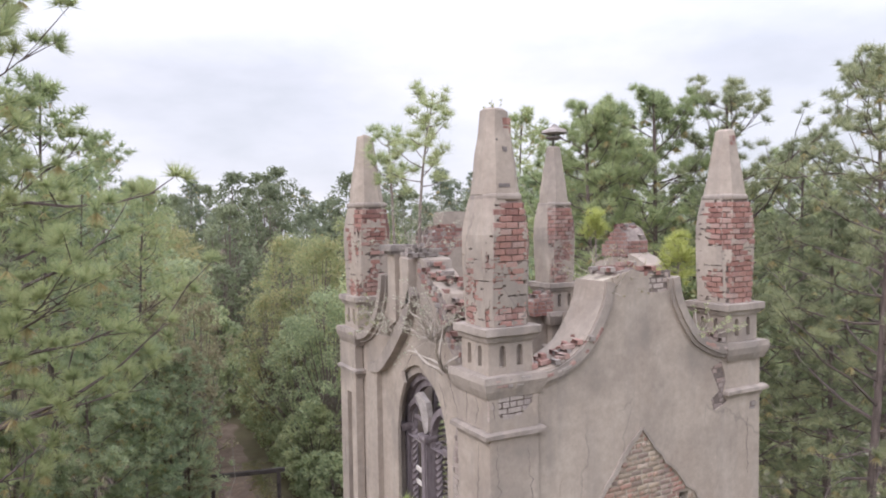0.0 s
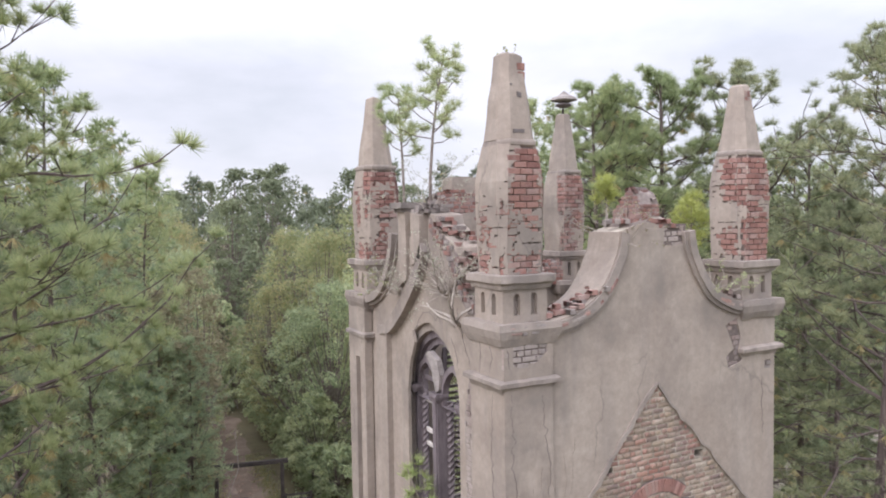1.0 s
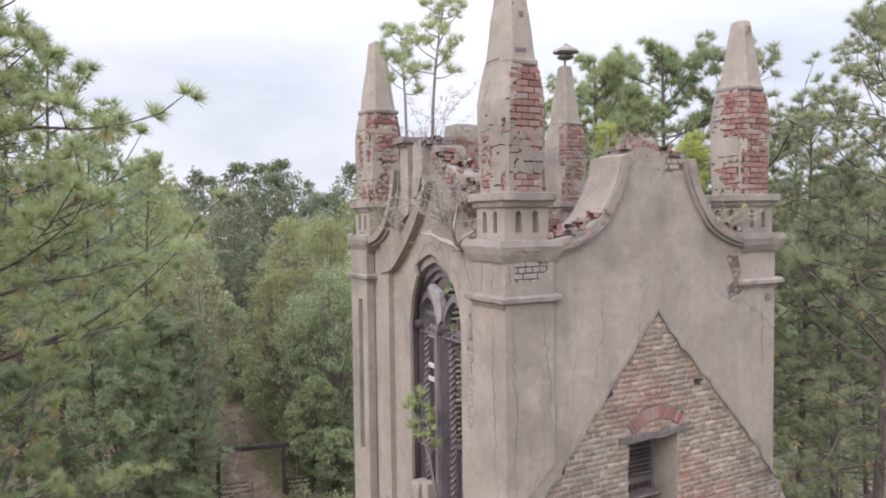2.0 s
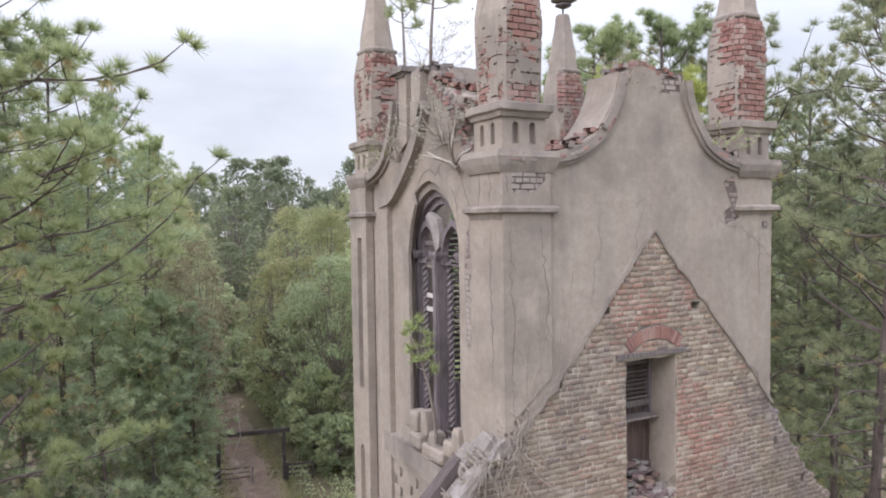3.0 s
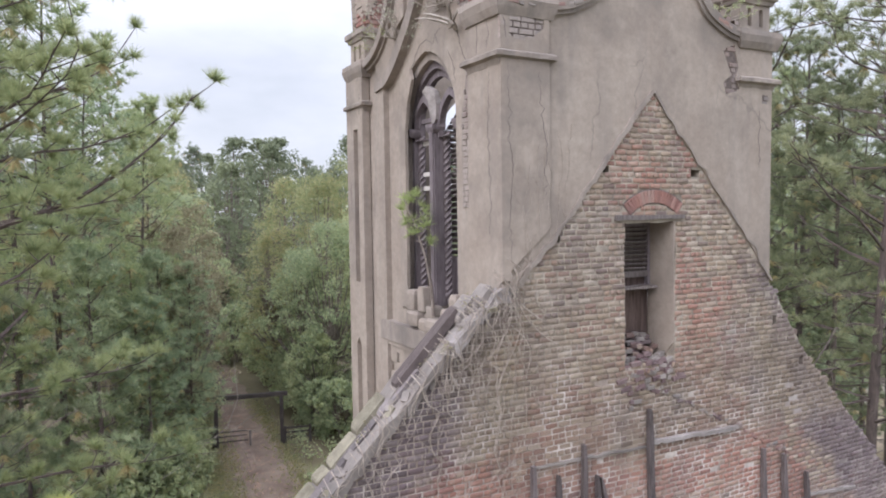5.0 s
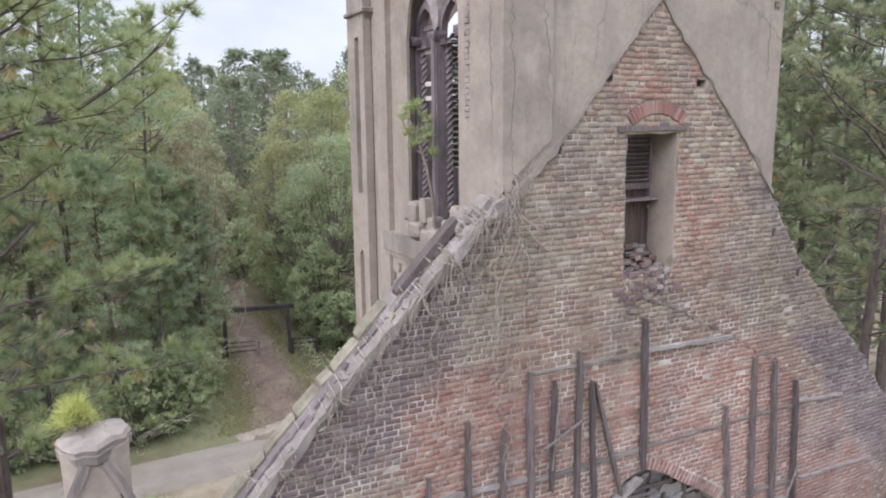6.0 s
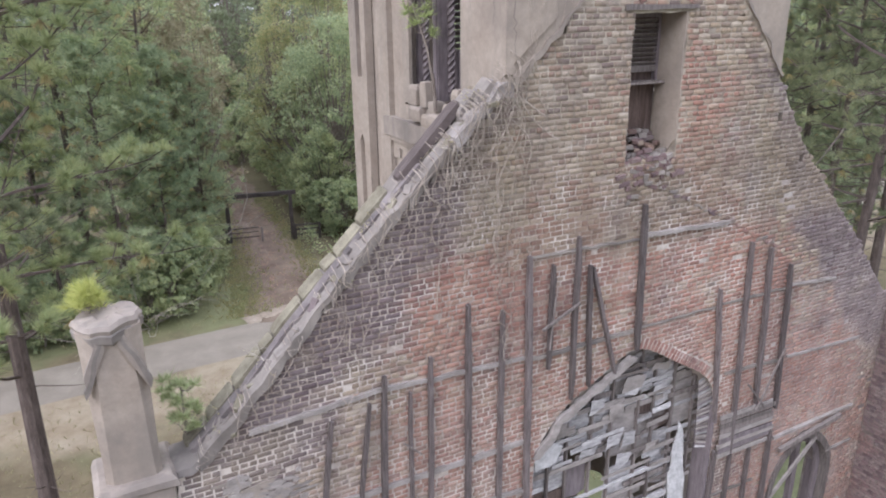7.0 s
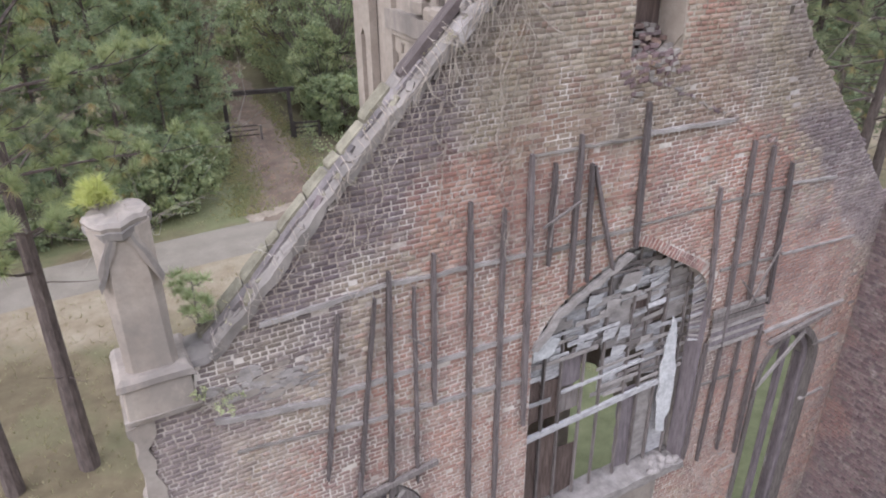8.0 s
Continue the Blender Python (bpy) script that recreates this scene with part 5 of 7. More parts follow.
# ---- lancets with their timber frames ----
for c, hw, name in ((13.4, 1.08, "lancet_window"), (2.95, 0.85, "lancet_window")):
    lw = tagged(empty(name, c, 8.5, 1.4), "grey timber frame in a pointed window opening, glass gone", "window")
    outer, inner_l = pointed_arch(c, hw, 7.3, 8.72, 1.4), pointed_arch(c, hw - 0.14, 7.3, 8.52, 1.5)
    part("frame", Solid().slab(outer, [inner_l], front, 8.2, 8.4), M_WOOD, lw)
    part("frame", Solid().slab(pointed_arch(c, hw - 0.13, 7.3, 8.5, 1.4), [pointed_arch(c, hw - 0.26, 7.25, 8.34, 1.5)], front, 8.38, 8.46), M_FRAME, lw)
    part("mullion", Solid().beam((c, 8.42, 1.4), (c, 8.42, 8.4), 0.15, 0.12), M_FRAME, lw)
    part("jamb_lining", Solid().slab([(8.4, 1.5), (8.4, 7.3), (8.76, 7.3), (8.76, 1.5)], [], side, c + hw - 0.05, c + hw - 0.012), M_FRAME, lw)
    part("brace", Solid().beam((c - hw + 0.05, 8.22, 7.2), (c + 0.35, 8.22, 8.42), 0.09, 0.05), M_LEDGE, lw)
    part("hood", Solid().beam((c - 1.0, 8.15, 8.55), (c + 1.0, 8.15, 8.85), 0.1, 0.08), M_WOOD, lw)

# ---- coping along the left slope: lichened stones behind, dark slates along the ridge, crumbling lime in front ----
cop = tagged(empty("coping", 3.0, 8.5, 14.5), "broken stone and slate coping along the gable's slope, overgrown", "coping")
edge = [(0.3, 12.2), (0.62, 12.3), (1.1, 12.75), (1.7, 13.4), (2.3, 14.02), (3.1, 14.83), (4.0, 15.72), (4.6, 16.3), (5.12, 16.76)]
slope_z = lambda x: float(np.interp(x, [q[0] for q in edge], [q[1] for q in edge]))
bed = []
for i, (x, z) in enumerate(smooth_line(edge, 14)):
    q = 0.05 * noise.noise(Vector((x * 6, z * 2, 3)))
    y0, y1, h = 8.2 + 0.07 * noise.noise(Vector((x * 5, 7, z))), 8.87 + 0.05 * noise.noise(Vector((x * 4, 1, z))), 0.02 + q
    bed.append([(x, y0, z - 0.09), (x, y1, z - 0.06), (x - 0.02, y1, z + h), (x - 0.02, (y0 + y1) / 2, z + h + 0.02 + q), (x - 0.02, y0 + 0.05, z + h * 0.5 - 0.02)])
part("coping_bed", Solid().loft(bed), M_COPE, cop)


def sloped_block(x0, x1, y0, y1, up, thick, twist=0.0):
    """A block lying along the slope, its corners worn."""
    rings = []
    for t, k in ((0.0, 0.82), (0.08, 1.0), (0.92, 1.0), (1.0, 0.85)):
        x = x0 + (x1 - x0) * t
        z, c = slope_z(x) + up + twist * (t - 0.5), (y0 + y1) / 2
        w = (y1 - y0) / 2 * k
        rings.append([(x, c - w, z), (x, c + w, z), (x - 0.02, c + w * 0.94, z + thick * k), (x - 0.02, c - w * 0.9, z + thick * k * 0.92)])
    return Solid().loft(rings)


cope_r = random.Random(27)
x = 0.5
while x < 3.6:
    ln = cope_r.uniform(0.16, 0.42)
    part("coping_stone", sloped_block(x, x + ln, 8.62 + cope_r.gauss(0, 0.02), 8.9 + cope_r.gauss(0, 0.02), -0.01, 0.12 + cope_r.gauss(0, 0.02), cope_r.gauss(0, 0.02)), M_LICHENSTONE, cop)
    x += ln + 0.015
x = 0.55
while x < 3.55:
    ln = cope_r.uniform(0.5, 1.15)
    part("slate", sloped_block(x, x + ln, 8.43 + cope_r.gauss(0, 0.015), 8.6, 0.01, 0.09 + cope_r.gauss(0, 0.015), cope_r.gauss(0, 0.03)), M_SLATE, cop)
    x += ln + cope_r.uniform(0.01, 0.06)
# the long dark board still in place below the tower, and broken stones at its head
part("ridge_board", sloped_block(3.7, 4.66, 8.5, 8.72, 0.1, 0.16, 0.03), M_RIDGE, cop)
for xa, xb, y0, y1, up, th in ((3.58, 3.86, 8.5, 8.84, -0.02, 0.18), (4.6, 4.88, 8.42, 8.75, 0.0, 0.2), (4.84, 5.1, 8.3, 8.62, -0.02, 0.18), (4.3, 4.6, 8.72, 8.9, -0.04, 0.12)):
    part("coping_stone", sloped_block(xa, xb, y0, y1, up, th, 0.05), M_COPE, cop)
# lime fillet hanging in front of the ridge, torn at its lower edge
x = 0.6
while x < 4.95:
    ln = cope_r.uniform(0.35, 0.9)
    top = [(x + ln * k / 4, slope_z(x + ln * k / 4) + 0.07) for k in range(5)]
    low = [(x + ln * k / 4, slope_z(x + ln * k / 4) - cope_r.uniform(0.05, 0.16)) for k in range(5)]
    part("lime_fillet", Solid().slab(rough(top + list(reversed(low)), 0.07, 0.06, True, x), [], front, 8.17 + cope_r.gauss(0, 0.012), 8.4), cope_r.choice((M_LEDGE, M_COPE, M_COPE)), cop)
    x += ln * cope_r.uniform(0.85, 1.1)
for k in range(70):
    x = cope_r.uniform(0.5, 5.0)
    y = cope_r.uniform(8.16, 8.44)
    z = slope_z(x) - 0.01 - (0.14 * cope_r.random() if y < 8.22 else -0.05)
    brick_objects("brick", [(0, 0, cope_r.choice((0.1, 0.2, 0.14)), 0, 0)], lambda u, w, p, x=x, y=y, z=z: pose(x, y, z, cope_r.gauss(0, 16), -42 + cope_r.gauss(0, 20), cope_r.gauss(0, 24)), cop, cope_r.choice((M_COPE, M_COPE, M_BRICK, M_LICHENSTONE)), 0.1)
# right slope: bare brick ends standing up raggedly
rag = tagged(empty("broken_edge", 13.0, 8.5, 14.0), "ragged edge of broken bricks along the gable's other slope", "brick edge")
for k in range(90):
    t = k / 89
    x = 10.9 + t * 3.9
    z = float(np.interp(x, [q[0] for q in gable_right], [q[1] for q in gable_right])) + rng.uniform(-0.04, 0.05)
    for y in (8.3, 8.55, 8.76):
        if rng.random() < 0.62:
            brick_objects("brick", [(0, 0, rng.choice((0.1, 0.16, 0.2)), 0, 0)], lambda u, w, p, x=x, y=y, z=z: pose(x, y + rng.gauss(0, 0.04), z, rng.gauss(0, 5), rng.gauss(4, 8), rng.gauss(0, 14)), rag, M_BRICK, 0.1)

# ---- turret at the gable's foot ----
tur = tagged(empty("turret", -0.22, 8.6, 11.7), "broken octagonal stucco turret at the gable's foot, top fallen", "turret")
tcx, tcy = -0.17, 8.58
rings = [oct_ring(tcx, tcy, z, w, c, 0.012, 9) for z, w, c in ((12.1, 0.66, 0.25), (12.6, 0.66, 0.28), (13.3, 0.68, 0.32), (13.6, 0.7, 0.36), (14.0, 0.7, 0.42), (14.32, 0.72, 0.45))]
part("shaft", Solid().loft(rings), M_STUCCO, tur)
lip = rough([(0.39 * math.cos(radians(q)), 0.39 * math.sin(radians(q))) for q in range(0, 360, 30)], 0.07, 0.06, True, 21)
part("cap", Solid().loft([[(tcx + u * k, tcy + w * k, z + 0.05 * u + 0.06 * noise.noise(Vector((u * 5, w * 5, z)))) for u, w in lip] for z, k in ((14.18, 0.86), (14.27, 0.84), (14.29, 1.0), (14.36, 1.05), (14.41, 0.95), (14.42, 0.4))]), M_STONE, tur)
part("cap_edge", Solid().loft([[(tcx + u * k, tcy + w * k, z + 0.05 * u + 0.05 * noise.noise(Vector((u * 6, w * 6, z)))) for u, w in lip] for z, k in ((14.16, 0.9), (14.2, 1.02), (14.3, 1.055), (14.34, 0.9))]), M_COPE, tur)
part("base_moulding", band_ring(tcx - 0.4, tcy - 0.38, tcx + 0.4, tcy + 0.38, 12.06, 12.26, 0.1, ((0, 0.4), (0.25, 1.0), (0.7, 0.8), (1.0, 0.2))), M_STONE, tur)
part("die", Solid().loft([oct_ring(tcx, tcy, z, w, 0.06, 0.01, 3) for z, w in ((11.58, 0.9), (12.08, 0.88))]), M_STUCCO, tur)
part("base_moulding", band_ring(tcx - 0.38, tcy - 0.36, tcx + 0.38, tcy + 0.36, 11.46, 11.62, 0.12, ((0, 0.1), (0.5, 0.9), (1.0, 1.0))), M_STONE, tur)
for u in (-1, 1):
    part("gablet", Solid().slab(rough([(tcx + u * 0.02, 14.26), (tcx + u * 0.33, 13.55), (tcx + u * 0.35, 13.8), (tcx + u * 0.16, 14.26)], 0.1, 0.02, True, u), [], front, tcy - 0.375, tcy - 0.3), M_STONE, tur)
    part("crack", Solid().slab(rough([(tcx + u * 0.1, 14.2), (tcx + u * 0.35, 13.5), (tcx + u * 0.372, 13.62), (tcx + u * 0.135, 14.22)], 0.08, 0.03, True, u + 4), [], front, tcy - 0.379, tcy - 0.3), M_COPE, tur)
part("stub", Solid().slab(rough([(-0.66, 8.0), (-0.62, 11.48), (-0.3, 11.48), (-0.42, 11.0), (-0.36, 10.2), (-0.45, 8.0)], 0.07, 0.1, True, 12), [], front, 8.2, 8.9), M_STONE, tur)

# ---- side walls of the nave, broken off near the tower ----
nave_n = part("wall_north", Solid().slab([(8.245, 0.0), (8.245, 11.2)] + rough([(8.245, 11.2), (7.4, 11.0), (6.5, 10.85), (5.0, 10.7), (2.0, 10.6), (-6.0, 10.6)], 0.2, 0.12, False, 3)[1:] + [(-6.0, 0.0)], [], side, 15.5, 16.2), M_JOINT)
tagged(nave_n, "ruined brick side wall of the nave, dark and ragged", "wall", kind="structure")
nave_s = part("wall_south", Solid().slab([(8.19, 0.0), (8.19, 8.6)] + rough([(8.19, 8.6), (7.2, 6.0), (5.0, 4.5), (-6.0, 4.0)], 0.2, 0.12, False, 4)[1:] + [(-6.0, 0.0)], [], side, -0.45, 0.2), M_COPE)
tagged(nave_s, "ruined low brick side wall of the nave", "wall", kind="structure")
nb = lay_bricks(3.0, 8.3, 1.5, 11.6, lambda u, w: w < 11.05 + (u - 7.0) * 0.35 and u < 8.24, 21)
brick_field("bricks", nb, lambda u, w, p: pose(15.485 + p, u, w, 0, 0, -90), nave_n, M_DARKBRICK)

# ---- south window: recessed orders, tracery, twisted shafts and louvres ----
sw = tagged(empty("tower_window", 5.6, win_c, 16.15), "tall pointed tower window with purple-grey timber tracery and louvres", "window")
for half, top, x0, x1, w in ((1.05, 20.65, 5.4, 5.5, 0.13), (0.96, 20.52, 5.5, 5.58, 0.13), (0.86, 20.38, 5.58, 5.68, 0.12)):
    part("order", Solid().slab(pointed_arch(win_c - 0.14, half, 19.45, top, 16.2, 10), [pointed_arch(win_c - 0.14, half - w, 19.45, top - w * 1.15, 16.21, 10)], side, x0, x1), M_STONE if half > 1 else M_FRAME, sw)
for c in (10.12, 11.08):
    part("sub_arch", Solid().slab(pointed_arch(c, 0.44, 19.35, 19.98, 19.2, 8), [pointed_arch(c, 0.36, 19.35, 19.86, 19.21, 8)], side, 5.5, 5.62), M_FRAME, sw)
part("mullion", Solid().beam((5.53, 10.6, 16.3), (5.53, 10.6, 19.4), 0.14, 0.2, (1, 0, 0)), M_FRAME, sw)
part("mullion_roll", Solid().tube([(5.42, 10.6, 16.35), (5.42, 10.6, 17.8), (5.42, 10.6, 19.3)], 0.05, 8), M_FRAME, sw)
for y in (9.68, 10.6, 11.52):
    part("capital", band_ring(5.43, y - 0.07, 5.55, y + 0.07, 19.27, 19.42, 0.07), M_FRAME, sw)
part("spandrel", Solid().slab(rough([(10.5, 19.5), (10.62, 19.42), (10.72, 19.62), (10.8, 19.85), (11.0, 20.02), (10.85, 20.1), (10.55, 19.98), (10.48, 19.75)], 0.08, 0.02, True, 2), [], side, 5.44, 5.54), M_LEDGE, sw)


# louvres in the two far windows of the bell stage
for name, to3 in (("west", lambda u, d, z: (MIDX + u, 13.6 + d, z)), ("north", lambda u, d, z: (10.45 + d, win_c + u, z))):
    lo = tagged(empty("louvre", *to3(0, 0, 16.2)), "dark weathered louvres in the tower's far window", "louvre", "louvres of the bell stage")
    for u in (-0.9, 0.0, 0.9):
        part("post", Solid().beam(to3(u, 0, 16.2), to3(u, 0, 20.2 if u == 0 else 19.6), 0.1, 0.08), M_FRAME, lo)
    k = 0
    while 16.25 + k * 0.13 < 20.1:
        z = 16.25 + k * 0.13
        reach = 0.9 if z < 19.5 else 0.9 * math.sqrt(max(0.05, (20.35 - z) / 0.85))
        if rng.random() > 0.1:
            part("slat", Solid().beam(to3(-reach, 0, z), to3(reach, 0, z + rng.gauss(0, 0.02)), 0.02, 0.15, Vector(to3(0, 1, 0)) - Vector(to3(0, 0, 0)) + Vector((0, 0, -0.7))), M_FRAME, lo)
        k += 1


def twisted(y, z0, z1, r):
    """A rope-twisted shaft."""
    rings, n = [], int((z1 - z0) / 0.035)
    for i in range(n + 1):
        z = z0 + (z1 - z0) * i / n
        a0 = z * 14.0
        rings.append([(5.6 + math.cos(a0 + k * math.pi / 4) * r * (1.25 if k % 2 else 0.7), y + math.sin(a0 + k * math.pi / 4) * r * (1.25 if k % 2 else 0.7), z) for k in range(8)])
    return Solid().loft(rings)


for y in (9.82, 10.4, 10.82, 11.36):
    part("twisted_shaft", twisted(y, 16.4, 19.3, 0.055), M_FRAME, sw)
for k in range(16):
    z = 18.2 + k * 0.085
    part("slat", Solid().beam((5.72, 9.65, z), (5.72, 10.36, z + rng.gauss(0, 0.006)), 0.02, 0.1, (1, 0, -0.7)), M_WOOD, sw)
for z, mat in ((19.15, M_LICHEN), (18.6, M_LICHEN), (18.35, M_LICHEN), (19.55, M_FRAME)):
    part("glazing_bar", Solid().beam((5.62, 10.62, z), (5.62, 11.36, z), 0.075, 0.03, (1, 0, 0)), mat, sw)
sw.location.y += 0.14
part("backing", Solid().slab([(9.6, 16.3), (9.6, 17.1), (11.4, 17.2), (11.4, 16.3)], [], side, 5.75, 5.78), M_FRAME, sw)

# crumbled sill under the window, with loose blocks
for k, (y, z, a, b, c) in enumerate([(11.3, 16.2, 0.2, 0.3, 0.34), (10.95, 16.2, 0.22, 0.22, 0.42), (10.6, 16.12, 0.2, 0.24, 0.2), (10.0, 16.1, 0.25, 0.3, 0.24), (9.75, 16.2, 0.22, 0.24, 0.4), (11.15, 15.95, 0.22, 0.4, 0.24), (10.3, 15.95, 0.25, 0.5, 0.2), (9.6, 15.9, 0.3, 0.4, 0.24), (10.75, 15.85, 0.24, 0.34, 0.24)]):
    s = Solid().loft([oct_ring(5.35, y, z + h * c, b * q, 0.2, 0.03, k) for h, q in ((0, 1.0), (0.3, 1.04), (0.8, 0.98), (1.0, 0.8))])
    tagged(part("sill_block", s, M_STUCCO), "broken pale stucco block on the window's sill", "rubble", "blocks on the tower window's sill")
part("sill_band", Solid().slab(rough([(9.1, 15.55), (9.1, 15.85), (12.55, 15.88), (12.55, 15.5)], 0.15, 0.03, True, 3), [], side, SX - 0.14, SX + 0.02), M_STONE, tower)
# panel of pierced quatrefoils below
quat = [[(c + 0.13 * math.cos(a) * (1 if k % 2 else 0.55), z + 0.15 * math.sin(a) * (1 if k % 2 else 0.55)) for k, a in enumerate([i * math.pi / 4 for i in range(8)])] for c, z in ((12.2, 15.0), (11.95, 15.2), (11.95, 14.82), (11.5, 15.0), (11.25, 15.2), (11.25, 14.82), (10.8, 15.0), (10.55, 15.2), (10.55, 14.82))]
part("tracery_panel", Solid().slab([(9.1, 14.55), (9.1, 15.4), (12.5, 15.4), (12.5, 14.55)], quat, side, SX - 0.05, SX - 0.005), M_STUCCO, tower)
part("panel_border", Solid().slab([(9.1, 14.3), (9.1, 15.56), (12.6, 15.56), (12.6, 14.3)], [[(9.3, 14.5), (9.3, 15.42), (12.45, 15.42), (12.45, 14.5)]], side, SX - 0.1, SX - 0.002), M_STUCCO, tower)
# bricks bared along the window's near jamb
jamb = lay_bricks(9.13, 9.5, 18.0, 20.3, lambda u, w: 9.12 < u < 9.5 - 0.25 * max(0, w - 19.4) and 9.1 < u and (w > 18.2 or u > 9.3), 31, 0.03)
brick_objects("brick", jamb, lambda u, w, p: pose(SX - 0.025 + p, u, w, 0, 0, -90), tower, M_LIMEBRICK)
part("bared_core", Solid().slab([(9.1, 18.0), (9.1, 20.3), (9.28, 20.3), (9.52, 19.4), (9.5, 18.0)], [], side, SX - 0.012, SX + 0.01), M_STONE, tower)

# ---- top of the south gable: pier, cap slabs, bared bricks and rubble ----
part("pier", Solid().slab(rough([(10.72, 21.75), (10.7, 22.46), (11.05, 22.5), (11.05, 21.6)], 0.1, 0.02, True, 2), [], side, SX - 0.16, SX), M_STUCCO, tower)
part("pier", Solid().slab(rough([(11.3, 21.35), (11.3, 22.53), (11.62, 22.53), (11.62, 21.2)], 0.1, 0.02, True, 5), [], side, SX - 0.14, SX), M_STUCCO, tower)
for z, o, th in ((22.52, -0.02, 0.07), (22.585, 0.04, 0.06), (22.64, 0.02, 0.05)):
    part("cap_slab", Solid().slab(rough([(SX - 0.2 - o, 11.28 - o), (5.6 + o, 11.28 - o), (5.6 + o, 11.76 + o), (SX - 0.2 - o, 11.76 + o)], 0.09, 0.07, True, z), [], lambda u, w, d: (u, w, d), z, z + th), M_COPE, tower)


def heap(name, label, x0, x1, y0, y1, z, count, mat, seed, zvar=0.25, cat="rubble"):
    """Loose bricks lying on a broken wall head; z(x, y) is its height."""
    r = random.Random(seed)
    th = tagged(empty(name, (x0 + x1) / 2, (y0 + y1) / 2, z((x0 + x1) / 2, (y0 + y1) / 2)), label, cat)
    for k in range(count):
        x, y = r.uniform(x0, x1), r.uniform(y0, y1)
        zz = z(x, y) + 0.03 + 0.075 * int(zvar * r.random() ** 1.6 / 0.075)
        m = pose(x, y - 0.05, zz, r.gauss(0, 2), r.gauss(0, 3), r.choice((0, 90)) + r.gauss(0, 5))
        brick_objects("brick", [(0, 0, r.choice((0.1, 0.16, 0.2)), 0, 0)], lambda u, w, p, m=m: m, th, r.choice((mat, mat, M_PALEBRICK)), 0.1)
    return th


# bared masonry of the broken half: coursed bricks flush with the face
south_break = [(9.2, 20.95), (9.2, 21.08), (9.5, 21.32), (9.75, 21.9), (10.1, 22.1), (10.66, 22.42), (10.66, 22.2), (10.25, 21.95), (9.92, 21.65), (9.6, 21.15), (9.4, 20.95)]
bared = lay_bricks(9.2, 10.7, 20.95, 22.42, lambda u, w: inside(u, w, south_break), 71, 0.03)
part("bared_core", Solid().slab(rough(south_break, 0.12, 0.03, True, 5), [], side, SX - 0.012, SX + 0.02), M_CORE, tower)
brick_objects("brick", bared[::2], lambda u, w, p: pose(SX - 0.03 + p, u, w, 0, 0, -90), tower, M_PALEBRICK)
brick_objects("brick", bared[1::2], lambda u, w, p: pose(SX - 0.03 + p, u, w, 0, 0, -90), tower, M_REDBRICK)
heap("brick_rubble", "loose red bricks on the broken south parapet", 5.36, 5.8, 9.4, 10.75, lambda x, y: float(np.interp(y, [9.15, 9.5, 9.75, 10.1, 10.45], [21.1, 21.35, 21.9, 22.12, 22.3])), 34, M_REDBRICK, 3, 0.14)
heap("brick_rubble", "broken bricks on the head of the south gable", 5.3, 5.78, 10.65, 11.3, lambda x, y: 22.5, 24, M_PALEBRICK, 9, 0.16)
part("bared_core", Solid().slab(rough([(7.5, 22.16), (7.53, 22.27), (7.9, 22.32), (8.08, 22.25), (8.43, 22.22), (8.48, 22.14)], 0.08, 0.03, True, 15), [], front, GY + 0.03, GB - 0.01), M_CORE, tower)
heap("brick_rubble", "loose red bricks strewn on the east parapet", 7.5, 8.45, 8.32, 8.8, lambda x, y: 22.28 if x < 8.05 else 22.2, 30, M_REDBRICK, 5, 0.1)
heap("brick_rubble", "broken bricks heaped behind the parapet's curve", 6.05, 7.0, 8.22, 8.6, lambda x, y: float(np.interp(x, [6.0, 6.4, 6.9, 7.2], [20.95, 21.0, 21.2, 21.5])), 30, M_REDBRICK, 6, 0.1)
heap("brick_rubble", "broken bricks at the parapet's corner", 9.7, 10.1, 8.3, 8.75, lambda x, y: 20.98, 12, M_PALEBRICK, 7, 0.16)

def brick_stub(label, u0, u1, d0, d1, z0, tops, to_front, to_end, to3, seed):
    """A ragged stub of coursed brick wall: rubble core, bricks on its two seen faces and loose ones on top."""
    r = random.Random(seed)
    th = tagged(empty("brick_stub", *to3((u0 + u1) / 2, z0, (d0 + d1) / 2)), label, "broken wall")
    line = [(u0, z0)] + [(u0 + (u1 - u0) * i / (len(tops) - 1), z) for i, z in enumerate(tops)] + [(u1, z0)]
    part("core", Solid().slab(line, [], to3, d0, d1), M_CORE, th)
    lay = lay_bricks(u0, u1, z0, max(tops), lambda u, w: inside(u, w - 0.03, line), seed, 0.04)
    brick_objects("brick", lay, to_front, th, M_REDBRICK)
    end = lay_bricks(d0, d1, z0, tops[0], lambda u, w: d0 <= u <= d1 and w < tops[0], seed + 1, 0.04)
    brick_objects("brick", end, to_end, th, M_REDBRICK)
    for k in range(int((u1 - u0) * 22)):
        u = r.uniform(u0 + 0.05, u1 - 0.05)
        z = float(np.interp(u, [q[0] for q in line[1:-1]], [q[1] for q in line[1:-1]]))
        x, y, z = to3(u, z + 0.02, r.uniform(d0 + 0.06, d1 - 0.06))
        m = pose(x, y, z, r.gauss(0, 4), r.gauss(0, 4), r.choice((0, 90)) + r.gauss(0, 8))
        brick_objects("brick", [(0, 0, r.choice((0.1, 0.16, 0.2)), 0, 0)], lambda u, w, p, m=m: m, th, r.choice((M_REDBRICK, M_PALEBRICK)), 0.1)


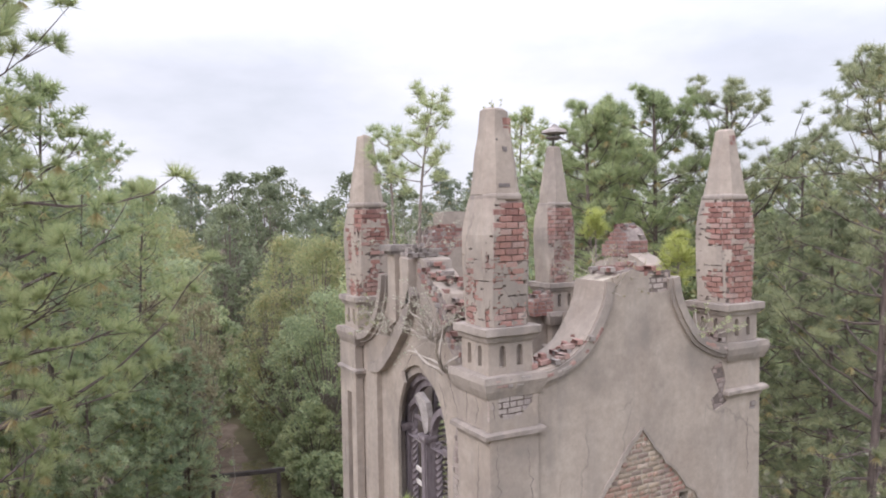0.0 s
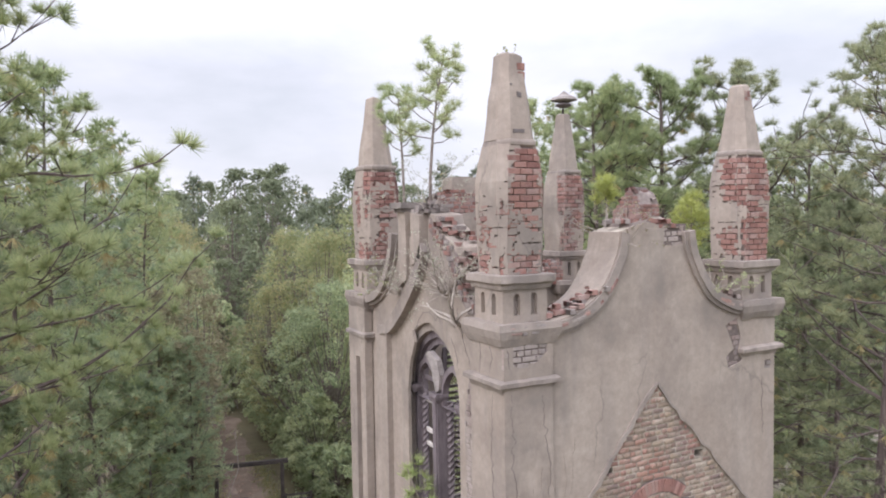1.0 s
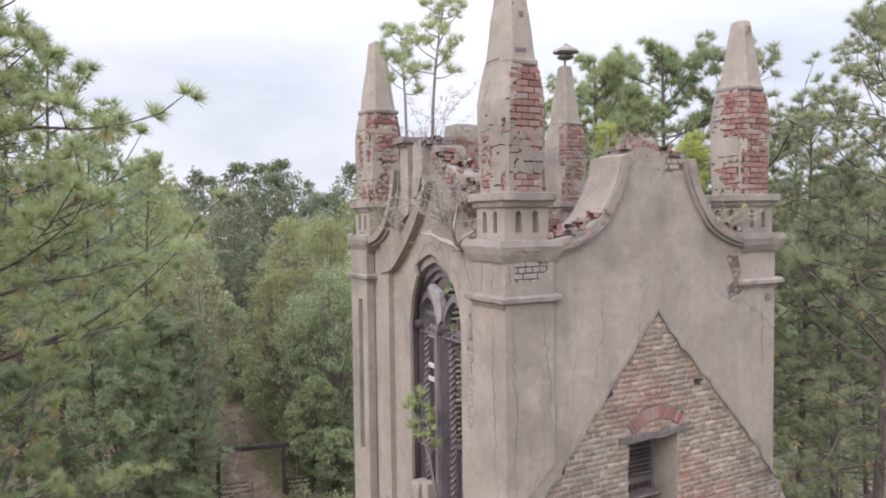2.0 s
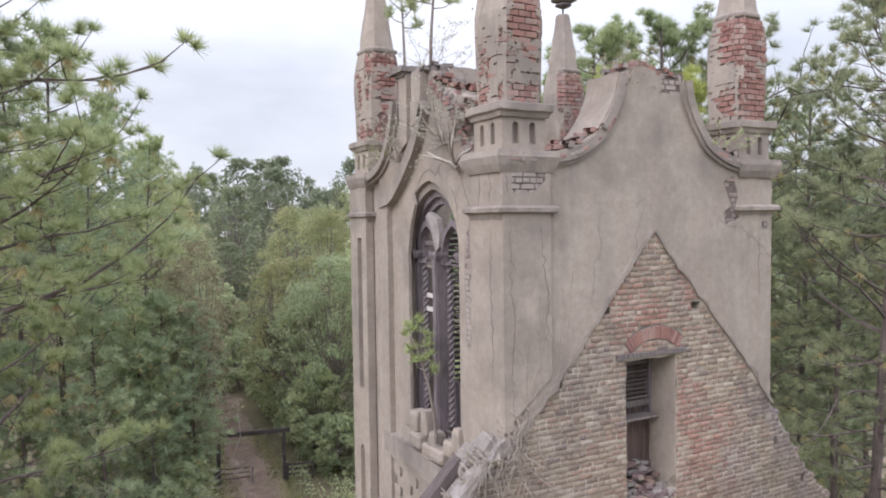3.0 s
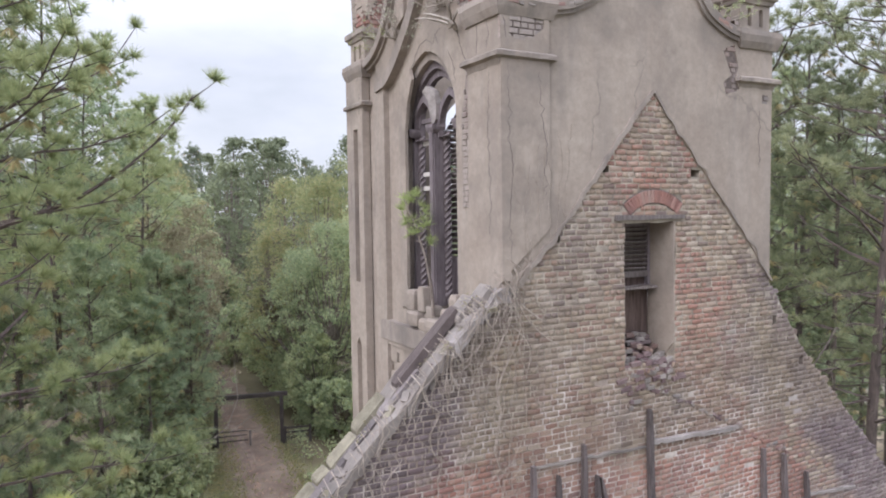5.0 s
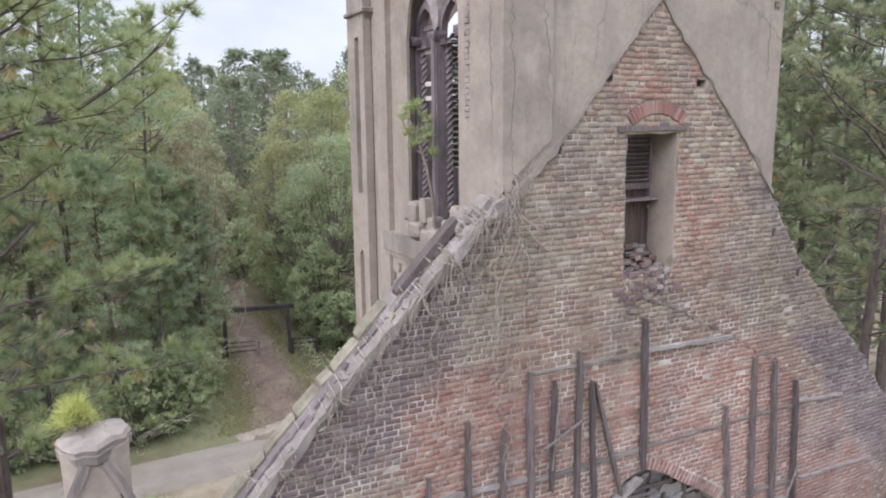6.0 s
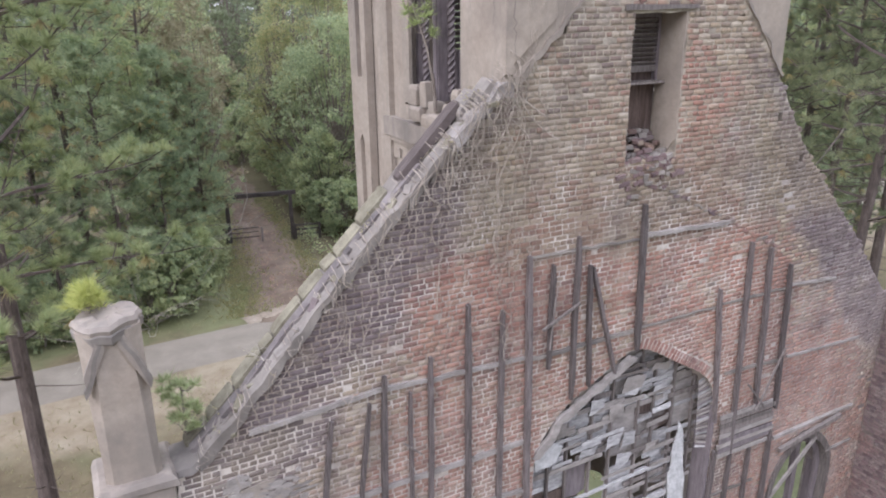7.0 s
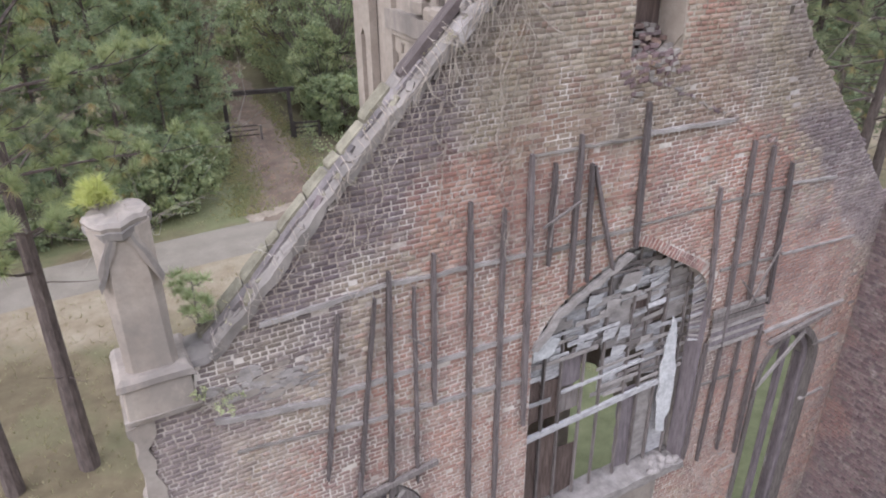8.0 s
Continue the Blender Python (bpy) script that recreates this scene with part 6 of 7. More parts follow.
brick_stub("ragged stub of red brickwork on the north parapet", 10.9, 11.7, 10.24, 10.78, 22.3, (22.6, 22.86, 22.94, 22.8, 22.58, 22.5), lambda u, w, p: pose(10.23 + p, u, w, 0, 0, -90), lambda u, w, p: pose(u, 10.89 + p, w), side, 81)
brick_stub("ragged stub of red brickwork on the west parapet", 6.9, 8.65, 13.46, 13.98, 22.35, (22.75, 22.9, 23.02, 22.9, 23.1, 23.0, 22.7), lambda u, w, p: pose(u, 13.45 + p, w), lambda u, w, p: pose(6.89 + p, u, w, 0, 0, -90), front, 82)
brick_stub("red bricks bared below the far pinnacle", 9.55, 10.1, 13.25, 13.6, 20.85, (21.2, 21.35, 21.4), lambda u, w, p: pose(u, 13.24 + p, w), lambda u, w, p: pose(9.54 + p, u, w, 0, 0, -90), front, 83)

# slabs of parapet head that still stand on the west wall
part("parapet_stub", Solid().slab(rough([(7.3, 22.6), (7.35, 23.28), (7.95, 23.3), (8.0, 22.6)], 0.1, 0.03, True, 3), [], front, 13.5, 13.95), M_STUCCO, tower)

# hollows and holes in the near pinnacle's top, their shade laid on as dark plates
for dx, z, w, h in ((-0.02, 23.6, 0.09, 0.03), (0.02, 24.12, 0.03, 0.035), (-0.12, 24.25, 0.015, 0.015)):
    y = 8.65 - (0.315 - (z - 23.48) * 0.113) + 0.003
    part("hole", Solid().slab(rough([(5.6 + dx - w, z - h), (5.6 + dx - w, z + h), (5.6 + dx + w, z + h), (5.6 + dx + w, z - h)], 0.02, 0.03, True, z), [], front, y - 0.012, y + 0.02), M_SLATE, pin_near)
brick_objects("brick", [(0, 0, 0.1, 0, 86), (0.075, 0.0, 0.1, 0, 92), (0, 0.12, 0.1, 0, 88), (0.075, 0.12, 0.1, 0, 91)], lambda u, w, p: pose(5.66 + u * 0.8, 8.46 - 0.015, 24.4 + w), pin_near, M_REDBRICK, 0.05)

brick_objects("brick", [(0, 0, 0.1, 0, 86), (0.075, 0.0, 0.1, 0, 92), (0, 0.11, 0.1, 0, 88), (0.075, 0.11, 0.1, 0, 91)], lambda u, w, p: pose(10.38 + u * 0.8, 8.47, 24.36 + w), pin_east, M_REDBRICK, 0.05)
# brick ends showing through the worn cornice and along the foot of the parapet's moulding
chip_r = random.Random(17)
for k in range(16):
    x = chip_r.uniform(5.25, 6.05)
    brick_objects("brick", [(0, 0, chip_r.choice((0.08, 0.12, 0.18)), 0, chip_r.gauss(0, 2))], lambda u, w, p, x=x: pose(x, 8.132 + chip_r.uniform(-0.006, 0.01), 20.8 + chip_r.choice((0.0, 0.065)) + chip_r.gauss(0, 0.008)), tower, chip_r.choice((M_REDBRICK, M_PALEBRICK)), 0.06, 0.05)
for k in range(22):
    i = chip_r.randrange(int(len(OG) * 0.45), len(OG) - 1)
    (u0, w0), (u1, w1) = OG[i], OG[i + 1]
    sgn = -1 if k % 4 else 1
    ang = math.degrees(math.atan2(w1 - w0, sgn * (u1 - u0)))
    if sgn < 0:
        ang += 180
    brick_objects("brick", [(0, 0, chip_r.choice((0.08, 0.12, 0.18)), 0, -ang)], lambda u, w, p, u0=u0, w0=w0, sgn=sgn: pose(MIDX + sgn * u0, GY - 0.117 + chip_r.uniform(-0.004, 0.01), w0 + chip_r.uniform(0.12, 0.17)), tower, chip_r.choice((M_REDBRICK, M_REDBRICK, M_PALEBRICK)), 0.06, 0.05)

# broken finial of the far pinnacle: an iron rod with a loose slab on it
fin = tagged(empty("finial", 10.42, 13.62, 24.8), "broken finial, a loose stone cap on an iron rod", "finial")
part("rod", Solid().tube([(10.42, 13.62, 24.75), (10.43, 13.62, 25.05), (10.45, 13.6, 25.36)], 0.025, 6), M_IRON, fin)
part("collar", Solid().loft([oct_ring(10.43, 13.6, z, w, 0.5, 0.02, 3) for z, w in ((24.97, 0.16), (25.02, 0.36), (25.06, 0.34))]), M_SLATE, fin)
part("cap", Solid().loft([oct_ring(10.43, 13.58, z, w, 0.5, 0.03, 8) for z, w in ((25.1, 0.3), (25.14, 0.56), (25.2, 0.5), (25.26, 0.26), (25.34, 0.1))]), M_LEDGE, fin)

# ---- the gate on the drive ----
gate = tagged(empty("gate", 11.7, 54.2, 0), "tall dark timber gateway across the earth drive", "gate")
for x, y in ((9.35, 54.9), (14.05, 53.6)):
    part("post", Solid().beam((x, y, 0), (x, y, 3.85), 0.28, 0.28, (0.27, 0.96, 0)), M_IRON, gate)
part("top_beam", Solid().beam((8.95, 55.0, 3.84), (14.5, 53.48, 3.94), 0.32, 0.26, (0.27, 0.96, 0)), M_IRON, gate)
for z in (0.45, 0.85, 1.2):
    part("gate_rail", Solid().beam((9.5, 54.85, z), (11.6, 54.6, z - 0.04), 0.07, 0.05), M_IRON, gate)
part("short_post", Solid().beam((11.75, 54.3, 0), (11.75, 54.3, 1.25), 0.13, 0.13), M_WOOD, gate)


def fence(points):
    th = tagged(empty("rail_fence", points[0][0], points[0][1], 0), "low dark rail fence beside the gateway", "fence")
    for x, y in points:
        part("post", Solid().beam((x, y, 0), (x, y, 1.35), 0.16, 0.16), M_IRON, th)
    for (xa, ya), (xb, yb) in zip(points, points[1:]):
        for z in (0.45, 0.85, 1.22):
            part("rail", Solid().beam((xa, ya, z), (xb, yb, z), 0.13, 0.05), M_IRON, th)


fence([(14.25, 53.5), (16.1, 53.0)])
fence([(9.1, 55.0), (7.9, 55.4), (6.6, 55.8)])
wire = Solid()
for z in (2.9, 0.7):
    wire.tube([(9.3, 54.9, z), (4.0, 55.6, z - 0.25), (-2.0, 56.0, z)], 0.02, 4)
tagged(part("wire", wire, M_TWIG), "thin sagging wire running from the gate post", "wire")


# ---- cracks in the stucco ----
crack_r = random.Random(81)


def crack(points, plane, depth):
    """A thin dark crack wandering over a face."""
    line = []
    for (a, b) in zip(points, points[1:]):
        n = max(2, int(math.dist(a, b) / 0.07))
        for k in range(n):
            t = k / n
            line.append((a[0] + (b[0] - a[0]) * t + crack_r.gauss(0, 0.02), a[1] + (b[1] - a[1]) * t + crack_r.gauss(0, 0.008)))
    line.append(points[-1])
    s = Solid().tube([plane(u, w, depth) for u, w in line], [0.003 + 0.0035 * math.sin(math.pi * k / (len(line) - 1)) for k in range(len(line))], 4)
    part("crack", s, M_CRACK, tower)


PF = GY - 0.061
for pts in ([(5.32, 19.95), (5.3, 19.3), (5.36, 18.5), (5.3, 17.7), (5.34, 17.2)], [(5.82, 19.9), (5.86, 19.3), (5.95, 18.8), (5.9, 18.1)], [(5.24, 20.6), (5.27, 20.3)]):
    crack(pts, front, PF)
for pts in ([(10.5, 19.6), (10.48, 19.0), (10.52, 18.6)],):
    crack(pts, front, GY - 0.022)
for pts in ([(8.55, 20.65), (8.5, 20.4), (8.58, 20.2)], [(8.85, 20.66), (8.8, 20.35), (8.86, 20.15)], [(8.5, 19.9), (8.55, 19.2), (8.48, 18.4), (8.52, 17.6)]):
    crack(pts, side, TX0 - 0.02)
for pts in ([(10.5, 20.72), (10.7, 20.82), (10.95, 20.78), (11.15, 20.62), (11.3, 20.4), (11.35, 20.1)], [(10.5, 20.72), (10.35, 20.85), (10.3, 20.68)], [(10.35, 20.85), (10.2, 20.9)], [(9.95, 20.5), (9.8, 20.3), (9.72, 20.0)], [(9.75, 21.0), (9.6, 20.6), (9.45, 20.3), (9.3, 20.1)]):
    crack(pts, side, SX - 0.001)
for pts in ([(13.35, 20.3), (13.4, 19.9)], [(13.9, 18.6), (13.86, 17.9)]):
    crack(pts, side, TX0 - 0.06)

# ---- plants ----
def needles(tips, dirs, n, length, width, seed, spread=1.0):
    """Tufts of needles as thin blades: at each tip n of them round its direction."""
    g = np.random.default_rng(seed)
    t = len(tips)
    c = np.repeat(np.asarray(tips), n, 0)
    d = np.repeat(np.asarray(dirs), n, 0)
    v = g.normal(size=(t * n, 3))
    v /= np.linalg.norm(v, axis=1, keepdims=True)
    d = d * 0.75 + v * spread
    d[:, 2] += 0.12
    d /= np.linalg.norm(d, axis=1, keepdims=True)
    ln = length * g.uniform(0.7, 1.15, (t * n, 1))
    p = np.cross(d, g.normal(size=(t * n, 3)))
    p /= np.linalg.norm(p, axis=1, keepdims=True) + 1e-9
    a = c + d * ln * 0.08
    verts = np.empty((t * n, 3, 3))
    verts[:, 0] = a - p * width
    verts[:, 1] = a + p * width
    verts[:, 2] = c + d * ln
    return verts.reshape(-1, 3)


def pine_parts(h, crown0, reach, limbs, subs, tufts, n_needles, n_len, n_wid, seed, r0=0.2, spread=1.1, dead=0, twigs=True):
    """Trunk, crooked limbs that turn up at their ends, side twigs, and brushes of needles in clumps at the twigs' ends."""
    r = random.Random(seed)
    wood = Solid()
    axis = [(0.5 * math.sin(seed + i * 0.45) * i / 8, 0.5 * math.cos(seed * 2 + i * 0.38) * i / 8, h * i / 8) for i in range(9)]
    wood.tube(axis, [r0 * (1 - 0.82 * i / 8) + (0.05 if i == 0 else 0) for i in range(9)], 8)

    def on_axis(z):
        k = min(7, int(z / h * 8))
        return Vector(axis[k]).lerp(Vector(axis[k + 1]), z / h * 8 - k)

    tips, dirs, old = [], [], []
    for i in range(limbs + dead):
        bare = i >= limbs
        t = r.uniform(-0.25, 0.2) if bare else ((i + r.random()) / limbs) ** 0.85
        z = h * max(0.12, crown0 + (0.98 - crown0) * t)
        prof = float(np.interp(t, (-0.3, 0, 0.25, 0.5, 0.75, 0.9, 1.0), (0.4, 0.75, 1.0, 0.95, 0.75, 0.5, 0.22)))
        ln = reach * prof * (r.uniform(0.15, 0.38) if bare else r.uniform(0.55, 1.12))
        az = i * 2.4 + r.uniform(-0.7, 0.7)
        p = on_axis(z)
        d = Vector((math.cos(az), math.sin(az), r.uniform(-0.25, 0.15) + 0.75 * max(0, t) ** 2)).normalized()
        pts, ds = [p], [d]
        for q in range(5):
            d = (d + Vector((r.gauss(0, 0.2), r.gauss(0, 0.2), r.gauss(0.1, 0.16)))).normalized()
            p = p + d * ln / 5
            pts.append(p)
            ds.append(d)
        rad = 0.009 * ln + 0.011
        wood.tube(pts, [rad * (1 - 0.8 * q / 5) for q in range(6)], 4)
        if bare:
            continue
        for k in range(subs):
            f = min(0.999, 0.2 + 0.8 * (k + r.random()) / subs)
            q = int(f * 5)
            b = pts[q].lerp(pts[q + 1], f * 5 - q)
            d = ds[q]
            sd = 1 if k % 2 else -1
            out = (d * 0.6 + Vector((-d.y, d.x, 0)) * sd * (0.85 if k < subs - 1 else 0.1) + Vector((r.gauss(0, 0.2), r.gauss(0, 0.2), r.gauss(0.25, 0.2)))).normalized()
            e = b + out * min(ln * 0.4, r.uniform(0.5, 1.25))
            if twigs:
                wood.tube([b, e], [0.02, 0.009], 3)
            for m in range(tufts):
                side_way = Vector((r.gauss(0, 1), r.gauss(0, 1), r.gauss(0.2, 0.6))).normalized()
                w = b.lerp(e, 1.0 - 0.22 * m) + side_way * (0.0 if m == 0 else n_len * r.uniform(0.35, 0.9))
                tips.append(tuple(w))
                dirs.append(tuple((out * 0.5 + side_way * (0.35 if m else 0.0) + Vector((0, 0, 0.55))).normalized()))
            if r.random() < 0.16:
                old.append(tuple(e + Vector((0, 0, -0.05))))
    tips.append(tuple(Vector(axis[-1])))
    dirs.append((0, 0, 1))
    dry = needles(old, [(0.1, 0.0, -1.0)] * len(old), max(6, n_needles // 2), n_len, n_wid, seed + 1, 0.5) if old else None
    return wood, needles(tips, dirs, n_needles, n_len, n_wid, seed, spread), dry


def pine(name, label, group, mat, **kw):
    th = tagged(empty(name), label, "tree", group)
    wood, nd, dry = pine_parts(**kw)
    tr = new("trunk", wood.mesh("trunk", M_BARK))
    tr.parent = th
    cr = new("crown", raw_mesh("crown", nd, np.arange(len(nd)), 3, mat))
    cr.parent = th
    if dry is not None:
        dr = tagged(new("dry_needles", raw_mesh("dry_needles", dry, np.arange(len(dry)), 3, M_NEEDLE_DRY)), "drooping yellowed needles")
        dr.parent = th
    return th


def placed(x, y, turn, size=1.0, z=0.0):
    return pose(x, y, z, 0, 0, turn) @ Matrix.Diagonal((size, size, size, 1))


def leaves(centres, radii, n, size, seed):
    """Clumps of small leaf blades round the centres."""
    g = np.random.default_rng(seed)
    c = np.repeat(np.asarray(centres), n, 0)
    rr = np.repeat(np.asarray(radii), n)[:, None]
    m = len(c)
    v = g.normal(size=(m, 3))
    v /= np.linalg.norm(v, axis=1, keepdims=True)
    p = c + v * rr * g.uniform(0.35, 1.05, (m, 1)) * np.array([1, 1, 0.72])
    nrm = v + g.normal(size=(m, 3)) * 0.7 + np.array([0, 0, 0.5])
    a = np.cross(nrm, g.normal(size=(m, 3)))
    a /= np.linalg.norm(a, axis=1, keepdims=True) + 1e-9
    b = np.cross(nrm, a)
    b /= np.linalg.norm(b, axis=1, keepdims=True) + 1e-9
    s = size * g.uniform(0.6, 1.25, (m, 1))
    out = np.empty((m, 4, 3))
    out[:, 0] = p - a * s
    out[:, 1] = p - b * s * 0.5
    out[:, 2] = p + a * s
    out[:, 3] = p + b * s * 0.5
    return out.reshape(-1, 3)


def broadleaf(name, label, group, mat, h, width, clumps, n, size, seed, base=0.12):
    """Forked trunk with limbs, and a crown of leaf clumps with an uneven outline."""
    r = random.Random(seed)
    wood = Solid()
    cs, rs = [], []
    fork = Vector((r.gauss(0, 0.2), r.gauss(0, 0.2), h * 0.3))
    wood.tube([(0, 0, 0), tuple(fork * 0.5), tuple(fork)], [0.02 * h * 0.8, 0.013 * h, 0.011 * h], 7)
    for k in range(clumps):
        t = r.random() ** 0.8
        z = h * (base + (1 - base) * t)
        prof = math.sin(math.pi * (0.12 + 0.86 * t)) ** 0.6
        az = r.uniform(0, 2 * math.pi)
        lump = 0.75 + 0.45 * noise.noise(Vector((math.cos(az) * 1.6, math.sin(az) * 1.6, z * 0.35 + seed)))
        rad = width * prof * lump * math.sqrt(r.uniform(0.25, 1.0))
        cs.append((math.cos(az) * rad, math.sin(az) * rad, z))
        rs.append(r.uniform(0.45, 1.0) * width * 0.24)
        if k % 3 == 0:
            mid = fork.lerp(Vector(cs[-1]), 0.5) + Vector((0, 0, -0.08 * h * (1 - t) + r.gauss(0, 0.2)))
            start = Vector((0, 0, z * 0.6)) if z < fork.z else fork
            wood.tube([tuple(start), tuple(mid), cs[-1]], [0.0055 * h, 0.0035 * h, 0.012], 4)
    th = tagged(empty(name), label, "tree", group)
    tr = new("trunk", wood.mesh("trunk", M_TWIG))
    tr.parent = th
    lv = leaves(cs, rs, n, size, seed)
    cr = new("crown", raw_mesh("crown", lv, np.arange(len(lv)), 4, mat))
    cr.parent = th
    return th


# tall pines close to the church
near_kw = dict(n_len=0.37, n_wid=0.011, h=27.0, r0=0.25, spread=0.95)
NEARP = [pine("pine_tree", lb, "pines round the church", m, **kw, **near_kw) for lb, m, kw in (
    ("tall pine with bare reddish trunk and wide green crown", M_NEEDLE, dict(crown0=0.23, reach=6.0, limbs=66, subs=7, tufts=2, seed=3, dead=12, n_needles=112)),
    ("tall pine with crooked dark limbs and open olive crown", M_NEEDLE_O, dict(crown0=0.34, reach=6.0, limbs=44, subs=8, tufts=2, seed=5, dead=22, n_needles=66)),
    ("tall pine with a dense rounded crown of green tufts", M_NEEDLE, dict(crown0=0.45, reach=4.4, limbs=50, subs=7, tufts=3, seed=8, dead=6, n_needles=62)))]
spots = [(0, -2.8, 21.9, 262, 1.2), (1, -5.1, 21.75, 130, 1.05), (2, 19.6, 22.6, 40, 1.02)]
for k, x, y, turn, size in spots:
    NEARP[k].matrix_basis = placed(x, y, turn, size)
more = [(0, -7.5, 27.0, 200, 1.1), (1, -9.5, 33.0, 310, 1.12),
        (2, 22.2, 22.3, 100, 1.02), (1, 25.1, 14.8, 250, 1.0), (1, 24.6, 21.0, 310, 1.0), (1, 30.5, 17.2, 15, 1.02), (1, 34.0, 24.0, 205, 0.93), (0, 24.5, 29.0, 290, 0.85), (1, 36.0, 19.0, 120, 0.9), (1, 25.0, 27.5, 330, 0.95),
        (1, 27.6, 22.6, 170, 0.86), (1, 28.6, 18.6, 330, 0.8), (1, 30.0, 24.5, 200, 0.6), (1, 34.5, 22.5, 20, 0.55), (1, 28.5, 28.0, 140, 0.6), (1, 33.0, 29.5, 220, 0.6)]
for k, x, y, turn, size in more:
    copy_thing(NEARP[k], placed(x, y, turn, size))

# pines and leafy trees across the road
mid_kw = dict(n_needles=17, n_len=0.5, n_wid=0.034, twigs=False, spread=1.2)
MIDP = [pine("pine_tree", "pine at the wood's edge with dense green tufts", "pines across the road", m, h=26.0, crown0=c0, reach=4.6, limbs=60, subs=6, tufts=2, seed=sd, r0=0.2, dead=10, **mid_kw) for m, c0, sd in ((M_NEEDLE, 0.15, 13), (M_NEEDLE_B, 0.25, 15))]
EDGEP = pine("pine_tree", "low-branched young pine at the roadside, green to the ground", "pines across the road", M_NEEDLE_B, h=16.0, crown0=0.06, reach=3.8, limbs=60, subs=6, tufts=2, seed=71, r0=0.17, dead=6, **mid_kw)
EDGEP.matrix_basis = placed(1.2, 43.4, 0, 1.0)
for x, y, turn, size in ((-2.4, 43.0, 80, 0.85), (-6.2, 42.8, 160, 1.05), (-10.0, 43.2, 250, 0.9), (3.9, 45.4, 310, 0.8), (5.6, 49.8, 40, 0.95), (6.9, 55.5, 200, 0.8), (-14.0, 43.0, 20, 1.1), (8.6, 68.0, 130, 0.9), (19.6, 67.0, 270, 0.8), (47.0, 31.0, 30, 0.75), (54.0, 34.5, 120, 0.7), (43.0, 27.5, 210, 0.6), (61.0, 41.5, 300, 0.7)):
    copy_thing(EDGEP, placed(x, y, turn, size))
BUSH = broadleaf("leafy_bush", "dense dark green bush at the wood's edge", "bushes at the wood's edge", M_LEAF_G, 4.2, 2.3, 110, 24, 0.16, 73, 0.04)
BUSH.matrix_basis = placed(3.5, 42.6, 0)
bush_r = random.Random(78)
for x, y, size in ((2.0, 41.9, 0.7), (0.4, 42.2, 0.9), (-1.4, 41.8, 0.75), (-3.6, 41.7, 0.85), (-5.2, 41.4, 0.7), (-7.8, 41.6, 0.9), (-9.6, 41.2, 0.8), (4.6, 44.4, 1.0), (5.6, 46.6, 0.9), (6.4, 48.9, 1.05), (6.8, 51.2, 0.8), (6.8, 54.8, 0.9), (7.4, 58.6, 1.0), (7.9, 62.0, 1.2), (8.6, 66.0, 1.1), (9.4, 70.5, 1.3), (9.6, 76.0, 1.4), (10.4, 82.0, 1.5),
                   (17.6, 55.2, 1.0), (18.0, 58.6, 1.2), (17.9, 62.0, 1.1), (18.4, 65.5, 1.3), (18.8, 70.0, 1.2), (19.0, 74.5, 1.4), (18.6, 80.0, 1.4), (17.4, 86.0, 1.6), (18.4, 52.6, 1.1), (20.5, 51.6, 1.0), (14.6, 90.0, 1.8), (11.4, 93.0, 2.6), (16.4, 95.0, 2.8), (13.4, 108.0, 3.4), (12.0, 99.0, 2.2), (15.5, 101.0, 2.2)):
    copy_thing(BUSH, placed(x, y, bush_r.uniform(0, 360), size))
MIDL = [broadleaf("leafy_tree", lb, "leafy trees by the drive", m, h, w, cl, 42, 0.15, sd) for lb, m, h, w, cl, sd in (
    ("broad green tree with a dense uneven crown", M_LEAF_G, 17.0, 5.2, 190, 21), ("yellowing autumn tree with a rounded crown", M_LEAF_Y, 19.0, 5.6, 200, 22), ("thin russet tree, half bare", M_LEAF_R, 16.0, 4.0, 90, 23), ("low green tree at the wood's edge", M_LEAF_G, 9.0, 3.8, 130, 24))]
MIDP[0].matrix_basis = placed(-3.0, 46.5, 10, 1.16)
MIDP[1].matrix_basis = placed(1.2, 50.0, 80, 1.02)
for k, x, y, turn, size in [(0, -0.6, 45.5, 250, 1.04), (0, 3.4, 46.6, 330, 0.5), (1, 7.0, 50.0, 120, 0.55), (1, -5.0, 44.0, 60, 0.5), (0, -7.5, 46.0, 100, 1.1), (1, -11.5, 50.0, 200, 1.1), (0, 4.6, 53.0, 170, 0.86), (0, 2.5, 60.0, 30, 0.98), (1, 6.0, 66.0, 140, 1.0), (1, 34.0, 48.0, 190, 1.0), (0, 40.0, 44.0, 20, 1.0), (0, 38.0, 56.0, 110, 1.1), (0, 52.0, 36.0, 60, 0.8), (1, 60.0, 44.5, 160, 0.85), (0, 44.0, 31.0, 220, 0.9), (1, 40.0, 24.0, 10, 0.86), ]:
    copy_thing(MIDP[k], placed(x, y, turn, size))
MIDL[0].matrix_basis = placed(20.0, 58.5, 0)
MIDL[1].matrix_basis = placed(22.0, 67.0, 30, 1.12)
MIDL[2].matrix_basis = placed(6.4, 51.5, 60, 1.05)
MIDL[3].matrix_basis = placed(4.6, 50.2, 0, 0.8)
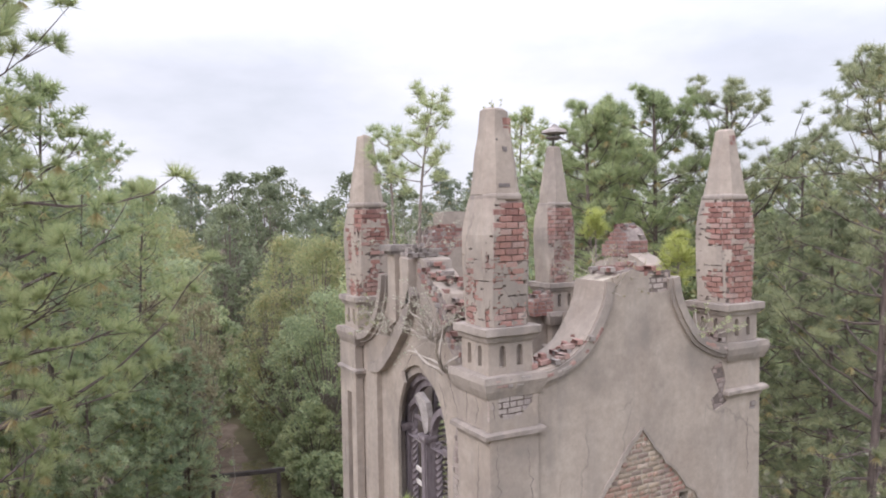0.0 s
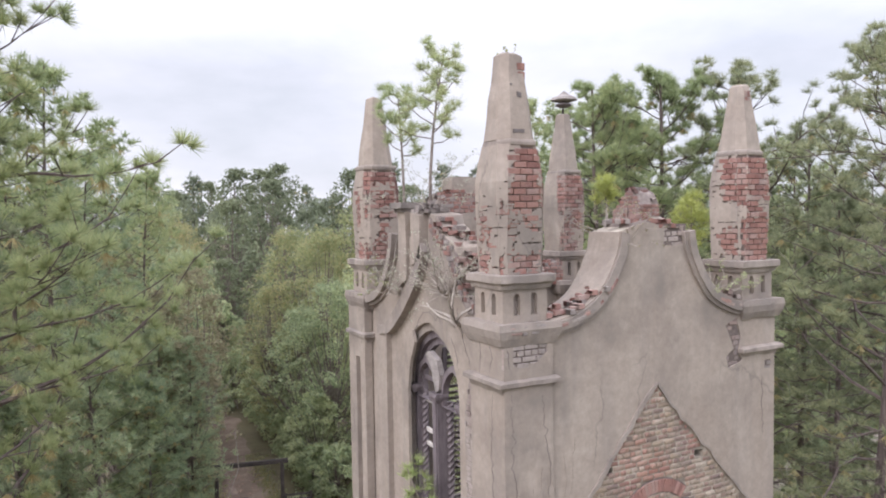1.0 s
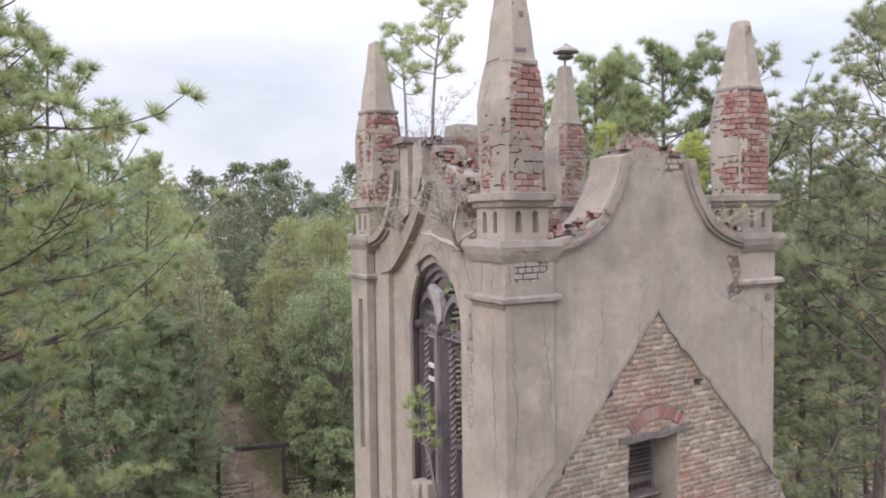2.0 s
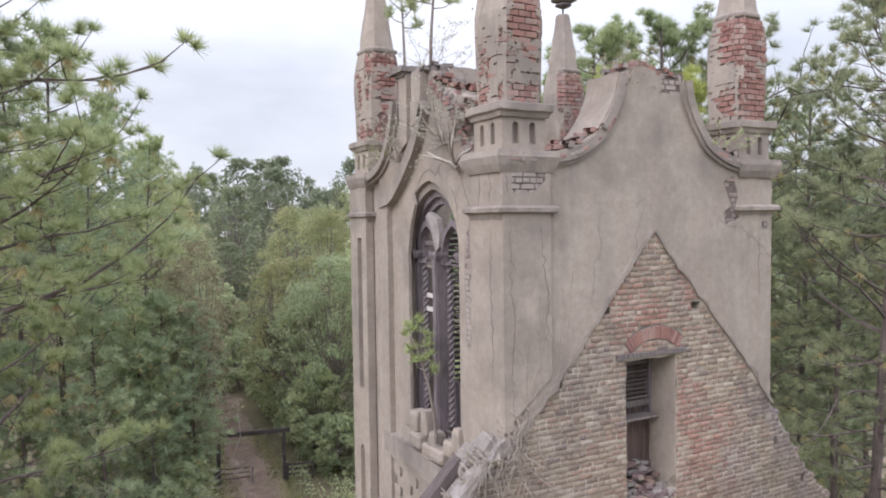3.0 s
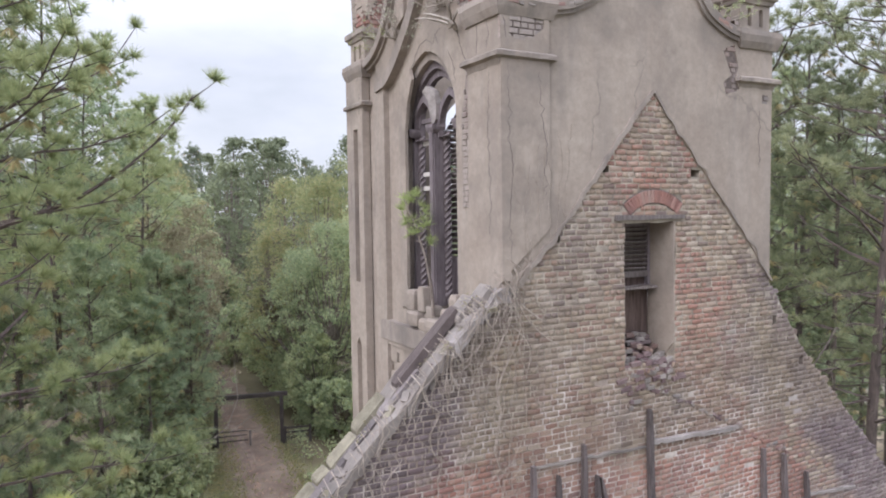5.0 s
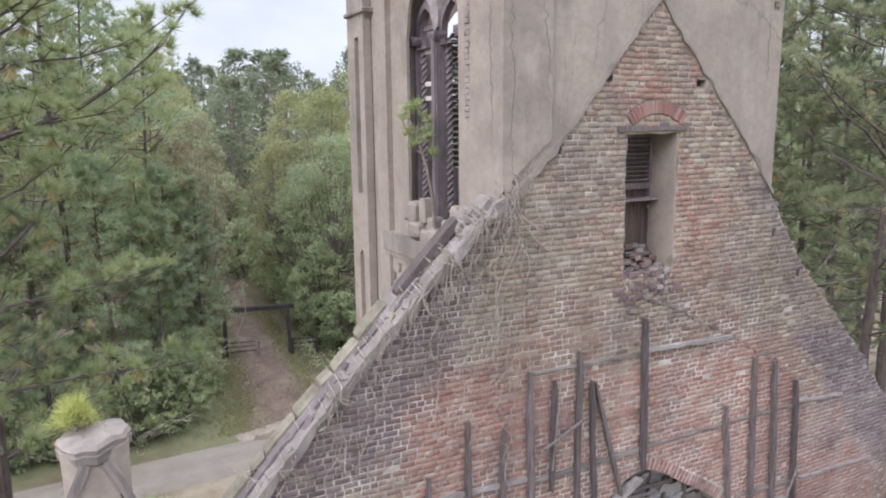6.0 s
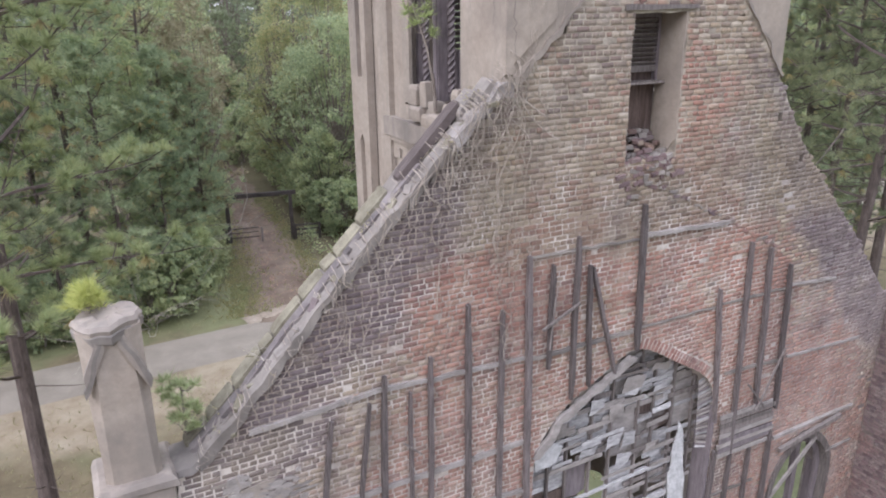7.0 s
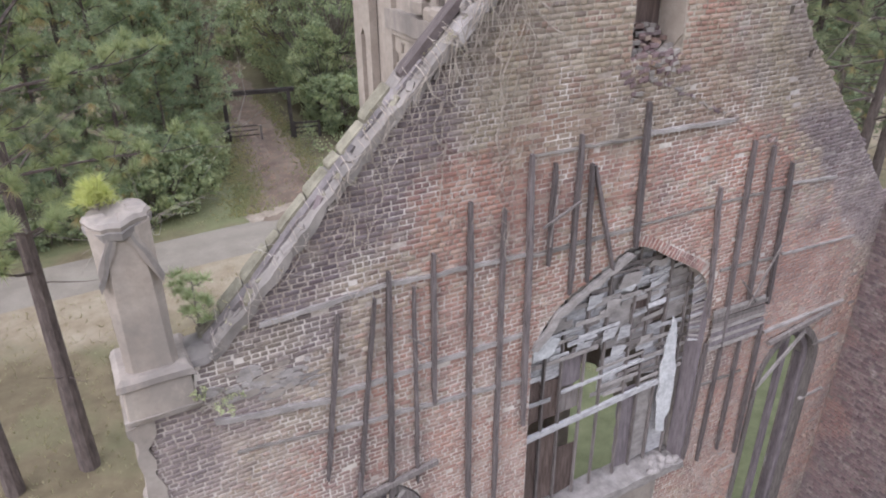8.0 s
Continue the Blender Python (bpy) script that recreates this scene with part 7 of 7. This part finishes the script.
for k, x, y, turn, size in [(0, 24.5, 60.5, 120, 1.1), (1, 21.0, 74.5, 200, 1.0), (1, 27.5, 68.0, 80, 1.15), (0, 30.5, 62.0, 300, 1.1), (2, 9.2, 62.0, 10, 1.1), (2, 3.0, 56.0, 150, 1.2), (3, 18.0, 57.5, 40, 1.1), (0, 18.4, 62.5, 20, 0.85), (1, 17.8, 69.5, 290, 0.75), (3, 21.5, 53.2, 200, 0.9), (3, -2.5, 45.5, 250, 0.7), (3, 8.2, 57.5, 130, 0.9), (0, 9.5, 72.0, 60, 1.15), (1, 9.5, 84.0, 220, 1.1), (3, 23.5, 54.0, 310, 1.1), (3, 29.0, 53.0, 10, 1.1), (3, 36.0, 49.0, 80, 1.1),
                             (3, 48.0, 46.0, 170, 1.1), (1, 33.0, 31.0, 60, 0.4), (1, 27.0, 33.0, 160, 0.37), (1, 39.0, 31.5, 20, 0.4), (1, 44.0, 36.0, 230, 0.36), (1, 51.0, 40.0, 140, 0.36), (1, 37.0, 26.0, 310, 0.42), ]:
    copy_thing(MIDL[k], placed(x, y, turn, size))

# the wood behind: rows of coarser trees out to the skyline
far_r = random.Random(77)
FARP = [pine("pine_tree", "distant pine on the wooded skyline", "distant trees", M_FAR, h=27.0, crown0=0.25, reach=4.4, limbs=52, subs=5, tufts=2, seed=sd, r0=0.2, n_needles=7, n_len=0.75, n_wid=0.09, twigs=False) for sd in (31, 32)]
FARL = [broadleaf("leafy_tree", "distant tree in the wood", "distant trees", m, 24.0, 6.0, 120, 30, 0.3, sd, 0.1) for m, sd in ((M_FAR, 33), (M_LEAF_D, 34), (M_LEAF_Y, 35))]
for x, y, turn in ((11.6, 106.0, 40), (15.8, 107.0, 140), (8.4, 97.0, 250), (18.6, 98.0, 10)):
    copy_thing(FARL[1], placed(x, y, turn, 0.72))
protos = FARP + FARL
used = set()
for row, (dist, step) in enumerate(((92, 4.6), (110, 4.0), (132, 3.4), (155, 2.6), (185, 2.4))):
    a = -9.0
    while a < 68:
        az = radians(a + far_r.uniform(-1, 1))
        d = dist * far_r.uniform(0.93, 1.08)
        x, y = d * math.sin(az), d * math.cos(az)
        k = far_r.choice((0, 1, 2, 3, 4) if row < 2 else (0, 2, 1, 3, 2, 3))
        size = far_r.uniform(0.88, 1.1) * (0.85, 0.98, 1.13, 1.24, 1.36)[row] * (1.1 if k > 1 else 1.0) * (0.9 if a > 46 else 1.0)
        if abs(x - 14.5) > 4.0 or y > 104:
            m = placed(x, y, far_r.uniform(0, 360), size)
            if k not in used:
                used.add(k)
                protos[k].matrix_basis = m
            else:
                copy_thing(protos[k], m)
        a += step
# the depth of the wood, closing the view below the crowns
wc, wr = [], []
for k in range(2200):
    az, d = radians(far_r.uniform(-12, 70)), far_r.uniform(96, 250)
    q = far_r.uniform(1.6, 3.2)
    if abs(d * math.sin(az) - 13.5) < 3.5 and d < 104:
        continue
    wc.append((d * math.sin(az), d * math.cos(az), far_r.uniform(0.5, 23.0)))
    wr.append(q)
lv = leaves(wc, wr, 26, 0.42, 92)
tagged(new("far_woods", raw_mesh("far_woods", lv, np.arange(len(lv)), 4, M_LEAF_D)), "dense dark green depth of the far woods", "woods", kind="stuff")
# low growth along the edge of the wood
lowc, lowr = [], []
for k in range(420):
    x = far_r.uniform(-20, 75)
    y = far_r.uniform(44.5, 60) + max(0, (x - 30)) * 0.05
    if abs(x - (10.6 + (y - 45) * 0.17)) < 3.0:
        continue
    q = far_r.uniform(0.4, 1.1)
    lowc.append((x, y, q * 0.6))
    lowr.append(q)
lv = leaves(lowc, lowr, 40, 0.14, 90)
tagged(new("undergrowth", raw_mesh("undergrowth", lv, np.arange(len(lv)), 4, M_LEAF_G)), "low green undergrowth along the wood's edge", "undergrowth", kind="stuff")
gx = []
for k in range(8000):
    x, y = far_r.uniform(-14, 30), far_r.uniform(17, 47)
    if 34.2 < y < 40.2:
        continue
    gx.append((x, y, 0.0))
nd = needles(gx, [(0, 0, 1)] * len(gx), 4, 0.2, 0.011, 91, 0.6)
tagged(new("grass", raw_mesh("grass", nd, np.arange(len(nd)), 3, M_STRAW)), "thin dry grass on the sandy ground", "grass", kind="stuff")

edge_r = random.Random(88)
gx = []
for k in range(5200):
    y = edge_r.uniform(40.2, 68)
    mid = float(np.interp(y, (38.5, 45, 53, 63, 74), (9.6, 10.7, 11.5, 12.2, 12.8)))
    off = edge_r.gauss(-2.6, 0.8) if edge_r.random() < 0.7 else edge_r.gauss(2.4, 0.5)
    gx.append((mid + off, y, 0.02))
nd = needles(gx, [(0, 0, 1)] * len(gx), 5, 0.24, 0.016, 93, 0.7)
tagged(new("verge_grass", raw_mesh("verge_grass", nd, np.arange(len(nd)), 3, M_LEAF_Y)), "ragged olive grass growing over the drive's edges", "grass", kind="stuff")
lc = [(float(np.interp(y, (38.5, 45, 53, 63, 74), (9.6, 10.7, 11.5, 12.2, 12.8))) + edge_r.gauss(0.2, 1.3), y, 0.06) for y in (edge_r.uniform(41.5, 66) for k in range(260))]
lv = leaves(lc, [0.35] * len(lc), 9, 0.07, 94)
lv[:, 2] = 0.045 + np.abs(lv[:, 2] - 0.06) * 0.12
tagged(new("fallen_leaves", raw_mesh("fallen_leaves", lv, np.arange(len(lv)), 4, M_FALLEN)), "brown and russet leaves strewn over the drive", "fallen leaves", kind="stuff")


# ---- plants that grow on the ruin ----
def sapling(name, label, x, y, z, h, reach, limbs, per, seed, mat, n=40, ln=0.2, wid=0.006, lean=(0, 0), crown0=0.4):
    r = random.Random(seed)
    wood, tips, dirs = Solid(), [], []
    ax = [(lean[0] * t * t, lean[1] * t * t, h * t) for t in (0, 0.25, 0.5, 0.75, 1.0)]
    wood.tube(ax, [0.032, 0.028, 0.022, 0.016, 0.008], 6)
    for i in range(limbs):
        t = crown0 + (1 - crown0) * (i + 0.5) / limbs
        k = min(3, int(t * 4))
        p = Vector(ax[k]).lerp(Vector(ax[k + 1]), t * 4 - k)
        az = i * 2.4 + r.uniform(-0.5, 0.5)
        d = Vector((math.cos(az), math.sin(az), 0.35 + r.uniform(-0.1, 0.4))).normalized()
        l2 = reach * (1.15 - 0.65 * t) * r.uniform(0.5, 1.1)
        e = p + d * l2
        mid = p.lerp(e, 0.5) + Vector((0, 0, -0.04))
        wood.tube([tuple(p), tuple(mid), tuple(e)], [0.012, 0.009, 0.005], 4)
        for q in range(per):
            f = 1.0 - 0.45 * q / max(1, per)
            tips.append(tuple(p.lerp(e, f) + Vector((r.gauss(0, 0.05), r.gauss(0, 0.05), r.gauss(0.02, 0.05)))))
            dirs.append(tuple((d * 0.5 + Vector((r.gauss(0, 0.3), r.gauss(0, 0.3), r.gauss(0.8, 0.2)))).normalized()))
    tips.append(ax[-1])
    dirs.append((0, 0, 1))
    th = tagged(empty(name, x, y, z), label, "sapling")
    tr = new("stem", wood.mesh("stem", M_TWIG))
    tr.parent = th
    nd = needles(tips, dirs, n, ln, wid, seed)
    cr = new("crown", raw_mesh("crown", nd, np.arange(len(nd)), 3, mat))
    cr.parent = th
    return th


sapling("pine_sapling", "slender young pine rooted on the tower's parapet", 5.62, 11.2, 22.5, 2.8, 0.8, 20, 4, 41, M_NEEDLE_S, n=64, ln=0.2, wid=0.0045, lean=(0.3, -0.05), crown0=0.42)
sapling("pine_sapling", "small pine rooted on the tower's parapet", 5.5, 12.0, 22.1, 2.6, 0.75, 15, 4, 42, M_NEEDLE_S, n=64, ln=0.2, wid=0.0045, lean=(-0.05, 0.1), crown0=0.55)
sapling("pine_sapling", "bright young pine growing on the north parapet", 10.5, 12.2, 21.2, 1.95, 0.42, 12, 4, 43, M_NEEDLE_Y, crown0=0.72)
sapling("pine_sapling", "bright young pine growing beside the pinnacle", 10.5, 9.8, 21.1, 1.55, 0.42, 16, 4, 44, M_NEEDLE_Y, crown0=0.42)
sapling("pine_sapling", "little pine growing from the tower window's sill", 5.2, 10.35, 16.2, 1.95, 0.4, 9, 2, 45, M_NEEDLE_G, lean=(-0.25, 0.55), crown0=0.55)
sapling("pine_sapling", "bright tuft of young pine on the turret's top", -0.36, 8.78, 14.36, 0.26, 0.17, 14, 3, 46, M_NEEDLE_Y, n=44, ln=0.19, crown0=0.02)
sapling("pine_sapling", "small pine growing behind the gable's foot", 0.55, 8.78, 12.15, 1.0, 0.34, 15, 3, 47, M_NEEDLE_S, n=40, ln=0.17, crown0=0.15)


def shrub(name, label, x, y, z, size, stems, seed, mat, leaf_n, droop=0.0, thick=0.012):
    """A tangle of bare stems with a few small leaves."""
    r = random.Random(seed)
    wood, cs = Solid(), []
    for i in range(stems):
        d = Vector((r.gauss(0, 0.7), r.gauss(0, 0.9), r.uniform(0.25, 1.1))).normalized()
        p = Vector((r.gauss(0, 0.08), r.gauss(0, 0.12), 0))
        pts = [tuple(p)]
        for s in range(5):
            d = (d + Vector((r.gauss(0, 0.3), r.gauss(0, 0.3), r.gauss(-droop, 0.22)))).normalized()
            p = p + d * size * r.uniform(0.14, 0.28)
            pts.append(tuple(p))
            if s > 1:
                cs.append(tuple(p))
        wood.tube(pts, [thick, thick * 0.8, thick * 0.6, thick * 0.5, thick * 0.35, thick * 0.2], 4)
    th = tagged(empty(name, x, y, z), label, "shrub")
    st = tagged(new("stem", wood.mesh("stem", M_DEADSTEM)), kind="stuff")
    st.parent = th
    lv = leaves(cs, [0.09 * size] * len(cs), leaf_n, 0.022, seed)
    lf = new("foliage", raw_mesh("foliage", lv, np.arange(len(lv)), 4, mat))
    lf.parent = th
    return th


shrub("dry_shrub", "dry twiggy shrub rooted in the broken parapet", 5.3, 9.95, 21.2, 1.0, 40, 51, M_LEAF_S, 8)
shrub("dry_shrub", "low dry shrub spreading along the parapet's curve", 5.25, 11.7, 21.05, 0.75, 26, 52, M_LEAF_S, 8)
shrub("dry_shrub", "tangled dry shrub on the parapet by the pinnacle", 5.4, 12.6, 21.0, 0.7, 24, 53, M_LEAF_Y, 10)
shrub("leafy_shrub", "thin grey-green shrub between the saplings on the parapet", 5.6, 11.1, 22.45, 1.15, 16, 59, M_LEAF_S, 16, 0.0, 0.008)
shrub("dry_shrub", "bare grey shrub behind the east parapet", 7.6, 8.7, 22.0, 0.75, 36, 54, M_LEAF_R, 4)
shrub("dry_shrub", "green shrub in the parapet's corner", 9.75, 8.7, 21.0, 0.7, 22, 55, M_LEAF_G, 14)
shrub("dry_shrub", "small weed on top of the near pinnacle", 5.6, 8.65, 24.66, 0.2, 8, 56, M_LEAF_Y, 3, 0.0, 0.006)
shrub("dry_shrub", "weeds sprouting at the turret's foot", 0.4, 8.25, 11.4, 0.55, 22, 57, M_LEAF_G, 14, 0.12)
shrub("dry_shrub", "bleached dead stems against the south parapet", 5.22, 9.55, 20.75, 0.75, 6, 58, M_LEAF_R, 0, 0.0, 0.035)

for k, (x, y, sz, st, sd) in enumerate(((0.9, 8.5, 0.3, 8, 91), (1.7, 8.45, 0.28, 8, 92), (2.6, 8.4, 0.3, 8, 93), (3.3, 8.35, 0.28, 8, 94), (4.3, 8.3, 0.35, 9, 95), (4.95, 8.25, 0.4, 10, 96))):
    shrub("dry_weed", "dry weeds rooted along the broken coping", x, y, float(np.interp(x, [q[0] for q in edge], [q[1] for q in edge])) + 0.05, sz, st, sd, M_LEAF_R, 2, 0.22, 0.006)

shrub("bare_shrub", "bare grey shrub arching out of the roadside wood", 2.0, 41.6, 0.0, 6.0, 12, 101, M_LEAF_R, 2, 0.05, 0.035)
shrub("bare_shrub", "bare grey shrub arching out of the roadside wood", -1.2, 41.2, 0.0, 5.0, 12, 102, M_LEAF_R, 2, 0.05, 0.035)
for x, y, h, sd in ((1.8, 52.0, 13.0, 104), (2.6, 57.0, 15.0, 105)):
    shrub("bare_tree", "leafless grey tree with thin branching stems in the wood", x, y, 0.0, h, 22, sd, M_LEAF_R, 3, -0.05, 0.06)
# vines hanging over the gable's left slope
vine_r = random.Random(61)
for k in range(120):
    x = vine_r.choice((vine_r.uniform(4.2, 5.6), vine_r.uniform(2.2, 5.4), vine_r.uniform(0.6, 4.5)))
    z = float(np.interp(x, [q[0] for q in edge] + [6.0], [q[1] for q in edge] + [17.5])) + 0.1
    ln = vine_r.uniform(0.4, 1.3) if vine_r.random() < 0.65 else vine_r.uniform(1.5, 4.4)
    if x < 3:
        ln *= 0.5
    p, pts = Vector((x + vine_r.gauss(0, 0.1), 8.4, z + 0.08)), []
    pts.append(tuple(p))
    p = Vector((p.x, 8.14, z))
    n = max(4, int(ln / 0.22))
    drift = vine_r.gauss(0, 0.05)
    for s in range(n):
        pts.append(tuple(p))
        p = p + Vector((vine_r.gauss(drift, 0.1), vine_r.gauss(0, 0.012), -ln / n * vine_r.uniform(0.5, 1.4)))
        p.y = min(8.2, max(8.08, p.y))
    vt = Solid().tube(smooth_line(pts, 3), vine_r.uniform(0.0028, 0.006) * (1.9 if vine_r.random() < 0.22 else 1.0), 4)
    tagged(part("vine", vt, M_VINE), "dry leafless vine hanging down the brick gable", "vine", "vines on the gable")
# thin vines climbing the stucco by the near corner
for k in range(9):
    x, z = vine_r.uniform(5.25, 6.6), vine_r.uniform(16.9, 17.6)
    p, pts = Vector((x, 8.215, 16.8 + max(0, x - 5.3) * 1.0)), []
    for s in range(12):
        pts.append(tuple(p))
        p = p + Vector((vine_r.gauss(0, 0.05), 0, vine_r.uniform(0.08, 0.2)))
        p.y = 8.17 if p.x < 6.02 else 8.212
    tagged(part("vine", Solid().tube(smooth_line(pts, 3), 0.0026, 4), M_VINE), "thin dry vine clinging to the stucco", "vine", "vines on the gable")

# ---- bricks of the gable wall, last ----
allb = lay_bricks(-0.45, 15.62, 2.0, 19.8, gable_keep, 11, 0.008)
near_b = [b for b in allb if 5.3 < b[0] < 7.75 and 12.9 < b[1] < 15.3][:290]
ids = set(id(b) for b in near_b)
at_front = lambda u, w, p: pose(u, GY - 0.0085 + p, w)
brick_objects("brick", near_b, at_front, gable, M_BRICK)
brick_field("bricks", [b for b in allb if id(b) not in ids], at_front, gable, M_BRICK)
# bricks bared in the tower's stucco
for k, (p, mat) in enumerate(((patch_n, M_LIMEBRICK), (patch_r, M_PALEBRICK), (patch_t, M_LIMEBRICK), (patch_s, M_PALEBRICK))):
    us, ws = [q[0] for q in p], [q[1] for q in p]
    lay = lay_bricks(min(us) - 0.02, max(us) + 0.05, min(ws) - 0.03, max(ws) + 0.02, lambda u, w, p=p: inside(u, w, [(a + (0.05 if a > sum(q[0] for q in p) / len(p) else -0.03), b + (0.05 if b > sum(q[1] for q in p) / len(p) else -0.05)) for a, b in p]), 40 + k, 0.0 if k == 0 else 0.22)
    brick_objects("brick", lay, lambda u, w, q, k=k: pose(u, GY - (0.055 if k == 0 else 0.012) + q, w), tower, mat)
